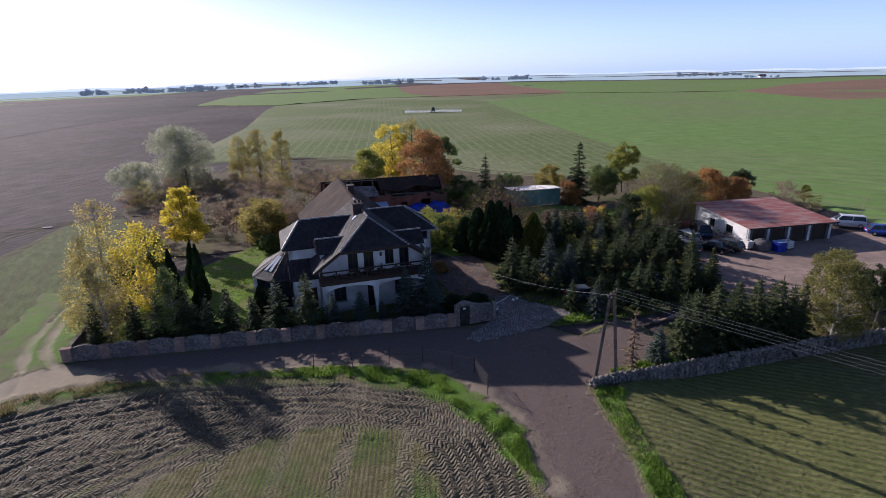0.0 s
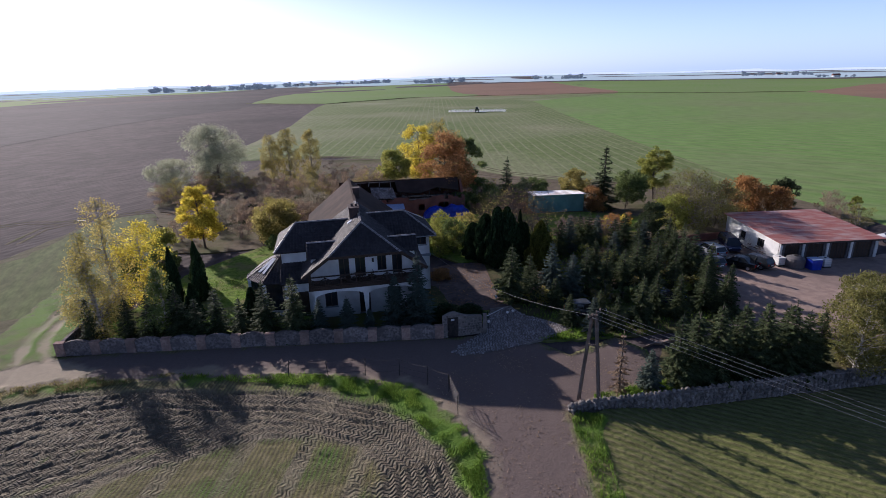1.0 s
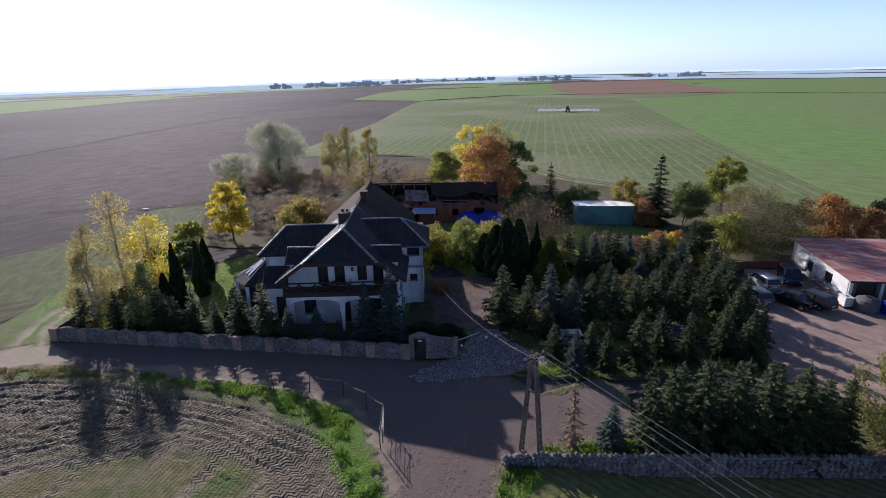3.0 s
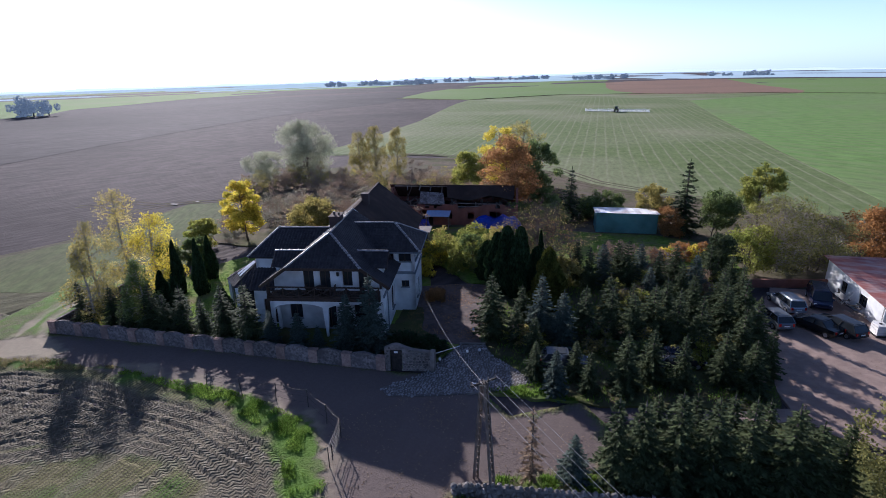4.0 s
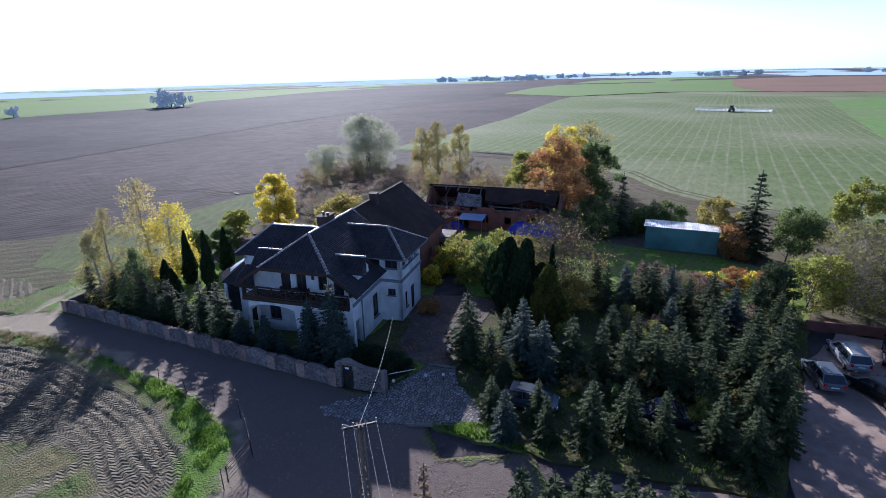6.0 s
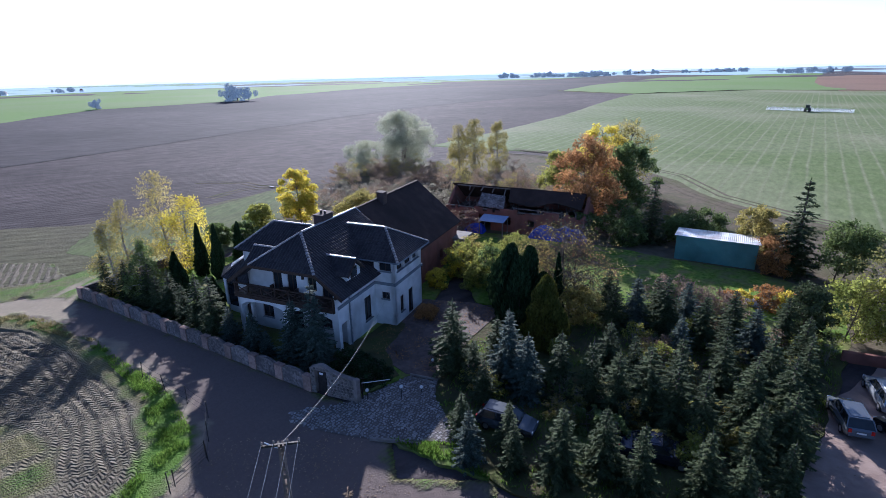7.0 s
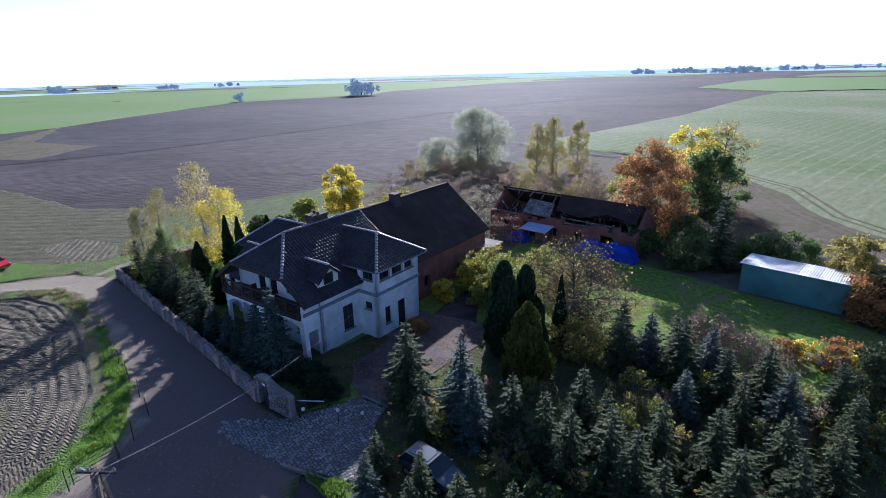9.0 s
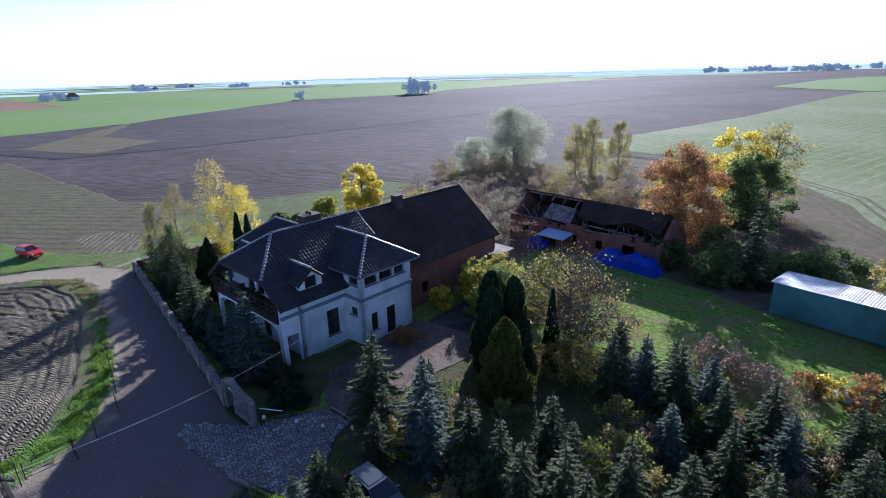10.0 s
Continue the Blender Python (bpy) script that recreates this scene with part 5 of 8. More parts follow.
def make_hut():
    h = thing("brick_hut", "small rendered hut with a flat pale roof beside the barn", "hut", pose(-9.9, 76.4, 0, 0, 0, 17))
    g = Geo()
    for a, b, holes in (((-1.1, -1.3), (1.1, -1.3), [(0.5, 1.3, 0, 1.9)]), ((1.1, -1.3), (1.1, 1.3), [(0.9, 1.7, 1, 1.9)]), ((1.1, 1.3), (-1.1, 1.3), []), ((-1.1, 1.3), (-1.1, -1.3), [])):
        wall_panel(g, a, b, 0, 2.6, 0.2, holes)
    part("wall", g, M_MORTAR, h)
    part("roof", Geo().box(-1.4, 1.4, -1.6, 1.6, 2.6, 2.78), M_CONCRETE, h, "flat pale sheet roof")
    part("door", Geo().box(-0.6, 0.2, -1.26, -1.2, 0, 1.9), M_WOOD, h)
    return h


make_hut()


def make_ruin():
    r = thing("ruined_barn", "roofless ruined red brick barn with dark rafters", "ruin", pose(-20.2, 86.0, 0, 0, 0, 14.5))
    L, D, zw, zr = 21.0, 7.0, 3.1, 5.9
    rng = random.Random(3)
    g = Geo()
    holes = [(2.2, 3.2, 1.1, 2.2), (5.5, 7.4, 0, 2.4), (9.5, 10.5, 1.1, 2.2), (13, 14, 1.1, 2.2), (16.5, 18.2, 0, 2.4)]
    wall_panel(g, (0, 0), (L, 0), 0, 2.5, 0.4, holes)
    x = 0.0
    while x < L - 0.3:        # the broken top of the wall, course by course
        w = rng.uniform(0.3, 0.9)
        part("broken_course", Geo().box(x, min(L, x + w), 0.003, 0.397, 2.5, 2.5 + rng.uniform(0.25, 1.0)), M_BRICK, r)
        x += w
    part("front_wall", g, M_BRICK, r, "broken red brick front wall")
    part("back_wall", wall_panel(Geo(), (L, D), (0, D), 0, zw, 0.4), M_BRICK, r)
    for x in (0, L - 0.4, 7.9):
        top = zr - 0.4 if x != 7.9 else 4.4
        part("gable", Geo().prism([(x, 0.4, 0), (x, D - 0.4, 0), (x, D - 0.4, zw), (x, D / 2, top), (x, 0.4, 2.8)], (0.4, 0, 0)), M_BRICK, r)
    part("roof_slope", Geo().prism([(-0.3, D + 0.4, zw - 0.3), (L * 0.97, D + 0.4, zw - 0.3), (L * 0.97, D / 2, zr), (-0.3, D / 2, zr)], (0, -0.05, -0.1)), M_SHEET, r, "sagging dark roof remnant")
    part("roof_patch", Geo().prism([(5.2, 0.2, zw + 0.35), (9.3, 0.3, zw + 0.2), (8.8, 2.4, 4.7), (5.0, 2.5, 4.9)], (0, -0.06, 0.1)), M_OLDTILE, r, "torn patch of weathered roof tiles")
    part("roof_remnant", Geo().prism([(9.6, 1.5, 4.15), (13.2, 1.0, 3.8), (16.4, 2.0, 4.5), (20.2, 1.4, 3.95), (20.4, D / 2, zr - 0.05), (9.2, D / 2, zr - 0.05)], (0, -0.05, 0.09)), M_SHEET, r, "torn dark felt over the rafters")
    for i in range(13):
        x = 0.6 + i * 1.6 + rng.uniform(-0.5, 0.5)
        if x > L - 0.5:
            break
        k = rng.choice((0.25, 0.5, 0.8, 1.0)) * rng.uniform(0.7, 1.0)
        a, b = Vector((x, D / 2, zr - 0.1 - rng.uniform(0, 0.25))), Vector((x + rng.uniform(-1.5, 1.5), 0.1, zw - rng.uniform(0, 0.5)))
        part("rafter", Geo().beam(a, a.lerp(b, k), 0.12, 0.16), M_WOOD if rng.random() < 0.6 else M_OLDWOOD, r)
    for x0, x1, y, z in ((0.3, 7, 0.3, 3.2), (10.5, 18.5, 1.2, 3.4), (11, 17.5, 0.3, 3.0), (0.5, 19, D / 2, zr - 0.25)):
        part("purlin", Geo().beam((x0, y, z), (x1, y, z + rng.uniform(-0.3, 0.3)), 0.16), M_OLDWOOD, r)
    for x in (3.5, 10.6, 14.2, 17.6, 19.6):
        part("post", Geo().beam((x, 1.2, 0), (x, 1.2, 3.6), 0.2), M_OLDWOOD, r)
        part("brace", Geo().beam((x, 1.2, 2.6), (x + 0.8, 1.2, 3.5), 0.12), M_OLDWOOD, r)
    for i in range(46):
        x, y = rng.uniform(1, L - 1), rng.uniform(0.4, 3.4)
        a = Vector((x, y, rng.uniform(2.3, 3.6)))
        part("fallen_board", Geo().beam(a, a + Vector((rng.uniform(-1.4, 1.4), rng.uniform(-0.6, 0.6), rng.uniform(0.2, 1.4))), 0.16, 0.04), M_OLDWOOD, r)
    # a low floor over the stables, seen through the open roof
    part("loft_floor", Geo().box(0.5, L - 0.5, 0.5, D - 0.5, 2.25, 2.4), M_WOOD, r)
    return r


make_ruin()


def make_tarp(name, label, L, D, hgt, m, seed):
    rng = np.random.default_rng(seed)
    nx, ny = int(L / 0.22), int(D / 0.2)
    g = Geo()
    for j in range(ny + 1):
        for i in range(nx + 1):
            u, v = i / nx, j / ny
            env = min(1.0, 6 * min(u, 1 - u), 4 * min(v, 1 - v) + (0.0 if 0 < v < 1 else 0))
            z = hgt * env ** 0.5 * (0.8 + 0.35 * noise.noise((u * L * 0.7, v * D * 0.7, seed)))
            z += 0.12 * env * noise.noise((u * L * 2.4, v * D * 2.4, seed + 2))
            g.v.append((u * L - L / 2 + 0.1 * noise.noise((u * 7, v * 7, seed)), v * D - D / 2, max(0.02, z)))
    for j in range(ny):
        for i in range(nx):
            a = j * (nx + 1) + i
            g.f.append((a, a + 1, a + nx + 2, a + nx + 1))
    ob = solo(name, g, M_TARP, label, "tarpaulin")
    ob.matrix_basis = m
    return ob


make_tarp("tarpaulin", "crumpled blue tarpaulin over a long stack by the ruin", 8.0, 2.0, 2.1, pose(-2.9, 89.7, 0.05, 0, 0, 14), 1)
make_tarp("tarpaulin", "crumpled blue tarpaulin over a heap by the ruin", 3.0, 1.8, 1.4, pose(-14.3, 85.7, 0.05, 0, 0, 20), 2)


def make_leanto():
    r = thing("lean_to", "low lean-to with a pale blue sheet roof against the ruin", "shelter", pose(-11.6, 86.6, 0, 0, 0, 14.5))
    part("roof", Geo().prism([(-1.9, -1.3, 2.15), (1.9, -1.3, 2.15), (1.9, 1.1, 2.5), (-1.9, 1.1, 2.5)], (0, 0, 0.07)), M_PALEBLUE, r)
    for x in (-1.75, 1.75):
        for y in (-1.15, 0.95):
            part("post", Geo().beam((x, y, 0), (x, y, 2.15), 0.12), M_OLDWOOD, r)
    return r


make_leanto()


def make_shed():
    # front-left corner at the origin, front wall along +x
    ang = math.degrees(math.atan2(2.4, 12.8))
    s = thing("workshop", "low workshop with a rusty red sheet roof and white side wall", "shed", pose(40.7, 68.1, 0, 0, 0, ang))
    L, D, zf, zb = 13.2, 11.2, 2.55, 3.3
    holes = [(0.7, 2.6, 0.1, 2.2), (3.6, 5.8, 0.1, 2.2), (6.8, 9.0, 0.1, 2.2), (10.0, 12.3, 0.1, 2.2)]
    part("front_wall", wall_panel(Geo(), (0, 0), (L, 0), 0, zf, 0.25, holes), M_SHEDFRONT, s, "dark front wall")
    for a, b, c, d in holes:
        dr = part("garage_door", Geo().box(a + 0.02, b - 0.02, 0.1, 0.16, 0.1, 2.18), M_WOOD, s)
        g = Geo()
        for k in range(6):
            x = a + 0.1 + (b - a - 0.2) * k / 5
            g.box(x - 0.03, x + 0.03, 0.06, 0.1, 0.15, 2.15)
        part("batten", g, M_IRON, dr)
    for x in (0.12, 3.1, 6.3, 9.5, 12.85):
        part("pilaster", Geo().box(x - 0.16, x + 0.16, -0.1, -0.003, 0, zf - 0.12), M_PLASTER, s, "white painted pilaster")
    part("sign", Geo().box(4.2, 5.3, -0.05, -0.004, 2.22, 2.45), M_PLATE, s)
    wl = Geo()
    wall_panel(wl, (0, D), (0, 0), 0, 2.5, 0.25, [(6.9, 8.3, 0.9, 2.0), (3.4, 4.5, 0.9, 2.0)])
    wl.prism([(0.0, 0, 2.5), (0.0, D, 2.5), (0.0, D, zb), (0.0, 0, zf)], (0.25, 0, 0))
    part("side_wall", wl.weld(), M_PLASTER, s, "white plastered side wall with cracks")
    window(s, (0, D), (0, 0), 6.9, 8.3, 0.9, 2.0, bars=2)
    window(s, (0, D), (0, 0), 3.4, 4.5, 0.9, 2.0)
    part("side_wall", wall_panel(Geo(), (L, 0), (L, D), 0, 2.6, 0.25), M_PLASTER, s)
    part("back_wall", wall_panel(Geo(), (L, D), (0, D), 0, zb, 0.25), M_PLASTER, s)
    n = 12
    for i in range(n):
        x0, x1 = -0.4 + (L + 0.8) * i / n, -0.4 + (L + 0.8) * (i + 1) / n + 0.03
        dz = 0.006 * (i % 2)
        part("roof_sheet", Geo().prism([(x0, -0.6, zf + 0.02 + dz), (x1, -0.6, zf + 0.02 + dz), (x1, D + 0.4, zb + 0.1 + dz), (x0, D + 0.4, zb + 0.1 + dz)], (0, 0, 0.05)), M_REDSHEET, s)
    part("eave_board", Geo().box(-0.4, L + 0.4, -0.66, -0.61, zf - 0.1, zf + 0.1), M_IRON, s)
    return s


make_shed()


def make_garage():
    s = thing("metal_garage", "long teal sheet-metal garage with a pale corrugated roof", "garage", pose(12.1, 92.0, 0, 0, 0, 11.5))
    L, D, zf, zb = 8.8, 4.2, 3.15, 2.85
    g = Geo()
    for a, b in (((0, 0), (L, 0)), ((L, 0), (L, D)), ((L, D), (0, D)), ((0, D), (0, 0))):
        wall_panel(g, a, b, 0, zb - 0.03, 0.05)
    g.prism([(0, 0.002, zb - 0.03), (L, 0.002, zb - 0.03), (L, 0.002, zf - 0.03), (0, 0.002, zf - 0.03)], (0, 0.05, 0))
    part("wall", g, M_TEAL, s, "teal sheet-metal walls")
    g = Geo()
    for k in range(30):
        x = 0.15 + (L - 0.3) * k / 29
        g.box(x - 0.03, x + 0.03, -0.03, -0.001, 0.05, zf - 0.08)
    part("wall_rib", g, M_TEAL, s, kind="stuff")
    part("rail", Geo().box(0, L, -0.05, -0.032, 1.35, 1.43), M_TEAL, s)
    n = 11
    for i in range(n):
        x0, x1 = -0.25 + (L + 0.5) * i / n, -0.25 + (L + 0.5) * (i + 1) / n - 0.015
        m = 8
        top = [(x0 + (x1 - x0) * k / m, 0.045 * (k % 2)) for k in range(m + 1)]
        ring = top + [(x, z - 0.02) for x, z in top[::-1]]
        n2 = len(ring)
        gg = Geo().add([(x, -0.3, zf + z) for x, z in ring] + [(x, D + 0.3, zb + z) for x, z in ring], [(k, (k + 1) % n2, (k + 1) % n2 + n2, k + n2) for k in range(n2)])
        part("roof_sheet", gg, M_GARROOF, s)
    return s


make_garage()


# ---- boundary walls, gate, fence, pole ----
def stone_mesh(seed):
    rng = random.Random(seed)
    g = Geo().ball((0, 0, 0), 0.5, 0.5, 0.5, rings=4, seg=7, jit=0.16, rng=rng)
    return g


STONES = [stone_mesh(i) for i in range(5)]
STONE_MESHES = [s.mesh("stone", M_STONE) for s in STONES]


def make_garden_wall():
    w = thing("garden_wall", "garden wall of dark stone panels between paler brick piers", "wall", kind="structure")
    a, b = Vector((-33.0, 40.3)), Vector((0.4, 45.6))
    d = (b - a).normalized()
    side = Vector((-d.y, d.x))
    n = 11
    L = (b - a).length / n

    def P(s, o, z):
        q = a + d * s + side * o
        return (q.x, q.y, z)

    def block(s0, s1, o0, o1, z0, z1):
        return Geo().add([P(s, o, z) for z in (z0, z1) for s, o in ((s0, o0), (s1, o0), (s1, o1), (s0, o1))], [(3, 2, 1, 0), (4, 5, 6, 7), (0, 1, 5, 4), (1, 2, 6, 5), (2, 3, 7, 6), (3, 0, 4, 7)])
    for i in range(n + 1):
        s = i * L
        p = part("pier", block(s - 0.4, s + 0.4, -0.07, 0.36, 0, 1.26), M_PIER, w, "paler brick pier")
        part("cap", block(s - 0.43, s + 0.43, -0.1, 0.39, 1.26, 1.31), M_PIER, p)
        if i == n:
            break
        g = Geo()
        s0, s1, m = s + 0.4, s + L - 0.4, 10
        for k in range(m):
            u0, u1 = k / m, (k + 1) / m
            z0, z1 = [1.2 + 0.3 * math.sin(math.pi * u) ** 0.8 for u in (u0, u1)]
            q0, q1 = s0 + (s1 - s0) * u0, s0 + (s1 - s0) * u1
            g.prism([P(q0, 0, 0), P(q1, 0, 0), P(q1, 0, z1), P(q0, 0, z0)], (side.x * 0.28, side.y * 0.28, 0))
        part("panel", g, M_PANEL, w, "stone-faced panel with an arched top")
    # the wall's short return along the west side
    q = a + side * 14
    part("return_wall", Geo().prism([(a.x, a.y, 0), (q.x - 1.5, q.y, 0), (q.x - 1.5, q.y, 1.15), (a.x, a.y, 1.3)], (d.x * 0.28, d.y * 0.28, 0)), M_PANEL, w)
    return w


make_garden_wall()


def make_gate_wall():
    w = thing("gate_wall", "fieldstone gate wall with an arched top and dark door", "wall", kind="structure")
    a, b = Vector((0.75, 45.7)), Vector((4.3, 46.9))
    d = (b - a).normalized()
    o = Vector((-d.y, d.x))
    L = (b - a).length

    def top(s):
        return 2.0 + 0.45 * math.exp(-((s - 0.95) / 0.8) ** 2) - 0.12 * max(0, s - 2)
    g = Geo()
    m = 36
    for k in range(m):
        s0, s1 = L * k / m, L * (k + 1) / m
        z0 = 2.0 if 0.45 < (s0 + s1) / 2 < 1.45 else 0.0
        p = a + d * s0
        q = a + d * s1
        g.prism([(p.x, p.y, z0), (q.x, q.y, z0), (q.x, q.y, top(s1)), (p.x, p.y, top(s0))], (o.x * 0.4, o.y * 0.4, 0))
    body = part("masonry", g, M_MORTAR, w)
    dr = a + d * 0.45 + o * 0.15
    door = part("door", Geo().beam((dr.x + d.x * 0.5, dr.y + d.y * 0.5, 0), (dr.x + d.x * 0.5, dr.y + d.y * 0.5, 2.0), 1.0, 0.06), M_IRON, w, "dark closed gate door")
    door.location = (0, 0, 0)
    pl = a + d * 0.95 + o * 0.08
    part("plate", Geo().beam((pl.x - d.x * 0.17, pl.y - d.y * 0.17, 1.72), (pl.x + d.x * 0.17, pl.y + d.y * 0.17, 1.72), 0.02, 0.16), M_PLATE, door, "small white plate")
    rng = random.Random(8)
    for row in range(9):
        s = 0.1 + (row % 2) * 0.13
        while s < L - 0.05:
            z = 0.14 + row * 0.25
            if z < top(s) - 0.05 and not (0.4 < s < 1.5 and z < 2.0):
                p = a + d * s - o * 0.0
                ob = new("stone", STONE_MESHES[rng.randrange(5)])
                ob.parent = body
                ob.matrix_basis = Matrix.LocRotScale((p.x, p.y, z), Euler((0, 0, math.atan2(d.y, d.x))), (rng.uniform(0.2, 0.3), 0.16, rng.uniform(0.18, 0.25)))
            s += rng.uniform(0.24, 0.32)
    # the post that carries a bar across the entrance
    e = b + d * 0.25
    part("post", Geo().beam((e.x, e.y, 0), (e.x, e.y, 2.0), 0.35), M_MORTAR, w)
    return w


make_gate_wall()


def make_barrier():
    t = thing("entrance_bar", "thin pale metal bar sticking out beside the gate wall", "barrier")
    part("pole", Geo().tube([(4.6, 47.4, 1.5), (6.3, 48.6, 1.9)], [0.03, 0.03]), M_METALWHITE, t)
    part("stand", Geo().tube([(4.6, 47.4, 0), (4.6, 47.4, 1.5)], [0.06, 0.06]), M_IRON, t)


make_barrier()


def make_stone_wall():
    w = thing("stone_wall", "low dry wall of pale field stones", "wall", kind="structure")
    line = [(11.0, 35.0), (11.9, 35.5), (13.2, 35.9), (19.1, 37.45), (26.0, 39.3), (31.6, 40.8), (45, 43.8)]
    g, rng, count = Geo(), random.Random(5), 0
    rest = Geo()
    for (ax, ay), (bx, by) in zip(line, line[1:]):
        L = math.hypot(bx - ax, by - ay)
        dx, dy = (bx - ax) / L, (by - ay) / L
        n = max(1, int(L / 0.5))
        for k in range(n):
            p, q = [(ax + dx * L * i / n, ay + dy * L * i / n) for i in (k, k + 1)]
            hp, z0 = 0.62, -1.1
            g.add([(p[0] + dy * 0.22, p[1] - dx * 0.22, z0), (q[0] + dy * 0.22, q[1] - dx * 0.22, z0), (q[0] - dy * 0.22, q[1] + dx * 0.22, z0), (p[0] - dy * 0.22, p[1] + dx * 0.22, z0),
                   (p[0] + dy * 0.12, p[1] - dx * 0.12, hp), (q[0] + dy * 0.12, q[1] - dx * 0.12, hp), (q[0] - dy * 0.12, q[1] + dx * 0.12, hp), (p[0] - dy * 0.12, p[1] + dx * 0.12, hp)],
                  [(4, 5, 6, 7), (0, 1, 5, 4), (2, 3, 7, 6), (1, 2, 6, 5), (3, 0, 4, 7)])
        s = 0.0
        while s < L:
            for row in range(-3 if ax + dx * s > 13 else 0, 3):
                for sd in ((-1,) if row < 0 else (-1, 1) if row < 2 else (0,)):
                    r = rng.uniform(0.26, 0.44)
                    x, y = ax + dx * (s + rng.uniform(-0.1, 0.1)) + dy * 0.2 * -sd, ay + dy * s - dx * 0.2 * -sd
                    z = 0.13 + row * 0.26 + rng.uniform(-0.03, 0.05)
                    m = Matrix.LocRotScale((x, y, z), Euler((rng.uniform(0, 6), rng.uniform(0, 6), rng.uniform(0, 6))), (r, r * rng.uniform(0.7, 1), r * rng.uniform(0.65, 0.9)))
                    if count < 300 and sd <= 0 and s + (ax - 11) < 30:
                        ob = new("stone", STONE_MESHES[count % 5])
                        ob.parent = w
                        ob.matrix_basis = m
                        count += 1
                    else:
                        st = STONES[rng.randrange(5)]
                        rest.add([m @ Vector(v) for v in st.v], st.f)
            s += 0.36
    part("core", g, M_MORTAR, w)
    part("stones", rest, M_STONEJ, w, kind="stuff")
    return w


make_stone_wall()


def make_cobbles():
    g, rng = Geo(), random.Random(12)
    y = 42.4
    while y < 53:
        x = 1.5 + rng.uniform(0, 0.2)
        while x < 13.2:
            if inside(x, y, COBBLES):
                r = rng.uniform(0.085, 0.125)
                st = STONES[rng.randrange(5)]
                c, s = math.cos(rng.uniform(0, 6)), math.sin(rng.uniform(0, 6))
                jx, jy = x + rng.uniform(-0.05, 0.05), y + rng.uniform(-0.05, 0.05)
                g.add([(jx + 2 * r * (v[0] * c - v[1] * s * 0.8), jy + 2 * r * (v[0] * s + v[1] * c), 0.1 + 0.12 * v[2]) for v in st.v], st.f)
            x += rng.uniform(0.2, 0.28)
        y += 0.215
    solo("cobbles", g, M_COBBLE, "rounded grey cobbles set in the entrance drive", "cobbles", kind="stuff")
    k = thing("kerb", "pale concrete kerb at the corner of the drive", "kerb", kind="structure")
    part("kerb_stone", Geo().beam((8.3, 44.75, 0.16), (9.9, 45.75, 0.16), 0.15, 0.22), M_CONCRETE, k)
    part("kerb_stone", Geo().beam((9.95, 45.78, 0.16), (11.2, 46.5, 0.16), 0.15, 0.22), M_CONCRETE, k)
    part("kerb_stone", Geo().beam((5.0, 52.0, 0.14), (7.2, 52.8, 0.14), 0.12, 0.14), M_CONCRETE, k)


make_cobbles()


def make_fence():
    posts = [(-11.2, 38.2, 1.5), (-8.0, 38.6, 1.5), (-5.0, 38.9, 1.6), (-2.2, 39.1, 1.6), (0.25, 37.9, 1.7), (2.0, 37.0, 1.7), (2.9, 34.3, 1.6)]
    f = thing("wire_fence", "sagging wire fence on thin dark iron posts", "fence")
    tops = []
    rng = random.Random(2)
    for x, y, h in posts:
        t = (x + rng.uniform(-0.1, 0.1), y + rng.uniform(-0.1, 0.1), h)
        tops.append((x, y, h, t))
        part("post", Geo().tube([(x, y, 0), t], [0.032, 0.028]), M_IRON, f)
    for (xa, ya, ha, ta), (xb, yb, hb, tb) in zip(tops, tops[1:]):
        for k in (0.3, 0.62, 0.95):
            a, b = Vector((xa, ya, 0)).lerp(Vector(ta), k), Vector((xb, yb, 0)).lerp(Vector(tb), k)
            mid = (a + b) / 2 - Vector((0, 0, 0.1))
            part("wire", Geo().tube([a, mid, b], [0.012] * 3, 3), M_IRON, f)
    return f


make_fence()


def make_fence_gate():
    f = thing("field_gate", "open iron field gate of thin bars between two posts", "gate")
    a, b = Vector((2.0, 37.0, 0)), Vector((2.9, 34.5, 0))
    for z in (0.5, 0.75, 1.0, 1.25, 1.5):
        part("bar", Geo().tube([a + Vector((0.06, 0, z)), b + Vector((0.06, 0, z))], [0.018, 0.018], 4), M_IRON, f)
    part("stile", Geo().beam(a + Vector((0.06, -0.1, 0.4)), a + Vector((0.06, -0.1, 1.6)), 0.05), M_IRON, f)
    part("stile", Geo().beam(b + Vector((0.06, 0.1, 0.4)), b + Vector((0.06, 0.1, 1.6)), 0.05), M_IRON, f)


make_fence_gate()


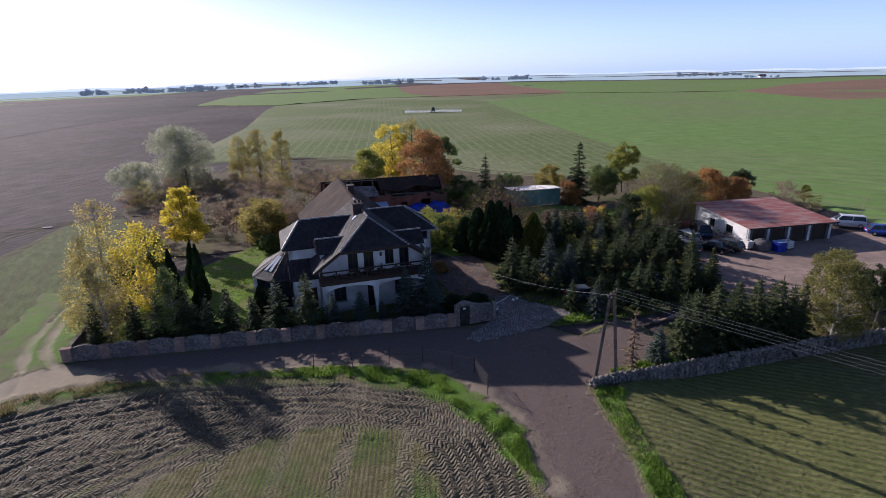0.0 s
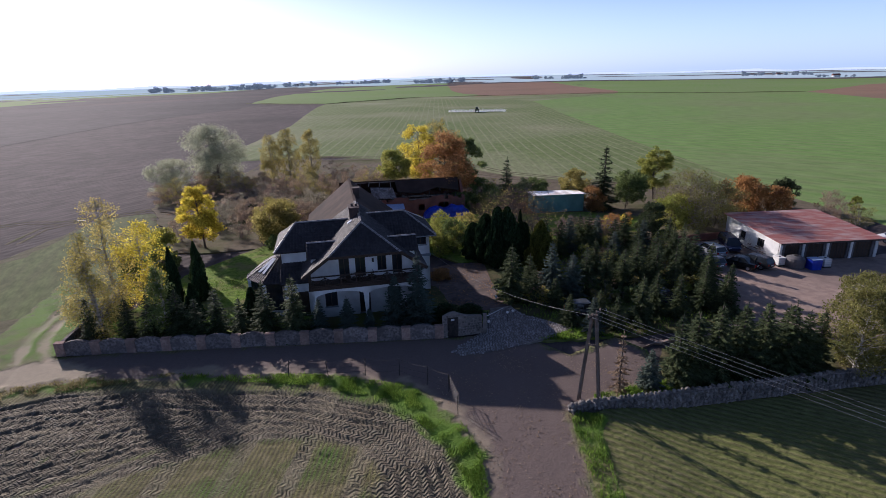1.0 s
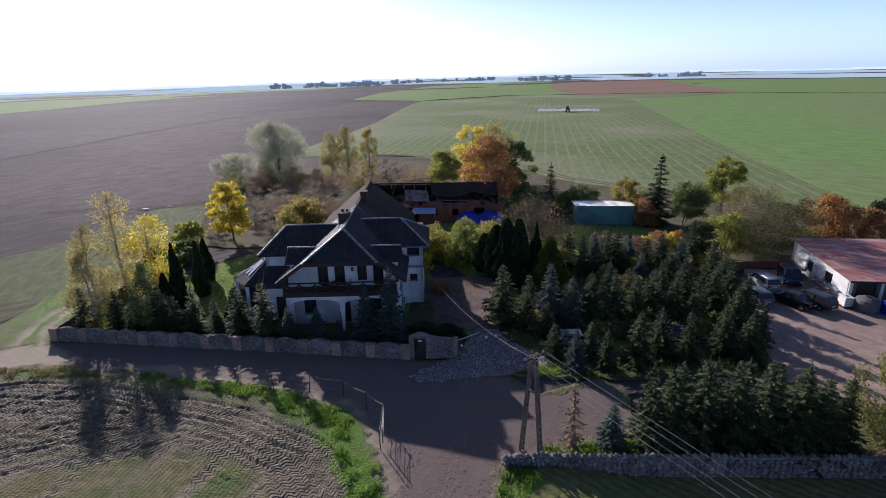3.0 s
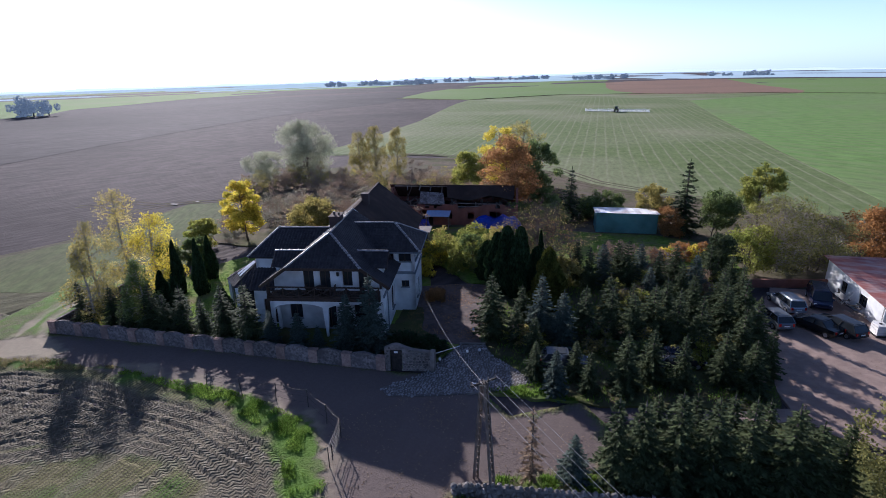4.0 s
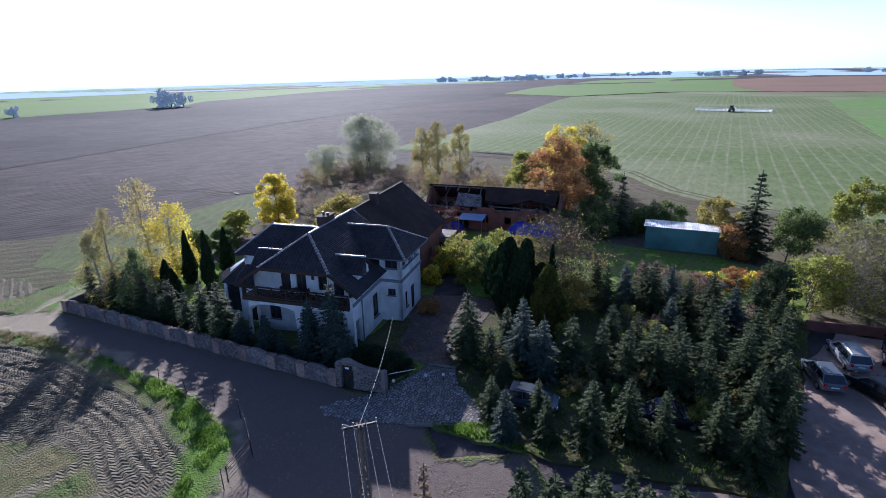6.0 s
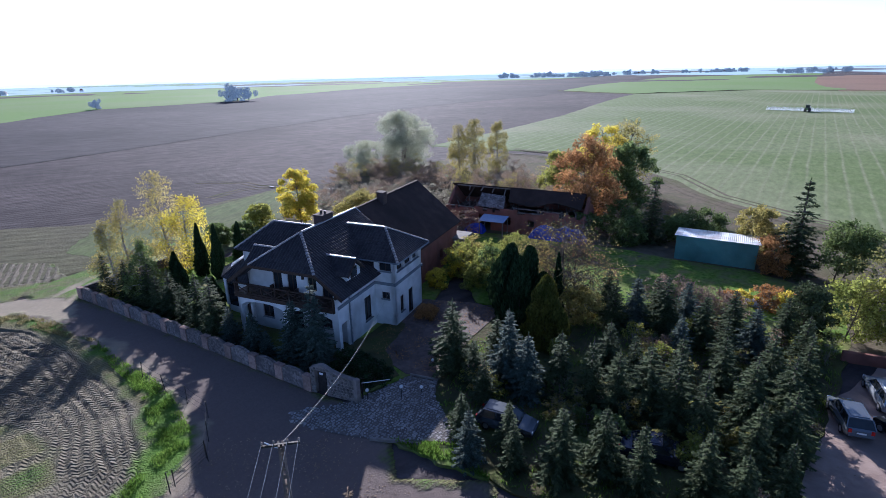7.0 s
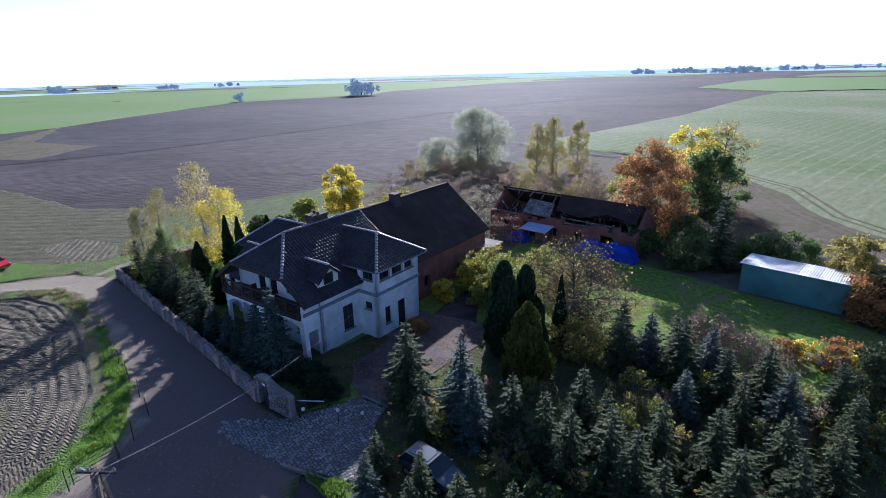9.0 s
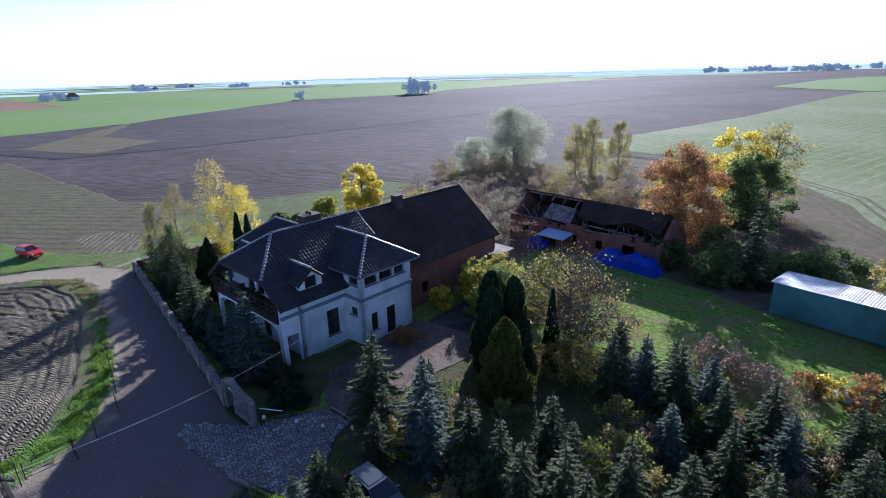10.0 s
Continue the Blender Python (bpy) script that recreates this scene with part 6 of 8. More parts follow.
def make_pole():
    p = thing("utility_pole", "two-legged concrete utility pole with a crossarm", "utility pole")
    apex = Vector((12.35, 36.35, 7.2))
    for foot, off in (((11.75, 36.75, 0), Vector((-0.12, 0.06, 0))), ((13.1, 35.95, 0), Vector((0.12, -0.06, 0)))):
        a, b = Vector(foot), apex + off
        d = (b - a).normalized()
        s = Vector((0.55, 0.83, 0)).normalized() * 0.13
        g = Geo()
        for sg in (-1, 1):
            g.beam(a + s * sg, b + s * sg * 0.7, 0.09, 0.16)
        leg = part("leg", g, M_POLE, p, "concrete leg with ladder-like openings")
        for k in range(16):
            q = a.lerp(b, (k + 0.6) / 16.2)
            part("rung", Geo().beam(q - s, q + s, 0.1, 0.14), M_POLE, leg)
    part("brace", Geo().beam(apex + Vector((-0.4, 0.22, -2.4)), apex + Vector((0.5, -0.22, -2.4)), 0.1), M_POLE, p)
    c = Vector((0.62, 0.78, 0)).normalized()
    arm = part("crossarm", Geo().beam(apex - c * 0.85 + Vector((0, 0, -0.05)), apex + c * 0.85 + Vector((0, 0, -0.05)), 0.09, 0.1), M_IRON, p, "dark steel crossarm")
    ends = []
    for k in (-0.8, -0.3, 0.3, 0.8):
        q = apex + c * k
        g = Geo().tube([q, q + Vector((0, 0, 0.07)), q + Vector((0, 0, 0.13)), q + Vector((0, 0, 0.2))], [0.025, 0.055, 0.055, 0.03], 8)
        part("insulator", g, M_INSULATOR, arm, "brown porcelain insulator")
        ends.append(q + Vector((0, 0, 0.16)))
    part("lamp_arm", Geo().tube([apex + Vector((0, 0, -0.3)), apex + Vector((-0.5, -0.5, 0.1))], [0.03, 0.03]), M_METALWHITE, arm)
    for i, q in enumerate(ends):
        e = Vector((52, 1.5, 7.4)) + c * (-0.8, -0.3, 0.3, 0.8)[i]
        pts = []
        for k in range(17):
            t = k / 16
            pts.append(q.lerp(e, t) - Vector((0, 0, 4 * 0.5 * t * (1 - t))))
        solo("overhead_wire", Geo().tube(pts, [0.008] * 17, 4), M_WIRE, "thin bare overhead power wire", "wire", "overhead wires")
    e = Vector((-1.75, 57.0, 4.6))
    pts = []
    for k in range(21):
        t = k / 20
        pts.append((apex + Vector((-0.2, 0.2, -0.15))).lerp(e, t) - Vector((0, 0, 4 * 1.1 * t * (1 - t))))
    solo("service_cable", Geo().tube(pts, [0.008] * 21, 5), M_CABLE, "pale sagging service cable from pole to house", "cable")


make_pole()


# ---- vehicles and yard things ----
def car_paint(name, c, metal=0.35):
    return mat(name, c, tuple(x * 0.92 for x in c), 1.5, rough=0.22, metal=metal, spec=0.6)


def make_car(name, label, paint, m, L=4.3, W=1.75, Ht=1.45, style="hatch"):
    """A car with its nose along +x. Lofted body, glasshouse, roof, wheels and lamps."""
    c = thing(name, label, "car", m)
    x0, x1 = -L / 2, L / 2
    if style == "van":
        belt, roof = 1.05, Ht
        gh = [(x0 + 0.12, x0 + 0.3), (x1 - 1.35, x1 - 0.75)]
    elif style == "sedan":
        belt, roof = 0.92, Ht
        gh = [(x0 + 0.75, x0 + 1.35), (x1 - 1.95, x1 - 1.15)]
    elif style == "estate":
        belt, roof = 0.92, Ht
        gh = [(x0 + 0.1, x0 + 0.45), (x1 - 1.95, x1 - 1.15)]
    else:
        belt, roof = 0.92, Ht
        gh = [(x0 + 0.12, x0 + 0.55), (x1 - 1.75, x1 - 0.95)]
    g = Geo()
    st = [(x0, 0.8, 0.42, belt - 0.12), (x0 + 0.12, 0.92, 0.3, belt - 0.02), (x0 + 0.6, 1.0, 0.24, belt), (0, 1.0, 0.22, belt), (x1 - 1.1, 1.0, 0.24, belt - 0.04), (x1 - 0.5, 0.97, 0.26, belt - 0.16), (x1 - 0.12, 0.88, 0.3, belt - 0.26), (x1, 0.76, 0.4, belt - 0.36)]
    rings = []
    for x, w, z0, z1 in st:
        hw = W / 2 * w
        zm = z0 + (z1 - z0) * 0.55
        rings.append([(x, -hw * 0.93, z0), (x, -hw, zm), (x, -hw * 0.93, z1), (x, hw * 0.93, z1), (x, hw, zm), (x, hw * 0.93, z0)])
    k = len(rings[0])
    g.add([p for r in rings for p in r], [(i * k + j, i * k + (j + 1) % k, (i + 1) * k + (j + 1) % k, (i + 1) * k + j) for i in range(len(rings) - 1) for j in range(k)] + [tuple(range(k))[::-1], tuple((len(rings) - 1) * k + j for j in range(k))])
    body = part("body", g, paint, c, smooth=False)
    (rb, rt), (ft, fb) = (gh[0][0], gh[0][1]), (gh[1][0], gh[1][1])
    wb, wt = W / 2 * 0.92, W / 2 * 0.74
    g = Geo().add([(rb, -wb, belt - 0.03), (fb, -wb, belt - 0.1), (fb, wb, belt - 0.1), (rb, wb, belt - 0.03), (rt, -wt, roof - 0.06), (ft, -wt, roof - 0.06), (ft, wt, roof - 0.06), (rt, wt, roof - 0.06)],
                  [(0, 1, 5, 4), (1, 2, 6, 5), (2, 3, 7, 6), (3, 0, 4, 7), (4, 5, 6, 7)])
    part("glasshouse", g, M_GLASS, c, "dark car windows")
    g = Geo().prism([(rt - 0.05, -wt, roof - 0.07), (ft + 0.03, -wt, roof - 0.07), (ft + 0.03, wt, roof - 0.07), (rt - 0.05, wt, roof - 0.07)], (0, 0, 0.05))
    g.prism([(rt + 0.1, -wt + 0.15, roof - 0.02), (ft - 0.15, -wt + 0.15, roof - 0.02), (ft - 0.15, wt - 0.15, roof - 0.02), (rt + 0.1, wt - 0.15, roof - 0.02)], (0, 0, 0.03))
    part("roof", g, paint, c)
    for s in (-1, 1):
        for (xb, xt) in ((rb, rt), (fb, ft), ((rb + fb) / 2 - 0.1, (rt + ft) / 2)):
            zb = belt - 0.03 if xb != fb else belt - 0.1
            part("pillar", Geo().beam((xb, s * wb * 1.005, zb), (xt, s * wt * 1.01, roof - 0.05), 0.07, 0.05), paint, c)
        part("mirror", Geo().box(fb - 0.35, fb - 0.2, *sorted((s * (wb + 0.02), s * (wb + 0.2))), belt - 0.02, belt + 0.12), paint, c)
        part("headlight", Geo().box(x1 - 0.22, x1 - 0.06, *sorted((s * W * 0.28, s * W * 0.42)), belt - 0.42, belt - 0.27), M_LAMP_CLEAR, c)
        part("tail_light", Geo().box(x0 - 0.01, x0 + 0.1, *sorted((s * W * 0.3, s * W * 0.41)), belt - 0.3, belt - 0.06), M_LAMP_RED, c)
        for xw in (x0 + 0.75, x1 - 0.8):
            y = s * (W / 2 - 0.1)
            wh = part("wheel", Geo().tube([(xw, y - 0.1, 0.31), (xw, y + 0.1, 0.31)], [0.31, 0.31], 14), M_TYRE, c, "black tyre")
            part("rim", Geo().tube([(xw, y + s * 0.06, 0.31), (xw, y + s * 0.115, 0.31)], [0.2, 0.19], 10), M_RIM, wh)
    part("bumper", Geo().box(x0 - 0.04, x0 + 0.06, -W * 0.4, W * 0.4, 0.38, 0.55), paint, c)
    part("number_plate", Geo().box(x0 - 0.05, x0 - 0.041, -0.26, 0.26, 0.6, 0.71), M_PLATE, c)
    return c


def along(ax, ay, bx, by, z=0.09):
    """A pose between two points, its nose towards b."""
    return pose((ax + bx) / 2, (ay + by) / 2, z, 0, 0, math.degrees(math.atan2(by - ay, bx - ax)))


make_car("estate_car", "silver estate car parked on the yard", car_paint("silver_paint", (0.5, 0.52, 0.55), 0.5), along(34.3, 68.9, 32.8, 73.2), 4.6, 1.78, 1.48, "estate")
make_car("minivan", "dark blue minivan parked beside the workshop", car_paint("navy_paint", (0.012, 0.018, 0.05)), along(37.0, 75.4, 36.7, 70.8), 4.7, 1.85, 1.75, "van")
make_car("saloon_car", "black saloon car parked on the yard", car_paint("black_paint", (0.012, 0.013, 0.016)), along(36.6, 64.7, 33.6, 67.6), 4.5, 1.75, 1.4, "sedan")
make_car("estate_car", "dark grey estate car parked on the yard", car_paint("grey_paint", (0.05, 0.052, 0.055), 0.5), along(38.3, 65.0, 35.8, 68.4), 4.6, 1.78, 1.47, "estate")
make_car("hatchback", "grey hatchback parked by the spruces", car_paint("mid_grey_paint", (0.17, 0.19, 0.22), 0.4), along(32.6, 64.4, 31.0, 68.5), 4.2, 1.72, 1.45, "hatch")
make_car("minivan", "white minivan parked beyond the workshop", car_paint("white_paint", (0.68, 0.68, 0.68), 0.0), along(62.2, 75.6, 58.3, 77.3), 4.6, 1.85, 1.7, "van")
make_car("hatchback", "blue hatchback parked at the yard's edge", car_paint("blue_paint", (0.03, 0.06, 0.28), 0.3), along(60.0, 72.2, 63.8, 71.0), 4.1, 1.72, 1.5, "hatch")
make_car("hatchback", "dusty grey hatchback parked under the spruces", car_paint("dusty_grey_paint", (0.09, 0.1, 0.115), 0.3), along(12.6, 51.0, 16.4, 52.0), 4.0, 1.7, 1.45, "hatch")
make_car("saloon_car", "dark saloon car parked between spruces", car_paint("dark_blue_paint", (0.03, 0.035, 0.06), 0.4), along(21.3, 54.2, 25.0, 55.6), 4.4, 1.75, 1.42, "sedan")
make_car("hatchback", "small red hatchback parked on the grass", car_paint("red_paint", (0.5, 0.02, 0.015), 0.0), along(-47.8, 27.6, -45.2, 29.6, 0.12), 3.6, 1.6, 1.4, "hatch")


def make_ibc(x, y, turn):
    t = thing("liquid_container", "white plastic liquid container in a metal cage", "container", pose(x, y, 0.09, 0, 0, turn), "liquid containers")
    part("pallet", Geo().box(-0.5, 0.5, -0.6, 0.6, 0, 0.14), M_IRON, t)
    part("tank", Geo().box(-0.45, 0.45, -0.55, 0.55, 0.15, 1.1), M_PORCELAIN, t, "white plastic tank")
    g = Geo()
    for z in (0.2, 0.45, 0.7, 0.95):
        for a, b in (((-0.49, -0.59), (0.49, -0.59)), ((0.49, -0.59), (0.49, 0.59)), ((0.49, 0.59), (-0.49, 0.59)), ((-0.49, 0.59), (-0.49, -0.59))):
            g.beam((*a, z), (*b, z), 0.025)
    part("cage", g, M_RIM, t)
    part("lid", Geo().tube([(0, 0, 1.1), (0, 0, 1.17)], [0.12, 0.12], 10), M_IRON, t)


make_ibc(40.2, 66.9, 12)
make_ibc(45.3, 66.6, 12)


def make_tanks():
    t = thing("round_tank", "large dark grey round plastic tank", "tank", pose(41.8, 66.4, 0.09))
    prof = [(0, 1.05), (0.1, 1.1), (0.9, 1.1), (1.15, 1.0), (1.35, 0.6), (1.42, 0.25)]
    part("shell", Geo().tube([(0, 0, z) for z, r in prof], [r for z, r in prof], 20), M_SHEDFRONT, t)
    part("lid", Geo().tube([(0, 0, 1.4), (0, 0, 1.5)], [0.28, 0.26], 12), M_IRON, t)
    b = thing("blue_box", "blue plastic box beside the tank", "container", pose(43.6, 65.7, 0.09, 0, 0, 10))
    part("box", Geo().box(-0.6, 0.6, -0.55, 0.55, 0, 1.25), M_TARP, b)
    part("lid", Geo().box(-0.63, 0.63, -0.58, 0.58, 1.25, 1.32), M_PALEBLUE, b)
    w = thing("wood_heap", "heap of grey planks and scrap against the workshop", "wood pile", pose(39.3, 71.6, 0.09))
    rng = random.Random(6)
    for i in range(26):
        a = Vector((rng.uniform(-1, 0.7), rng.uniform(-2.5, 3.5), rng.uniform(0.1, 0.9)))
        part("plank", Geo().beam(a, a + Vector((rng.uniform(-0.8, 0.8), rng.uniform(-1.4, 1.4), rng.uniform(-0.1, 0.5))), 0.18, 0.04), M_OLDWOOD, w)
    l = thing("ladder", "pale ladder leaning on the white side wall", "ladder")
    for s in (-0.2, 0.2):
        part("rail", Geo().beam((38.9, 73.6 + s, 0.1), (40.4, 73.6 + s, 2.9), 0.06), M_METALWHITE, l)
    g = Geo()
    for k in range(9):
        q = Vector((38.9, 73.6, 0.1)).lerp(Vector((40.4, 73.6, 2.9)), (k + 0.5) / 9)
        g.beam(q - Vector((0, 0.2, 0)), q + Vector((0, 0.2, 0)), 0.035)
    part("rung", g, M_METALWHITE, l)
    lw = thing("brick_wall", "low red brick wall behind the parked cars", "wall", kind="structure")
    part("masonry", Geo().beam((30.6, 75.8, 0.45), (38.8, 78.6, 0.45), 0.3, 0.95), M_BRICK, lw)


make_tanks()


def make_small_things():
    for x, y, h in ((5.6, 54.0, 0.5), (4.9, 47.6, 0.7), (6.7, 49.3, 0.9), (7.3, 50.8, 0.35), (10.5, 60.5, 0.5)):
        t = thing("garden_lamp", "small garden lamp with a white globe on a post", "garden lamp", pose(x, y, 0.1), "garden lamps")
        part("post", Geo().tube([(0, 0, 0), (0, 0, h)], [0.035, 0.03]), M_IRON, t)
        part("globe", Geo().ball((0, 0, h + 0.12), 0.14, 0.14, 0.14), M_PORCELAIN, t, "white glass globe", smooth=True)
    t = thing("patio_table", "round wooden patio table on the balcony", "table", pose(-7.98, 51.95, 0, 0, 0, 18) @ pose(-0.6, -2.3, 4.1))
    part("tabletop", Geo().tube([(0, 0, 0.7), (0, 0, 0.74)], [0.5, 0.5], 14), M_WOOD, t)
    for k in range(4):
        a = k * math.pi / 2
        part("leg", Geo().beam((0.3 * math.cos(a), 0.3 * math.sin(a), 0), (0.3 * math.cos(a), 0.3 * math.sin(a), 0.7), 0.06), M_WOOD, t)
    for dx in (-1.1, 1.1):
        t = thing("patio_chair", "dark wooden patio chair on the balcony", "chair", pose(-7.98, 51.95, 0, 0, 0, 18) @ pose(-0.6 + dx, -2.3, 4.1), "balcony chairs")
        part("seat", Geo().box(-0.25, 0.25, -0.25, 0.25, 0.42, 0.47), M_WOOD, t)
        part("backrest", Geo().box(*sorted((0.22 * np.sign(dx), 0.27 * np.sign(dx))), -0.25, 0.25, 0.47, 0.95), M_WOOD, t)
        for a in (-0.2, 0.2):
            for b in (-0.2, 0.2):
                part("leg", Geo().beam((a, b, 0), (a, b, 0.42), 0.05), M_WOOD, t)
    t = thing("tarp_heap", "pale plastic sheet over a heap on the lawn", "sheet", pose(22.9, 83.1, 0.08))
    part("sheet", Geo().ball((0, 0, 0.1), 1.2, 0.7, 0.5, 6, 12, 0.12, random.Random(4)), M_METALWHITE, t)


make_small_things()


def make_sprayer():
    t = thing("crop_sprayer", "tractor with a wide spray boom at work in the field", "tractor", pose(-6.5, 338, H(-6.5, 338) + 0.1, 0, 0, -90))
    red = car_paint("tractor_paint", (0.1, 0.16, 0.06), 0.0)
    part("bonnet", Geo().box(0.6, 2.6, -0.5, 0.5, 1.1, 2.0), red, t)
    part("cab", Geo().box(-1.0, 0.6, -0.8, 0.8, 1.3, 3.1), M_GLASS, t)
    part("cab_roof", Geo().box(-1.1, 0.7, -0.9, 0.9, 3.1, 3.3), red, t)
    part("spray_tank", Geo().box(-3.4, -1.3, -0.9, 0.9, 1.2, 2.6), M_PORCELAIN, t)
    for x, r in ((1.9, 0.75), (-0.4, 1.0), (-2.6, 0.9)):
        for s in (-1, 1):
            part("wheel", Geo().tube([(x, s * 0.9 - 0.22, r), (x, s * 0.9 + 0.22, r)], [r, r], 16), M_TYRE, t)
    boom = part("boom", Geo().beam((-3.6, -17, 1.3), (-3.6, 17, 1.3), 0.14, 0.22), M_METALWHITE, t)
    part("mast", Geo().box(-3.8, -3.3, -0.8, 0.8, 0.9, 2.2), red, boom)
    rng = np.random.default_rng(3)
    n = 6000
    c = np.stack((rng.uniform(-5.5, -3.6, n), rng.uniform(-18, 18, n), np.abs(rng.normal(0.5, 0.5, n))), 1)
    d1, d2 = rand_dirs(rng, n) * 0.12, rand_dirs(rng, n) * 0.18
    me = quads("spray", c, d1, d2, mat("spray_droplets", (0.85, 0.86, 0.88), rough=0.6, trans=0.5))
    sp = new("spray_mist", me)
    sp.matrix_basis = t.matrix_basis.copy()
    tagged(sp, "white spray mist of droplets under the boom", "spray", kind="stuff")


make_sprayer()


# ---- trees and shrubs ----
def spruce_parts(seed, h=5.0, r=1.5, dense=1.0, open_=0.0, material=None):
    """Trunk and needle meshes of a spruce: whorls of drooping boughs hung with narrow tufts."""
    rng = np.random.default_rng(seed)
    trunk = Geo().tube([(0, 0, 0), (0, 0, h * 0.5), (0, 0, h)], [0.025 * h, 0.015 * h, 0.004 * h], 6)
    C, A, B = [], [], []
    z = 0.04 * h
    while z < h * 0.975:
        f = z / h
        rr = r * (1 - f) ** 0.92 * (1.0 if f > 0.1 else 0.8 + 2 * f)
        nb = max(5, int((6.5 + 4 * (1 - f)) * dense))
        ph = rng.uniform(0, 6.28)
        whorl = rng.uniform(0.85, 1.12)
        for k in range(nb):
            a = ph + 2 * math.pi * k / nb + rng.normal(0, 0.2)
            L = max(0.1, rr * whorl * rng.uniform(0.68, 1.2))
            zb = z + rng.normal(0, 0.05)
            out = np.array((math.cos(a), math.sin(a), 0))
            side = np.array((-math.sin(a), math.cos(a), 0))
            drop = -0.32 - 0.3 * (1 - f) + rng.normal(0, 0.08) + 0.9 * max(0, f - 0.62)
            if L > 0.3 and k % 2 == 0:
                trunk.tube([(0, 0, zb), tuple(out * L * 0.9 + np.array((0, 0, zb + L * 0.9 * drop * 0.6)))], [0.012, 0.005], 3)
            nt = max(3, int(L / 0.105))
            for i in range(nt):
                q = (i + 0.8) / nt
                p = out * L * q + np.array((0, 0, zb + L * drop * q + 0.22 * L * q * q))
                wid = 0.3 * L * (1 - 0.75 * q) + 0.05
                for sg in (-1, 0, 1):
                    d = out * (0.7 if sg else 1.0) + side * sg * 0.85 + np.array((0, 0, (-0.3 if sg else 0.05) + rng.normal(0, 0.18)))
                    d = d / np.linalg.norm(d)
                    ln = (0.085 + 0.36 * wid) * rng.uniform(0.65, 1.2)
                    w = np.cross(d, (0, 0, 1.0)) + rng.normal(0, 0.3, 3)
                    w = w / np.linalg.norm(w) * rng.uniform(0.05, 0.08) * 1.5
                    C.append(p + d * ln * 0.7), A.append(d * ln), B.append(w)
        z += (0.215 + 0.06 * h / 5) * rng.uniform(0.85, 1.15) * (1 + open_)
    for k in range(5):
        C.append((0, 0, h - 0.12 + 0.06 * k)), A.append((0.05 * math.cos(2 * k), 0.05 * math.sin(2 * k), 0.15)), B.append((0.03 * math.cos(k), 0.03 * math.sin(k), 0))
    return trunk, quads("needles", np.array(C, float), np.array(A, float), np.array(B, float), material or L_SPRUCE)


def proto(name, label, category, trunk, crown, bark=None, group=""):
    t = thing(name, label, category, group=group)
    part("trunk", trunk, bark or M_BARK, t)
    part("crown", crown, None, t)
    return t


def place(t, x, y, s=1.0, turn=0.0, sz=None, first=[]):
    m = Matrix.LocRotScale((x, y, 0.03), Euler((0, 0, turn)), (s, s, sz or s))
    key = t.name
    if key not in first:
        first.append(key)
        t.matrix_basis = m
        return t
    old = t.scale.copy()
    t.scale = (1, 1, 1)
    c = copy_thing(t, m)
    t.scale = old
    return c


def fan_out(protos, spots, seed):
    """Sets copies of the prototypes, 5 m high, on the spots (x, y, height)."""
    rng = random.Random(seed)
    for i, (x, y, h) in enumerate(spots):
        s = h / 5.0
        place(protos[i % len(protos)], x, y, s * rng.uniform(1.02, 1.28), rng.uniform(0, 6.28), s)


SPRUCES = [proto("spruce", "dark green young spruce with drooping boughs", "tree", *spruce_parts(i + 1, 5.0, 1.4 + 0.12 * i), group="spruces") for i in range(4)]
BLUES = [proto("blue_spruce", "bluish young spruce with dense boughs", "tree", *spruce_parts(i + 21, 5.0, 1.5, 1.25, material=L_BLUE), group="spruces") for i in range(2)]
fan_out(SPRUCES, [(19.5, 39.4, 5.9), (20.9, 39.9, 5.8), (22.8, 40.7, 6.2), (24.7, 41.0, 6.0), (26.5, 41.3, 6.3), (28.6, 41.6, 6.1), (29.9, 41.9, 5.2),
                  (21.6, 41.9, 5.0), (23.7, 42.4, 5.3), (25.7, 42.9, 5.4), (27.6, 43.3, 5.2), (29.4, 43.8, 4.8), (31.4, 42.6, 5.0),
                  (16.9, 48.5, 3.6), (19.4, 49.7, 4.9), (21.2, 51.5, 4.7), (23.4, 51.5, 4.6), (26.3, 53.2, 4.7), (28.2, 52.6, 4.5),
                  (7.2, 54.6, 6.2), (15.3, 57.0, 5.2), (17.5, 57.5, 5.2), (19.4, 57.5, 5.0), (21.0, 58.8, 5.4), (23.0, 58.2, 5.5), (24.8, 57.8, 5.3), (26.8, 61.0, 5.5), (28.6, 63.0, 5.5),
                  (19.1, 61.1, 4.6), (17.0, 61.5, 4.9), (27.9, 57.0, 5.0), (29.2, 59.6, 5.0), (29.8, 55.6, 4.2), (22.0, 62.2, 5.0), (24.4, 63.6, 5.2), (27.0, 65.6, 5.4), (28.9, 67.6, 5.2),
                  (9.3, 57.6, 4.3), (9.6, 54.2, 3.9), (12.6, 49.0, 3.3), (15.6, 50.0, 3.4), (11.6, 52.8, 3.6)], 1)
fan_out(SPRUCES[2:] + BLUES[:1], [(12.2, 72.2, 4.6), (14.0, 69.5, 5.0), (15.3, 71.2, 5.0), (16.8, 72.2, 5.0), (17.9, 71.3, 5.5), (19.2, 72.7, 5.0), (21.2, 71.0, 4.8), (22.9, 73.0, 5.0), (24.9, 71.2, 4.8), (26.5, 74.5, 5.0), (23.5, 68.3, 4.6), (20.4, 67.4, 4.2), (28.3, 71.5, 4.9)], 2)
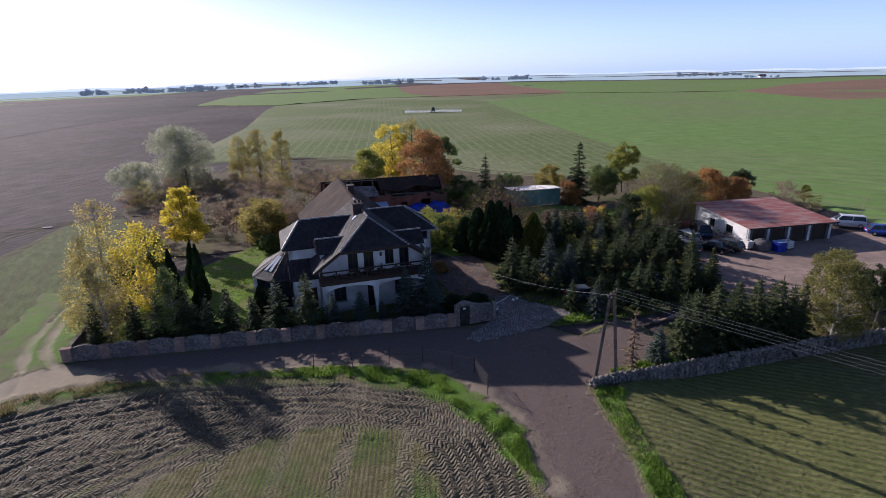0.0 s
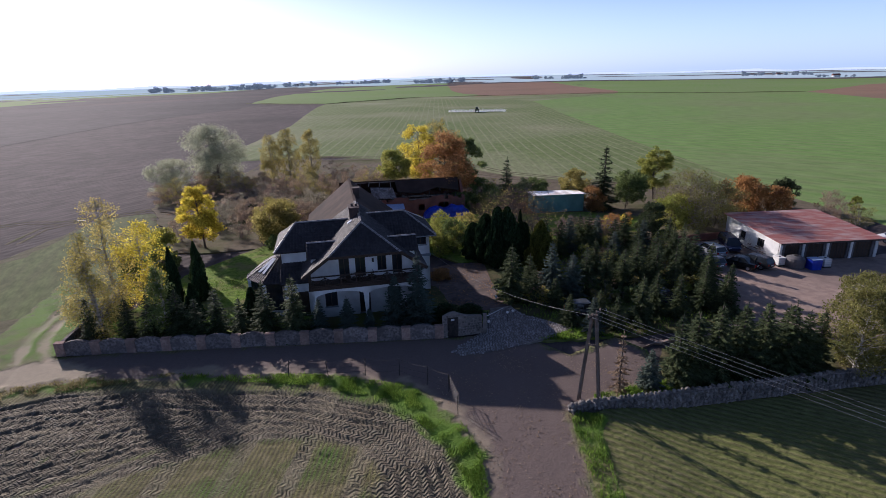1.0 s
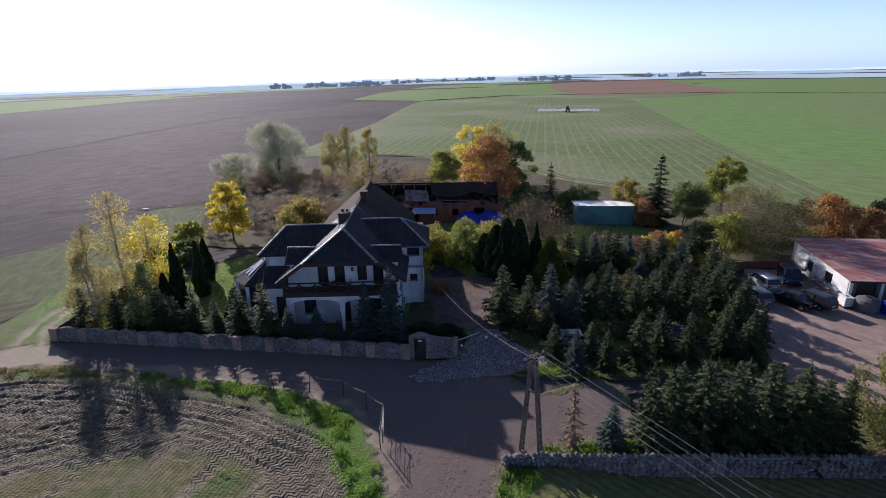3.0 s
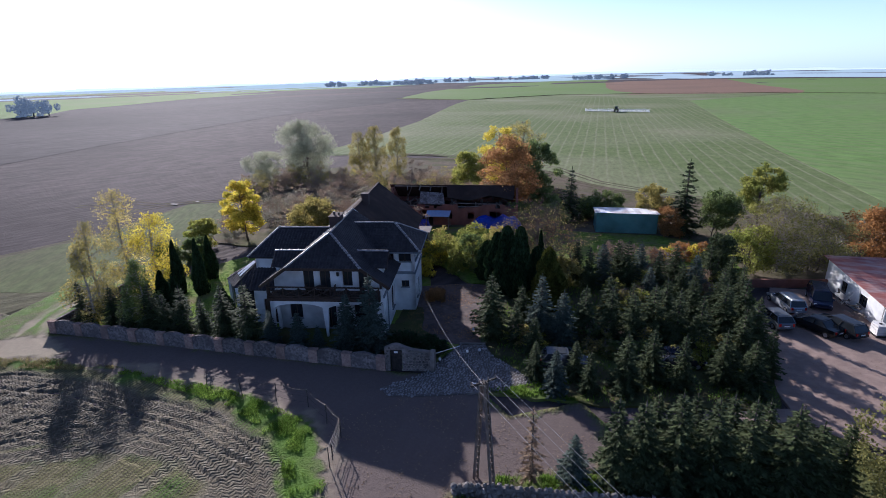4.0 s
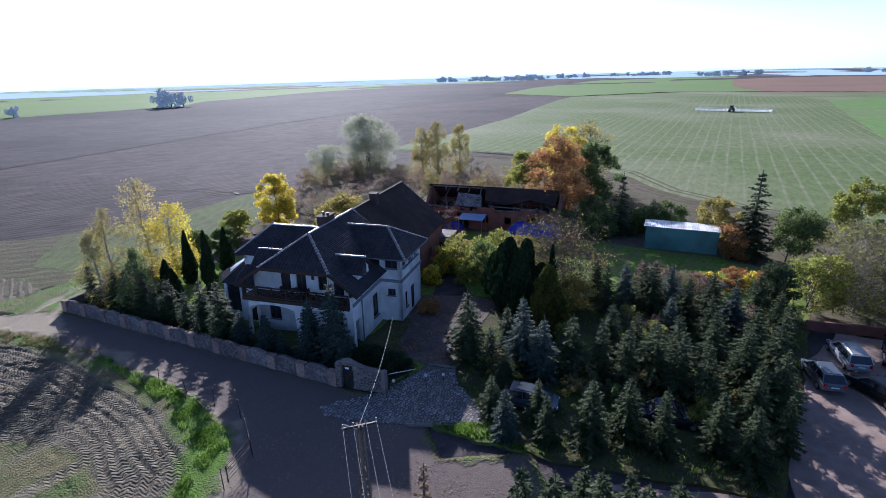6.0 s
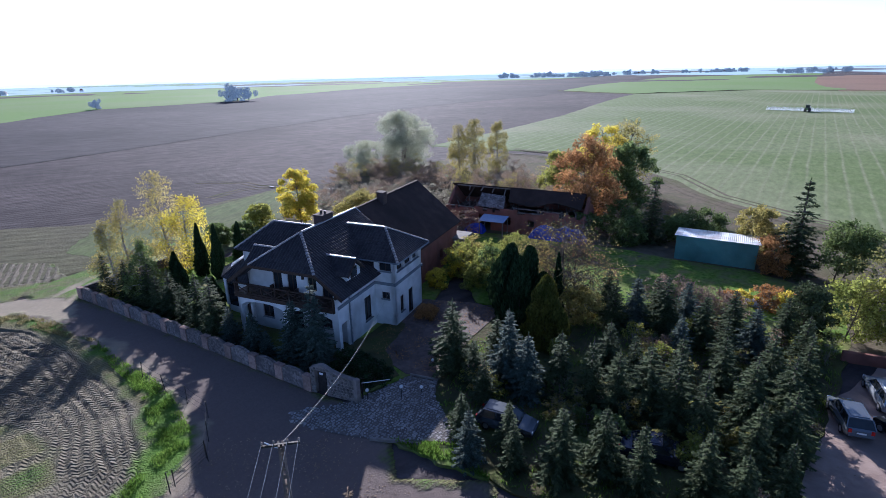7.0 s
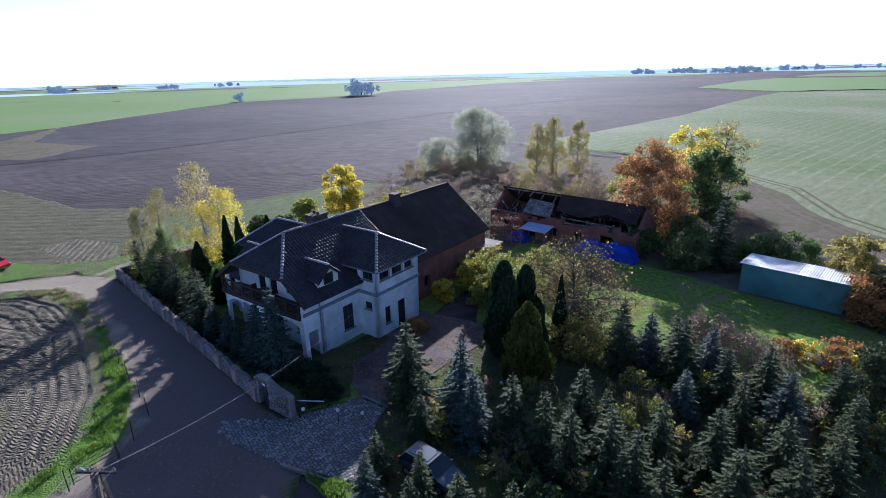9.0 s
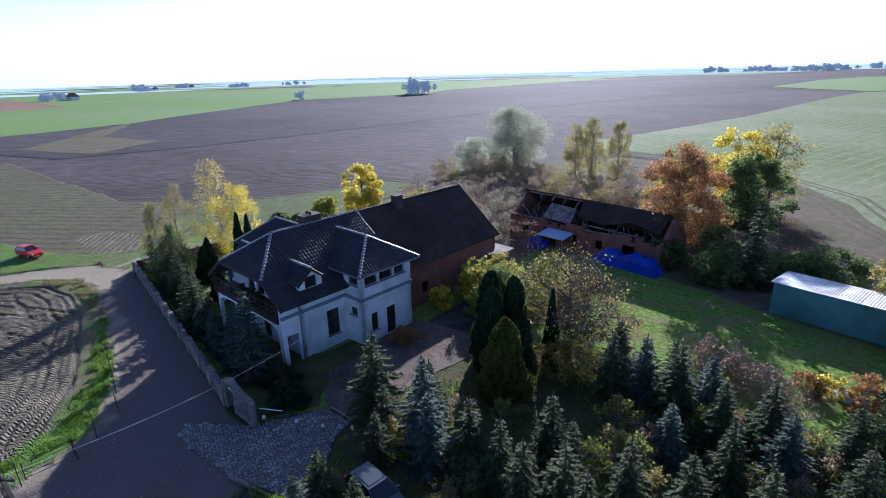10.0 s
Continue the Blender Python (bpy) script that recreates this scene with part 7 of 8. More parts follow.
fan_out(BLUES, [(14.5, 47.3, 3.9), (11.5, 56.0, 6.1), (13.6, 55.3, 5.2), (-1.9, 48.2, 7.2), (-4.0, 47.6, 5.6), (17.3, 38.6, 3.3), (-8.4, 46.4, 3.6), (-10.9, 45.7, 3.6), (-6.3, 46.4, 2.6)], 3)
fan_out(SPRUCES, [(-31.6, 42.6, 4.6), (-28.6, 43.6, 4.4), (-26.4, 43.7, 4.8), (-24.0, 44.3, 4.9), (-22.2, 44.2, 4.2), (-20.5, 44.8, 5.0), (-18.3, 45.0, 4.0), (-16.0, 45.4, 5.4), (-13.2, 45.4, 6.0)], 4)
tall = [proto("tall_spruce", "tall dark old spruce with open boughs", "tree", *spruce_parts(41, 5.0, 1.55, 1.15, 0.12), group="spruces"), proto("tall_spruce", "dense dark bluish spruce by the ruin", "tree", *spruce_parts(42, 5.0, 1.3, 1.1), group="spruces")]
place(tall[0], 24.2, 95.0, 2.2, 0.0, 2.16)
place(tall[1], 7.4, 96.5, 1.9, 0.0, 1.76)
dead = spruce_parts(51, 5.0, 1.0, 0.5, 0.85, L_BROWN)
place(proto("withered_spruce", "withered brown young spruce", "tree", *dead), 14.9, 37.9, 1.0)


def thuja_parts(seed, h, r, material, taper=0.75):
    """A dense column: many small sprays on an uneven spindle."""
    rng = np.random.default_rng(seed)
    n = int(900 * h * r)
    f = rng.uniform(0.01, 1.0, n)
    a = rng.uniform(0, 2 * math.pi, n)
    env = r * np.minimum(1.0, 0.55 + 2.5 * f) * np.clip(1 - f, 0, 1) ** taper
    env *= 1 + 0.2 * np.sin(3 * a + 9 * f + seed) + 0.16 * np.sin(7 * a - 14 * f)
    rad = env * np.sqrt(rng.uniform(0.4, 1.2, n))
    c = np.stack((rad * np.cos(a), rad * np.sin(a), f * h), 1)
    up = np.stack((0.35 * np.cos(a), 0.35 * np.sin(a), np.ones(n)), 1) + rng.normal(0, 0.2, (n, 3))
    up /= np.linalg.norm(up, axis=1, keepdims=True)
    w = np.cross(up, rand_dirs(rng, n))
    w /= np.linalg.norm(w, axis=1, keepdims=True) + 1e-6
    return Geo().tube([(0, 0, 0), (0, 0, h * 0.8)], [0.1, 0.03], 6), quads("sprays", c, up * 0.17, w * 0.14, material)


tj = proto("thuja", "narrow dark green columnar thuja", "tree", *thuja_parts(1, 5.0, 0.85, L_THUJA), group="thujas")
for x, y, h, w in ((-29.1, 52.0, 6.3, 1.0), (-26.6, 52.8, 6.5, 1.0), (-29.3, 57.0, 5.4, 1.1), (-24.3, 47.4, 4.2, 1.2), (-27.0, 48.2, 4.4, 1.2), (-18.6, 48.2, 3.6, 1.3), (8.6, 68.6, 6.4, 0.8)):
    place(tj, x, y, w, x, h / 5.0)
tk = proto("broad_thuja", "dense dark green thuja with a rounded top", "tree", *thuja_parts(5, 5.0, 1.3, L_THUJA, 0.42), group="thujas")
for x, y, h, w in ((5.7, 65.0, 7.6, 1.1), (7.3, 64.0, 7.0, 1.0), (4.2, 66.4, 6.4, 1.1), (6.9, 66.2, 7.3, 1.0), (2.6, 68.0, 4.8, 1.1), (9.0, 65.2, 5.6, 0.9)):
    place(tk, x, y, w, x, h / 5.0)
place(proto("golden_thuja", "broad thuja with a golden top", "tree", *thuja_parts(3, 6.6, 1.9, L_GOLDTHUJA, 0.6)), 10.8, 62.6)


def tree_parts(seed, h, r, z0, leaves, size, leaf_mat, bark=None, shape="round", stems=1, twigs=3, droop=0.0, limbs=9, clump=0.55, full=1.0):
    """A broad-leaved tree: tapered trunk, limbs to uneven lobes of the crown, twigs through them, leaves with gaps."""
    rng = np.random.default_rng(seed)
    leaves, size = int(leaves * 1.5 * full), size * 0.9
    g = Geo()
    trunks = []
    for s in range(stems):
        base = np.array((0.0, 0.0, 0.0)) if stems == 1 else np.array((*rng.normal(0, 0.12 * r, 2), 0.0))
        lean = rng.normal(0, 0.03, 2) if stems == 1 else rng.normal(0, 0.25 * r / h, 2)
        top = base + np.array((lean[0] * h, lean[1] * h, h * rng.uniform(0.85, 0.95)))
        mid = (base + top) / 2 + np.array((*rng.normal(0, 0.02 * h, 2), 0))
        tr = 0.017 * h / (stems ** 0.4)
        g.tube([base, mid, top], [tr, tr * 0.6, tr * 0.12], 7)
        trunks.append((base, mid, top, tr))
    lobes = []
    squash = rng.uniform(0.85, 1.15)
    for k in range(int(limbs * 4.2)):
        f = rng.uniform(0.02, 0.97)
        if shape == "cone":
            env = (0.62 + 0.38 * f / 0.28) if f < 0.28 else ((1 - f) / 0.72) ** 0.75
        elif shape == "oval":
            env = math.sqrt(max(0.06, 1 - (2 * f - 0.85) ** 2 / 1.35))
        else:
            env = math.sqrt(max(0.1, 1 - (1.75 * f - 0.75) ** 2))
        size_l = r * rng.uniform(0.14, 0.27) * (0.6 + 0.4 * env)
        a = rng.uniform(0, 6.28)
        d = max(0.0, env * r - size_l * 0.6) * math.sqrt(rng.uniform(0.02, 1.0)) * rng.uniform(0.85, 1.1)
        zc = z0 + (h - z0) * f
        c = np.array((math.cos(a) * d * squash, math.sin(a) * d / squash, min(zc, h - 0.55 * size_l)))
        base, mid, top, tr = trunks[k % stems]
        t = min(0.95, max(0.08, (c[2] - 0.45 * d) / top[2]))
        p = base * (1 - t) ** 2 + 2 * mid * t * (1 - t) + top * t * t
        c[:2] += p[:2] * 0.6
        lr = max(0.012, tr * 0.3 * (1 - 0.6 * t))
        m = (p + c) / 2 + np.array((0, 0, 0.08 * d)) + rng.normal(0, 0.04 * r, 3)
        g.tube([p, m, c], [lr, lr * 0.65, lr * 0.3], 5)
        lobes.append((c, size_l))
        for j in range(max(1, twigs - 1)):
            e = rng.normal(0, 1, 3)
            e[2] = e[2] * 0.7 + 0.35 - droop * 1.6
            e = e / np.linalg.norm(e) * size_l * rng.uniform(0.8, 1.35)
            q = m + (c - m) * rng.uniform(0.3, 1.0)
            g.tube([q, q + e * 0.55 + rng.normal(0, 0.06 * size_l, 3), q + e], [lr * 0.32, lr * 0.2, 0.004], 3)
            for _ in range(twigs):
                e2 = e * 0.3 + rng.normal(0, 0.35, 3) * size_l
                e2[2] -= droop * 0.3
                o = q + e * rng.uniform(0.25, 0.9)
                g.tube([o, o + e2], [max(0.011, 0.0019 * h), 0.004], 3)
    if leaves:
        C, S = np.array([c for c, _ in lobes]), np.array([z for _, z in lobes])
        pick = rng.choice(len(S), leaves, p=S ** 2 / (S ** 2).sum())
        rad = np.cbrt(rng.uniform(0.12, 1.0, (leaves, 1))) * (1 + rng.normal(0, 0.25, (leaves, 1)))
        c = C[pick] + rand_dirs(rng, leaves) * rad * S[pick][:, None] * np.array((1, 1, 0.82))
        if droop:
            c[:, 2] -= np.abs(rng.normal(0, droop * 1.4, leaves))
        c[:, 2] = np.maximum(c[:, 2], 0.1)
        d = rand_dirs(rng, leaves)
        w = np.cross(d, rand_dirs(rng, leaves))
        w /= np.linalg.norm(w, axis=1, keepdims=True) + 1e-6
        sz = size * rng.uniform(0.7, 1.3, (leaves, 1))
        crown = quads("leaves", c, d * sz, w * sz * 1.1, leaf_mat)
    else:
        crown = None
    return g, crown


def tree(name, label, x, y, *args, bark=None, category="tree", group="", turn=0.0, **kw):
    g, crown = tree_parts(*args, **kw)
    t = thing(name, label, category, pose(x, y, H(x, y), 0, 0, turn), group)
    part("trunk", g, bark or M_BARK, t, "trunk with limbs and twigs")
    if crown:
        part("crown", crown, None, t)
    return t


tree("willow", "large grey-green willow with a spreading crown", -57, 114, 1, 13.6, 7.6, 1.0, 15000, 0.15, L_WILLOW, limbs=34, stems=3, clump=0.75)
tree("willow_shrub", "pale grey-green willow shrub", -64.5, 109, 2, 7.0, 5.4, 0.4, 6000, 0.14, L_WILLOW, limbs=16, stems=5, clump=0.6)
tree("birch", "golden autumn birch with drooping twigs", -35.4, 51.2, 3, 12.4, 3.3, 0.8, 7000, 0.1, L_GOLD, bark=M_BIRCHBARK, shape="oval", droop=0.45, limbs=15, clump=0.5, full=0.5)
tree("birch", "golden autumn birch with drooping twigs", -32.6, 52.5, 33, 9.4, 3.6, 0.6, 8000, 0.11, L_YELLOW, bark=M_BIRCHBARK, shape="oval", droop=0.45, limbs=13, clump=0.5, full=0.5)
tree("birch", "half-bare greenish birch with thin twigs", -33.6, 46.0, 4, 10.2, 3.8, 0.6, 7000, 0.09, L_OLIVE, bark=M_BIRCHBARK, shape="cone", droop=0.45, limbs=12, clump=0.5, full=0.5)
tree("birch", "half-bare greenish birch with thin twigs", -31.2, 43.4, 34, 8.6, 3.0, 0.6, 5500, 0.09, L_OLIVE, bark=M_BIRCHBARK, shape="cone", droop=0.4, limbs=14, clump=0.45, full=0.5)
tree("birch", "slim birch with a white trunk in the garden", -25.6, 44.6, 35, 7.2, 2.5, 1.0, 3600, 0.09, L_GREEN, bark=M_BIRCHBARK, shape="cone", droop=0.3, limbs=11, clump=0.4)
for i, (x, y, h) in enumerate(((-43.6, 124, 11.4), (-39.4, 127, 10.6), (-47.8, 123.5, 9.6))):
    tree("birch", "tan autumn birch beyond the barn", x, y, 50 + i, h + 1.2, 3.0, 0.4, 9000, 0.12, L_OLIVE, bark=M_BIRCHBARK, shape="oval", droop=0.35, limbs=24, clump=0.45, full=0.55, group="birches beyond the barn")
tree("maple", "tall yellow autumn maple", -12.2, 123.5, 5, 12.6, 5.8, 0.6, 6500, 0.2, L_YELLOW, limbs=16, clump=0.85)
tree("maple", "yellow-green maple beside the ruin", -17.0, 115, 6, 7.8, 4.8, 0.5, 5200, 0.19, L_LIME, limbs=14, clump=0.8)
tree("maple", "half-bare pale autumn maple", -7.5, 125, 7, 13.4, 5.2, 2.0, 2400, 0.17, L_OLIVE, limbs=18, clump=0.8)
tree("maple", "large orange-brown autumn maple", -3.4, 99.5, 8, 13.2, 5.8, 0.6, 12000, 0.17, L_RUST, limbs=20, clump=0.8)
tree("maple", "dark green maple beside the orange one", -1.6, 109.5, 9, 11.4, 4.6, 0.8, 9500, 0.2, L_GREEN, limbs=18, clump=0.85)
tree("maple", "bright yellow young maple", -36.3, 71.0, 10, 9.0, 3.3, 1.6, 7000, 0.16, L_YELLOW, limbs=14, clump=0.6)
tree("hornbeam", "olive-yellow dense shrub beside the house", -26.6, 74.5, 11, 6.2, 4.2, 0.3, 9000, 0.15, L_OLIVE, limbs=20, stems=3, clump=0.6)
tree("hornbeam", "green shrub beside the yellow maple", -40.0, 66.0, 12, 4.2, 2.4, 0.4, 3000, 0.15, L_LIME, limbs=14, stems=3, clump=0.5)
tree("walnut", "nearly bare spreading walnut with some yellow leaves", 7.4, 71.5, 13, 9.0, 6.0, 2.0, 1500, 0.075, L_GOLD, bark=M_BARK, limbs=26, twigs=5, clump=0.5)
tree("walnut", "nearly bare spreading tree with reddish twigs", 8.6, 72.6, 14, 6.6, 4.4, 1.0, 1200, 0.075, L_RUST, bark=M_BARK, limbs=18, twigs=6, clump=0.4)
tree("elder", "green and yellow shrub under the walnut", 10.6, 68.4, 15, 3.4, 2.4, 0.2, 3200, 0.12, L_OLIVE, limbs=12, stems=3, clump=0.5)
tree("robinia", "half-bare grey spreading tree beside the workshop", 34.4, 82.2, 16, 9.2, 5.8, 0.8, 5500, 0.11, L_OLIVEGREEN, bark=M_TWIG, limbs=22, twigs=5, clump=0.6)
tree("robinia", "half-bare grey shrub beside the workshop", 38.5, 84.0, 17, 7.0, 4.6, 0.6, 4000, 0.11, L_OLIVEGREEN, limbs=18, stems=3, twigs=5, clump=0.6)
tree("robinia", "green shrub beside the workshop", 30.6, 80.0, 18, 6.0, 3.2, 0.6, 3600, 0.13, L_LIME, limbs=14, stems=3, clump=0.6)
tree("cherry", "rusty orange autumn tree behind the workshop", 46.2, 92.5, 19, 6.2, 4.6, 0.6, 6500, 0.15, L_ORANGE, limbs=18, stems=3, clump=0.6)
tree("cherry", "rusty orange autumn shrub behind the workshop", 51.0, 92.0, 20, 4.6, 3.2, 0.5, 3400, 0.15, L_RUST, limbs=14, stems=3, clump=0.55)
tree("pine", "round dark green pine at the field's edge", 55.0, 96.5, 22, 5.2, 2.5, 0.5, 6000, 0.12, L_SPRUCE, limbs=18, clump=0.45)
tree("maple", "yellow-green maple at the field's edge", 35.0, 103, 23, 9.8, 3.4, 2.0, 6000, 0.17, L_LIME, limbs=14, clump=0.65)
tree("maple", "small yellow-green tree at the field's edge", 63.0, 90.5, 24, 3.4, 1.2, 0.8, 1600, 0.12, L_LIME, limbs=8, clump=0.35)
tree("alder", "dark olive bushy tree behind the garage", 19.6, 99.0, 25, 6.6, 3.2, 0.8, 4800, 0.15, L_OLIVE, limbs=14, stems=2, clump=0.6)
tree("alder", "dark green bushy tree behind the garage", 29.0, 96.5, 26, 6.6, 3.8, 0.8, 6200, 0.15, L_GREEN, limbs=16, stems=2, clump=0.65)
tree("alder", "green bushy shrub beside the spruce", 12.0, 102.5, 27, 4.2, 3.6, 0.3, 4600, 0.14, L_GREEN, limbs=14, stems=3, clump=0.6)
tree("alder", "rusty shrub beside the garage", 22.6, 93.2, 28, 4.6, 2.6, 0.5, 3000, 0.13, L_RUST, limbs=12, stems=3, clump=0.5)
tree("pine", "dark green bushy pine among the spruces", 27.6, 77.0, 29, 5.4, 2.6, 0.3, 6000, 0.13, L_SPRUCE, limbs=16, clump=0.5)
tree("birch", "olive autumn birch at the stone wall's end", 34.0, 42.0, 30, 7.6, 3.0, 0.5, 9500, 0.09, L_OLIVEGREEN, bark=M_BIRCHBARK, shape="oval", droop=0.15, limbs=18, clump=0.5)
tree("birch", "yellowing birch behind the stone wall", 37.6, 47.5, 31, 6.6, 2.6, 0.5, 6500, 0.1, L_OLIVEGREEN, bark=M_BIRCHBARK, shape="oval", droop=0.15, limbs=16, clump=0.5)
tree("pine", "dark green pine with a pale trunk", 39.0, 43.6, 32, 6.2, 2.2, 2.0, 5000, 0.12, L_SPRUCE, limbs=14, clump=0.5)
tree("pine", "dark green pine beyond the stone wall", 43.2, 45.6, 36, 6.4, 2.4, 1.4, 4800, 0.12, L_SPRUCE, limbs=14, clump=0.5)
tree("sapling", "thin bare sapling beside the parked cars", 63.6, 78.5, 37, 4.2, 1.2, 1.2, 0, 0.1, L_BROWN, bark=M_TWIG, limbs=9, twigs=2)
tree("juniper", "dark spreading shrub inside the gate", 3.2, 49.6, 38, 1.6, 1.7, 0.1, 4200, 0.08, L_THUJA, limbs=14, stems=4, clump=0.3, category="shrub")
tree("juniper", "dark spreading shrub beside the house", 0.2, 49.8, 39, 1.5, 1.6, 0.1, 3600, 0.08, L_THUJA, limbs=14, stems=4, clump=0.3, category="shrub")
tree("barberry", "reddish spreading shrub at the house wall", -1.0, 60.5, 40, 1.2, 1.5, 0.1, 2600, 0.08, L_RUST, limbs=12, stems=4, clump=0.3, category="shrub")
for i, (x, y, h, r, mm) in enumerate(((-5.0, 70.6, 3.8, 1.6, L_LIME), (-2.4, 72.6, 3.8, 1.8, L_LIME), (-5.2, 70.6, 2.8, 1.4, L_YELLOW), (-0.2, 70.0, 4.0, 1.6, L_GREEN), (-5.6, 74.0, 3.4, 1.6, L_OLIVE), (0.8, 73.2, 3.2, 1.6, L_LIME), (-4.9, 66.4, 1.9, 1.0, L_YELLOW), (-1.8, 69.2, 2.6, 1.4, L_LIME), (-3.4, 78.4, 3.2, 1.8, L_LIME), (0.6, 78.0, 3.0, 1.6, L_OLIVE))):
    tree("garden_shrub", "yellow-green garden shrub behind the house", x, y, 60 + i, h * 1.2, r * 1.35, 0.2, 2200, 0.11, mm, limbs=12, stems=4, clump=0.4, category="shrub", group="garden shrubs")
for i, (x, y) in enumerate(((20.9, 81.6), (22.0, 82.2), (23.2, 83.8), (24.4, 85.0), (25.4, 84.0), (24.0, 82.2), (26.6, 86.2))):
    tree("orange_shrub", "low orange-leaved shrub on the lawn", x, y, 70 + i, 1.7 + 0.25 * (i % 3), 1.2, 0.1, 620, 0.1, (L_ORANGE, L_YELLOW, L_ORANGE)[i % 3], bark=M_TWIG, limbs=9, stems=5, twigs=4, clump=0.35, category="shrub", group="orange shrubs")
for i, (x, y) in enumerate(((15.4, 77.6), (16.6, 79.0), (18.2, 77.4), (20.2, 77.6), (21.8, 76.8))):
    tree("bare_shrub", "bare reddish-twigged shrub on the lawn", x, y, 80 + i, 3.0, 2.0, 0.1, 260, 0.1, L_BROWN, bark=M_REDTWIG, limbs=10, stems=6, twigs=6, clump=0.4, category="shrub", group="bare shrubs")

for i, (x, y, h, r) in enumerate(((-36.5, 61.5, 3.0, 2.2), (-24.5, 69.5, 2.6, 2.0), (-38.6, 59.0, 3.0, 2.2), (2.6, 97.5, 5.0, 2.8), (5.2, 93.6, 3.8, 2.6), (-0.6, 93.6, 3.6, 2.4), (10.2, 99.0, 3.6, 2.6))):
    tree("dark_shrub", "dense dark green shrub in the shade of trees", x, y, 120 + i, h, r, 0.2, 2400, 0.16, L_GREEN, limbs=12, stems=4, twigs=2, category="shrub", group="dark shrubs")

for i, (x, y, h, r) in enumerate(((20.4, 54.6, 1.8, 1.3), (23.2, 55.2, 1.5, 1.4), (25.0, 55.8, 1.9, 1.3), (18.6, 54.8, 1.6, 1.2), (27.0, 58.6, 1.7, 1.3), (21.8, 60.4, 1.6, 1.2))):
    tree("undergrowth", "low weedy green shrub among the spruces", x, y, 140 + i, h, r, 0.1, 900, 0.12, (L_GREEN, L_OLIVEGREEN, L_LIME)[i % 3], bark=M_TWIG, limbs=6, stems=4, twigs=3, category="shrub", group="weedy shrubs")

# weeds, brambles and seedlings between the spruces
WEEDS = []
for i, mm in enumerate((L_LIME, L_OLIVE, L_OLIVEGREEN, L_BROWN, L_GREEN)):
    g, crown = tree_parts(160 + i, 2.2, 1.3, 0.05, 620, 0.085, mm, limbs=8, stems=6, twigs=3, clump=0.4)
    t = thing("undergrowth", ("tall yellow-green weeds under the spruces", "withered olive brambles under the spruces", "low green shrub under the spruces", "dry brown twigs and leaves under the spruces", "dark green seedlings under the spruces")[i], "shrub", group="weedy shrubs")
    part("trunk", g, M_TWIG, t, "many thin stems")
    part("crown", crown, None, t)
    WEEDS.append(t)
rng_w = random.Random(31)
for k in range(74):
    x, y = (rng_w.uniform(17, 30), rng_w.uniform(61, 78)) if k % 3 else (rng_w.uniform(9, 29), rng_w.uniform(53, 63))
    if 20.3 < x < 26 and 53 < y < 56.6 or 11.5 < x < 17.5 and y < 53.6:
        continue
    place(WEEDS[k % 5], x, y, rng_w.uniform(0.6, 1.15), rng_w.uniform(0, 6.28), rng_w.uniform(0.5, 1.1))

# thickets of bare shrubs between the barn and the open fields
BARE = []
for i in range(4):
    g, crown = tree_parts(90 + i, 5.0, 3.0, 0.4, 500 + 200 * i, 0.11, (L_BROWN, L_OLIVE, L_GREY, L_BROWN)[i], limbs=6, stems=5, twigs=4, clump=0.5)
    t = thing("bare_shrub", "tall half-bare autumn shrub with grey twigs", "shrub", group="thicket shrubs")
    part("trunk", g, M_TWIG if i else M_REDTWIG, t, "many thin stems and twigs")
    part("crown", crown, None, t)
    BARE.append(t)
rng_b = random.Random(17)
THICKET = []
for i in range(84):
    k = i / 83
    cx, cy = (-62 + 46 * k, 100 + 8 * math.sin(3 * k)) if i % 2 else (-46 + 30 * k, 86 + 6 * math.sin(5 * k))
    THICKET.append((cx + rng_b.uniform(-4, 4), cy + rng_b.uniform(-6, 6)))
THICKET += [(-33, 76), (-30, 80), (-38, 79), (-42, 74), (-36, 84), (-24, 82), (-27, 88), (-44, 82), (0.5, 104), (6, 104), (-22, 112), (-27, 118), (-32, 121), (-24, 122), (38, 96), (42, 98), (33, 92), (36, 88), (41, 89), (58, 88), (56, 84), (61, 86)]
for i, (x, y) in enumerate(THICKET):
    if math.hypot(x + 13, y - 71) < 9 or (-21 < x < 2 and 84 < y < 97):
        continue
    place(BARE[i % 4], x, y, rng_b.uniform(0.8, 1.25), rng_b.uniform(0, 6.28), rng_b.uniform(0.6, 1.05))


# ---- grass ----
def make_grass(name, label, poly, n, hgt, material, seed, z=0.1):
    rng = np.random.default_rng(seed)
    xs, ys = [p[0] for p in poly], [p[1] for p in poly]
    pts = []
    while len(pts) < n:
        x, y = rng.uniform(min(xs), max(xs)), rng.uniform(min(ys), max(ys))
        if inside(x, y, poly) and noise.noise((x * 0.9, y * 0.9, seed)) + 0.8 * noise.noise((x * 0.3, y * 0.3, seed + 5)) > rng.uniform(-0.3, 0.5):
            pts.append((x, y, z))
    c = np.array(pts)
    up = np.stack((rng.normal(0, 0.4, n), rng.normal(0, 0.4, n), np.ones(n)), 1)
    hh = hgt * rng.uniform(0.4, 1.3, (n, 1))
    a = rng.uniform(0, 6.28, n)
    w = np.stack((np.cos(a), np.sin(a), np.zeros(n)), 1) * hgt * 0.38
    me = quads(name, c + up * hh * 0.8, up * hh, w, material)
    return tagged(new(name, me), label, "grass", kind="stuff")


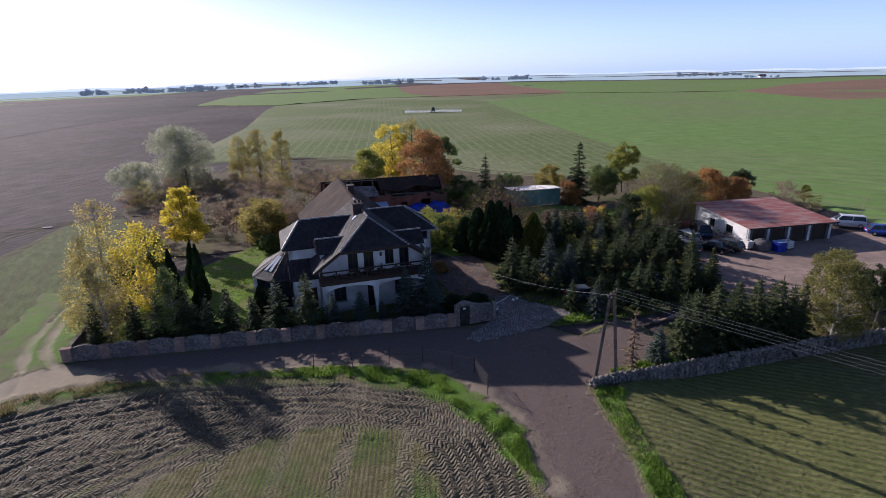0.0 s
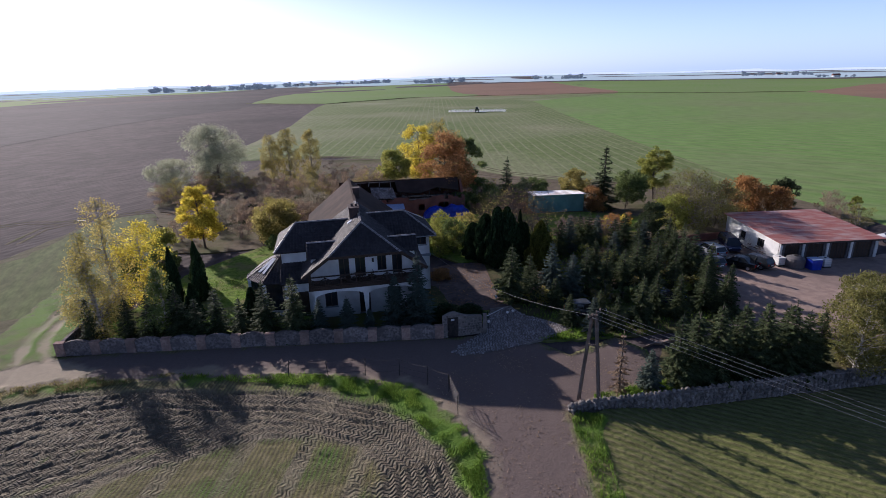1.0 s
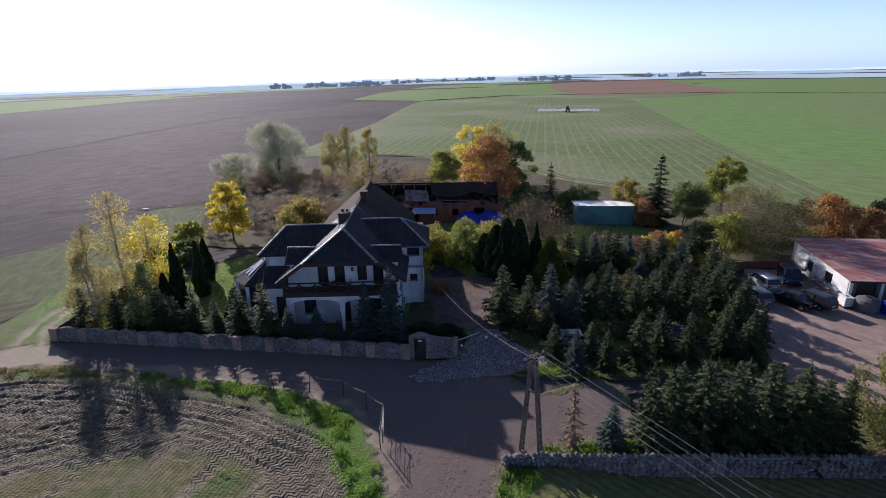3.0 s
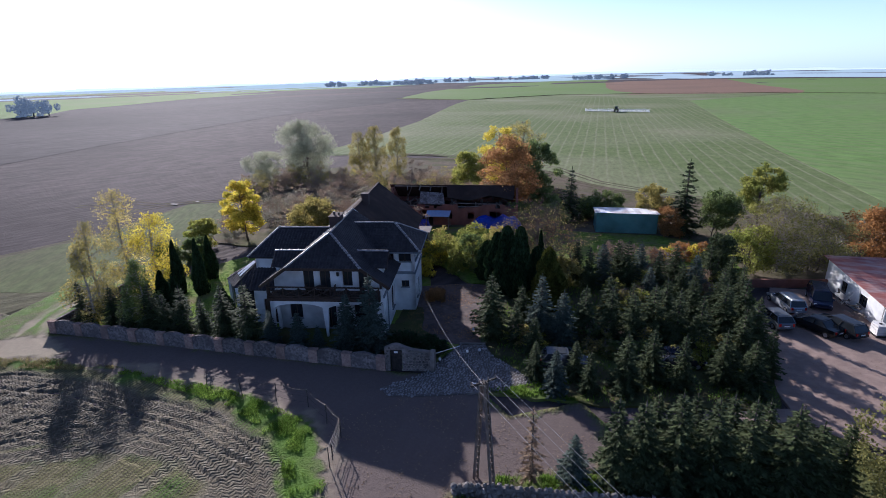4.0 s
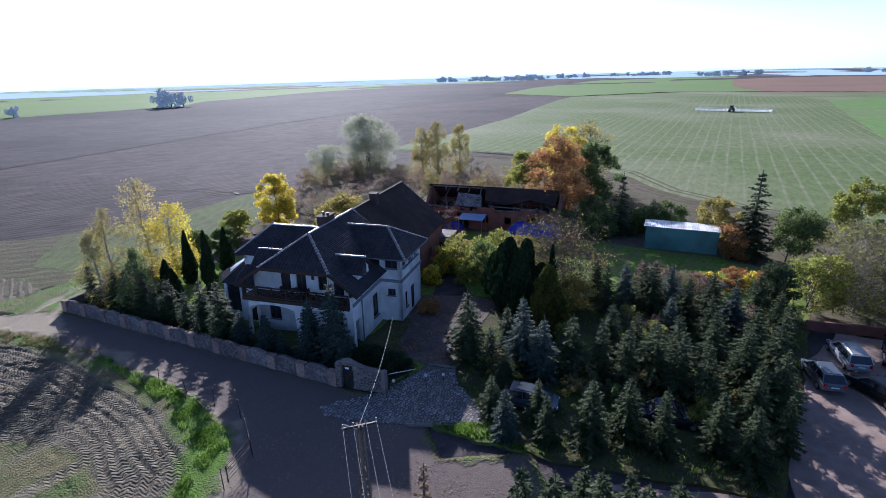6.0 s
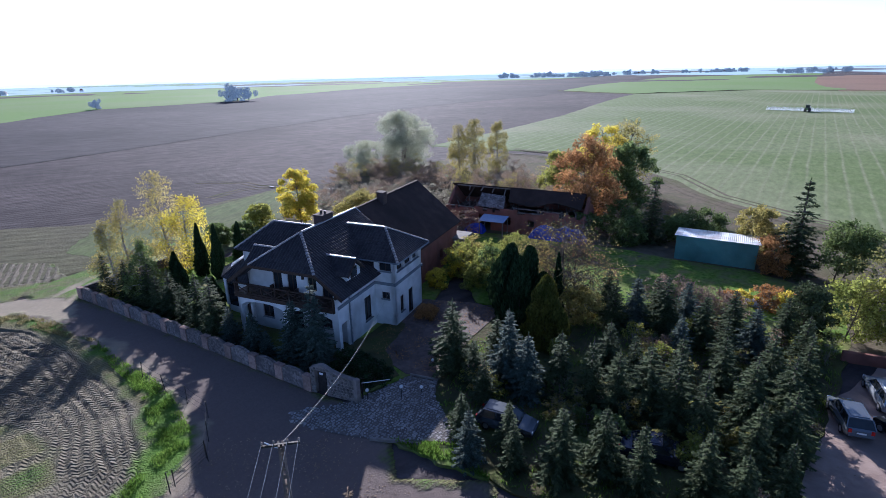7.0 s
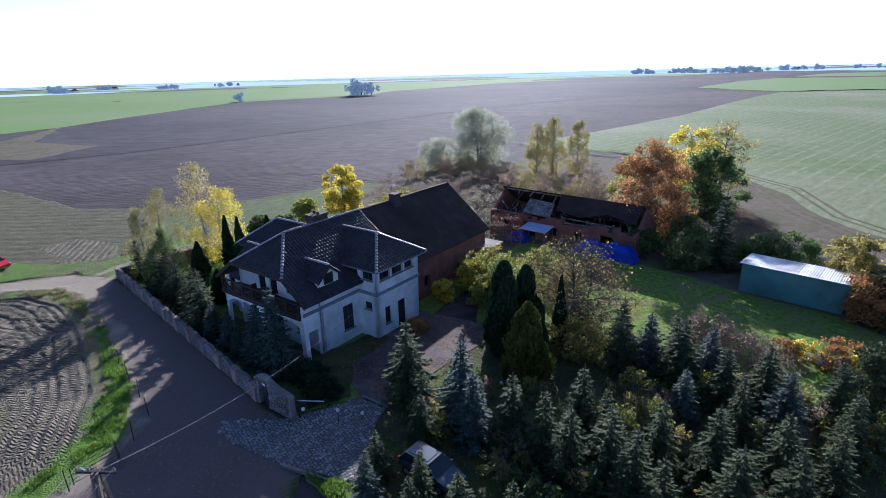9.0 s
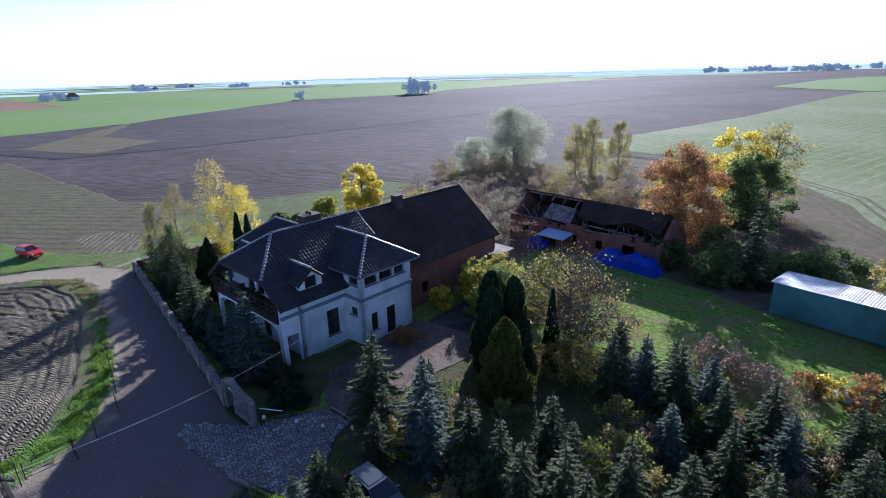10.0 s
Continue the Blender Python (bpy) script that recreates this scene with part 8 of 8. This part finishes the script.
make_grass("grass_tufts", "lush green grass tufts on the road verge", VERGE, 8500, 0.11, L_GRASS, 1)
make_grass("grass_tufts", "rough green grass tufts beside the road", EVERGE, 3500, 0.13, L_GRASS, 2)
make_grass("grass_tufts", "weeds along the stone wall", [(13, 37.2), (16, 38.4), (19, 39.6), (19, 37.9), (13, 36.2)], 1600, 0.16, L_GRASS, 3)
make_grass("grass_tufts", "weeds at the edge of the drive", [(9.4, 45.6), (11.2, 46.7), (13, 48), (15.5, 47.2), (16.4, 46.8), (13, 46.0)], 1800, 0.16, L_GRASS, 4)
make_grass("grass_tufts", "grass tufts in the garden", [(-32, 42), (-16, 45), (-14, 50), (-20, 60), (-31, 58)], 5000, 0.12, L_GRASS, 5, 0.05)
make_grass("grass_tufts", "rough grass under the spruces", [(6.5, 53), (13, 47.5), (18, 47), (30, 51), (30.5, 63), (31, 76), (10, 72), (5, 58)], 7000, 0.16, L_GRASS, 6, 0.05)
make_grass("grass_tufts", "dry grass at the track's edge", [(-20, 38.1), (-28, 36.8), (-32.6, 35.2), (-35, 32), (-34, 31), (-31, 34.2), (-24, 36.3)], 2500, 0.12, L_DRYGRASS, 7)


def make_fallen_leaves():
    """Dry leaves lying on the headland beside the spruce."""
    rng = np.random.default_rng(9)
    pts, poly = [], [(-5.2, 121.6), (-4.1, 125.5), (6.2, 114.7), (3.8, 111.1), (-1.3, 115.0)]
    xs, ys = [p[0] for p in poly], [p[1] for p in poly]
    while len(pts) < 9000:
        x, y = rng.uniform(min(xs) - 1, max(xs) + 1), rng.uniform(min(ys) - 1, max(ys) + 1)
        if inside(x + rng.normal(0, 0.7), y + rng.normal(0, 0.7), poly):
            pts.append((x, y, 0.07 + rng.uniform(0, 0.05)))
    c, n = np.array(pts), len(pts)
    a = rng.uniform(0, 6.28, n)
    tilt = rng.normal(0, 0.35, n)
    d1 = np.stack((np.cos(a), np.sin(a), tilt), 1) * 0.09
    d2 = np.stack((-np.sin(a), np.cos(a), rng.normal(0, 0.35, n)), 1) * 0.1
    tagged(new("fallen_leaves", quads("fallen_leaves", c, d1, d2, L_BROWN)), "dry tan leaves fallen on the bare headland", "leaves", kind="stuff")


make_fallen_leaves()


def make_debris(label, poly, n, size, material, seed, z):
    """Small leaves, twigs and stones strewn over the ground."""
    rng = np.random.default_rng(seed)
    xs, ys, pts = [p[0] for p in poly], [p[1] for p in poly], []
    while len(pts) < n:
        x, y = rng.uniform(min(xs), max(xs)), rng.uniform(min(ys), max(ys))
        if inside(x, y, poly) and noise.noise((x * 0.7, y * 0.35, seed)) > rng.uniform(-0.35, 0.35):
            pts.append((x, y, z + rng.uniform(0.0, 0.03)))
    c, a = np.array(pts), rng.uniform(0, 6.28, n)
    sz = size * rng.uniform(0.4, 1.5, (n, 1))
    d1 = np.stack((np.cos(a), np.sin(a), rng.normal(0, 0.3, n)), 1) * sz
    d2 = np.stack((-np.sin(a), np.cos(a), rng.normal(0, 0.3, n)), 1) * sz * 0.8
    tagged(new("fallen_leaves", quads("fallen_leaves", c, d1, d2, material)), label, "leaves", kind="stuff")


make_debris("tan leaves and chips strewn over the dirt road", [(5.6, 10), (5.4, 28), (0, 38), (6, 45), (12, 43), (18, 44), (18.4, 40), (11, 35.6), (11.4, 24), (11, 10)], 3200, 0.055, L_BROWN, 21, 0.085)
make_debris("dry leaves on the drive beside the house", [(-4, 63), (-2.4, 57), (-1.4, 52.5), (2, 52.6), (7, 53.2), (6, 56), (4.6, 62), (4, 66), (1, 66)], 2200, 0.06, L_RUST, 22, 0.125)
make_debris("fallen leaves on the yard gravel", [(19, 46), (30, 51.6), (31, 69), (36, 75), (41, 68), (56, 70), (56, 62), (42, 48), (34, 49)], 2600, 0.045, L_BROWN, 23, 0.13)


# ---- far farmsteads, groves and the horizon ----
def far_tree_mesh(seed):
    rng = np.random.default_rng(seed)
    n = 900
    lobe = rng.normal(0, 1, (9, 3)) * np.array((2.2, 2.2, 1.5)) + np.array((0, 0, 4.6))
    c = lobe[rng.integers(0, 9, n)] + rand_dirs(rng, n) * np.cbrt(rng.uniform(0.1, 1, (n, 1))) * 2.0
    c[:, 2] = np.maximum(c[:, 2], 0.4)
    a = rand_dirs(rng, n)
    b = np.cross(a, rand_dirs(rng, n))
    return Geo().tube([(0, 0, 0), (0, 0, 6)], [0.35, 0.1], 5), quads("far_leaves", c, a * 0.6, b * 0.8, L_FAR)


# haze over far trees put into grey-blue leaf colour and a faint glow
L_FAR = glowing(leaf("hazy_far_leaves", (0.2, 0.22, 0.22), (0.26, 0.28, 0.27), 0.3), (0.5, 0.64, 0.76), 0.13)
FAR = []
for i in range(3):
    g, c = far_tree_mesh(i + 5)
    t = thing("far_tree", "hazy far tree by a farmstead", "tree", group="far trees")
    part("trunk", g, M_BARK, t)
    part("crown", c, None, t)
    FAR.append(t)


def far_house(x, y, turn, s=1.0):
    h = thing("farmhouse", "small far farmhouse with a gabled roof", "house", pose(x, y, H(x, y), 0, 0, turn), "far farmhouses")
    part("wall", Geo().box(-8 * s, 8 * s, -4 * s, 4 * s, 0, 4 * s), M_PLASTER, h)
    part("roof", Geo().prism([(-8.5 * s, -4.6 * s, 3.8 * s), (-8.5 * s, 4.6 * s, 3.8 * s), (-8.5 * s, 0, 8 * s)], (17 * s, 0, 0)), M_BRICK, h)
    for k in (-5, -1.5, 2, 5):
        part("window", Geo().box((k - 0.6) * s, (k + 0.6) * s, -4.04 * s, -4.0 * s, 1.2 * s, 2.6 * s), M_GLASS, h)


rng_f = random.Random(23)
for cx, cy, wide, deep, n, hs in ((-470, 1920, 100, 30, 16, 1.6), (-147, 1530, 70, 25, 15, 1.5), (212, 1860, 95, 30, 14, 1.6), (781, 1650, 90, 30, 12, 1.5), (754, 1320, 40, 12, 5, 0.8), (-747, 1470, 130, 60, 22, 1.7), (-706, 1790, 110, 40, 14, 1.6), (-890, 1385, 40, 20, 6, 1.6), (-740, -32, 45, 15, 9, 1.0), (-1357, 70, 55, 20, 9, 1.5), (-1600, 165, 60, 20, 6, 1.5), (-1343, 265, 40, 20, 5, 1.2), (1700, 1800, 180, 40, 14, 1.6), (1250, 1350, 30, 10, 4, 1.0), (-1500, 430, 80, 30, 7, 1.2)):
    far_house(cx + 0.3 * wide, cy + deep, rng_f.uniform(-30, 30), 1.0)
    for i in range(n):
        x, y = cx + rng_f.uniform(-wide, wide), cy + rng_f.uniform(-deep, deep)
        s = hs * rng_f.uniform(0.6, 1.2)
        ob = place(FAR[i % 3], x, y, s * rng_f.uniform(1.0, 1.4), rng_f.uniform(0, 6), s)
        ob.location.z = H(x, y)
for x, y, s in ((-449, 290, 1.75), (-458, 286, 1.4), (-443, 298, 1.3), (-470, 178, 0.9)):
    ob = place(FAR[1], x, y, s, x, s)
    ob.location.z = H(x, y)


def make_horizon():
    g, n = Geo(), 360
    R = 4200
    pts = []
    for k in range(n):
        a = 2 * math.pi * k / n
        h = 14 + 10 * noise.noise((14 * math.cos(a), 14 * math.sin(a), 1)) + 6 * noise.noise((60 * math.cos(a), 60 * math.sin(a), 2))
        x, y = R * math.cos(a), R * math.sin(a)
        base = H(x, y)
        pts += [(x, y, base - 60), (x, y, base + max(4, h))]
    g.add(pts, [(2 * k, 2 * ((k + 1) % n), 2 * ((k + 1) % n) + 1, 2 * k + 1) for k in range(n)])
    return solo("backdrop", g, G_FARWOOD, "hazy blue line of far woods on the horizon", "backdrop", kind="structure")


make_horizon()
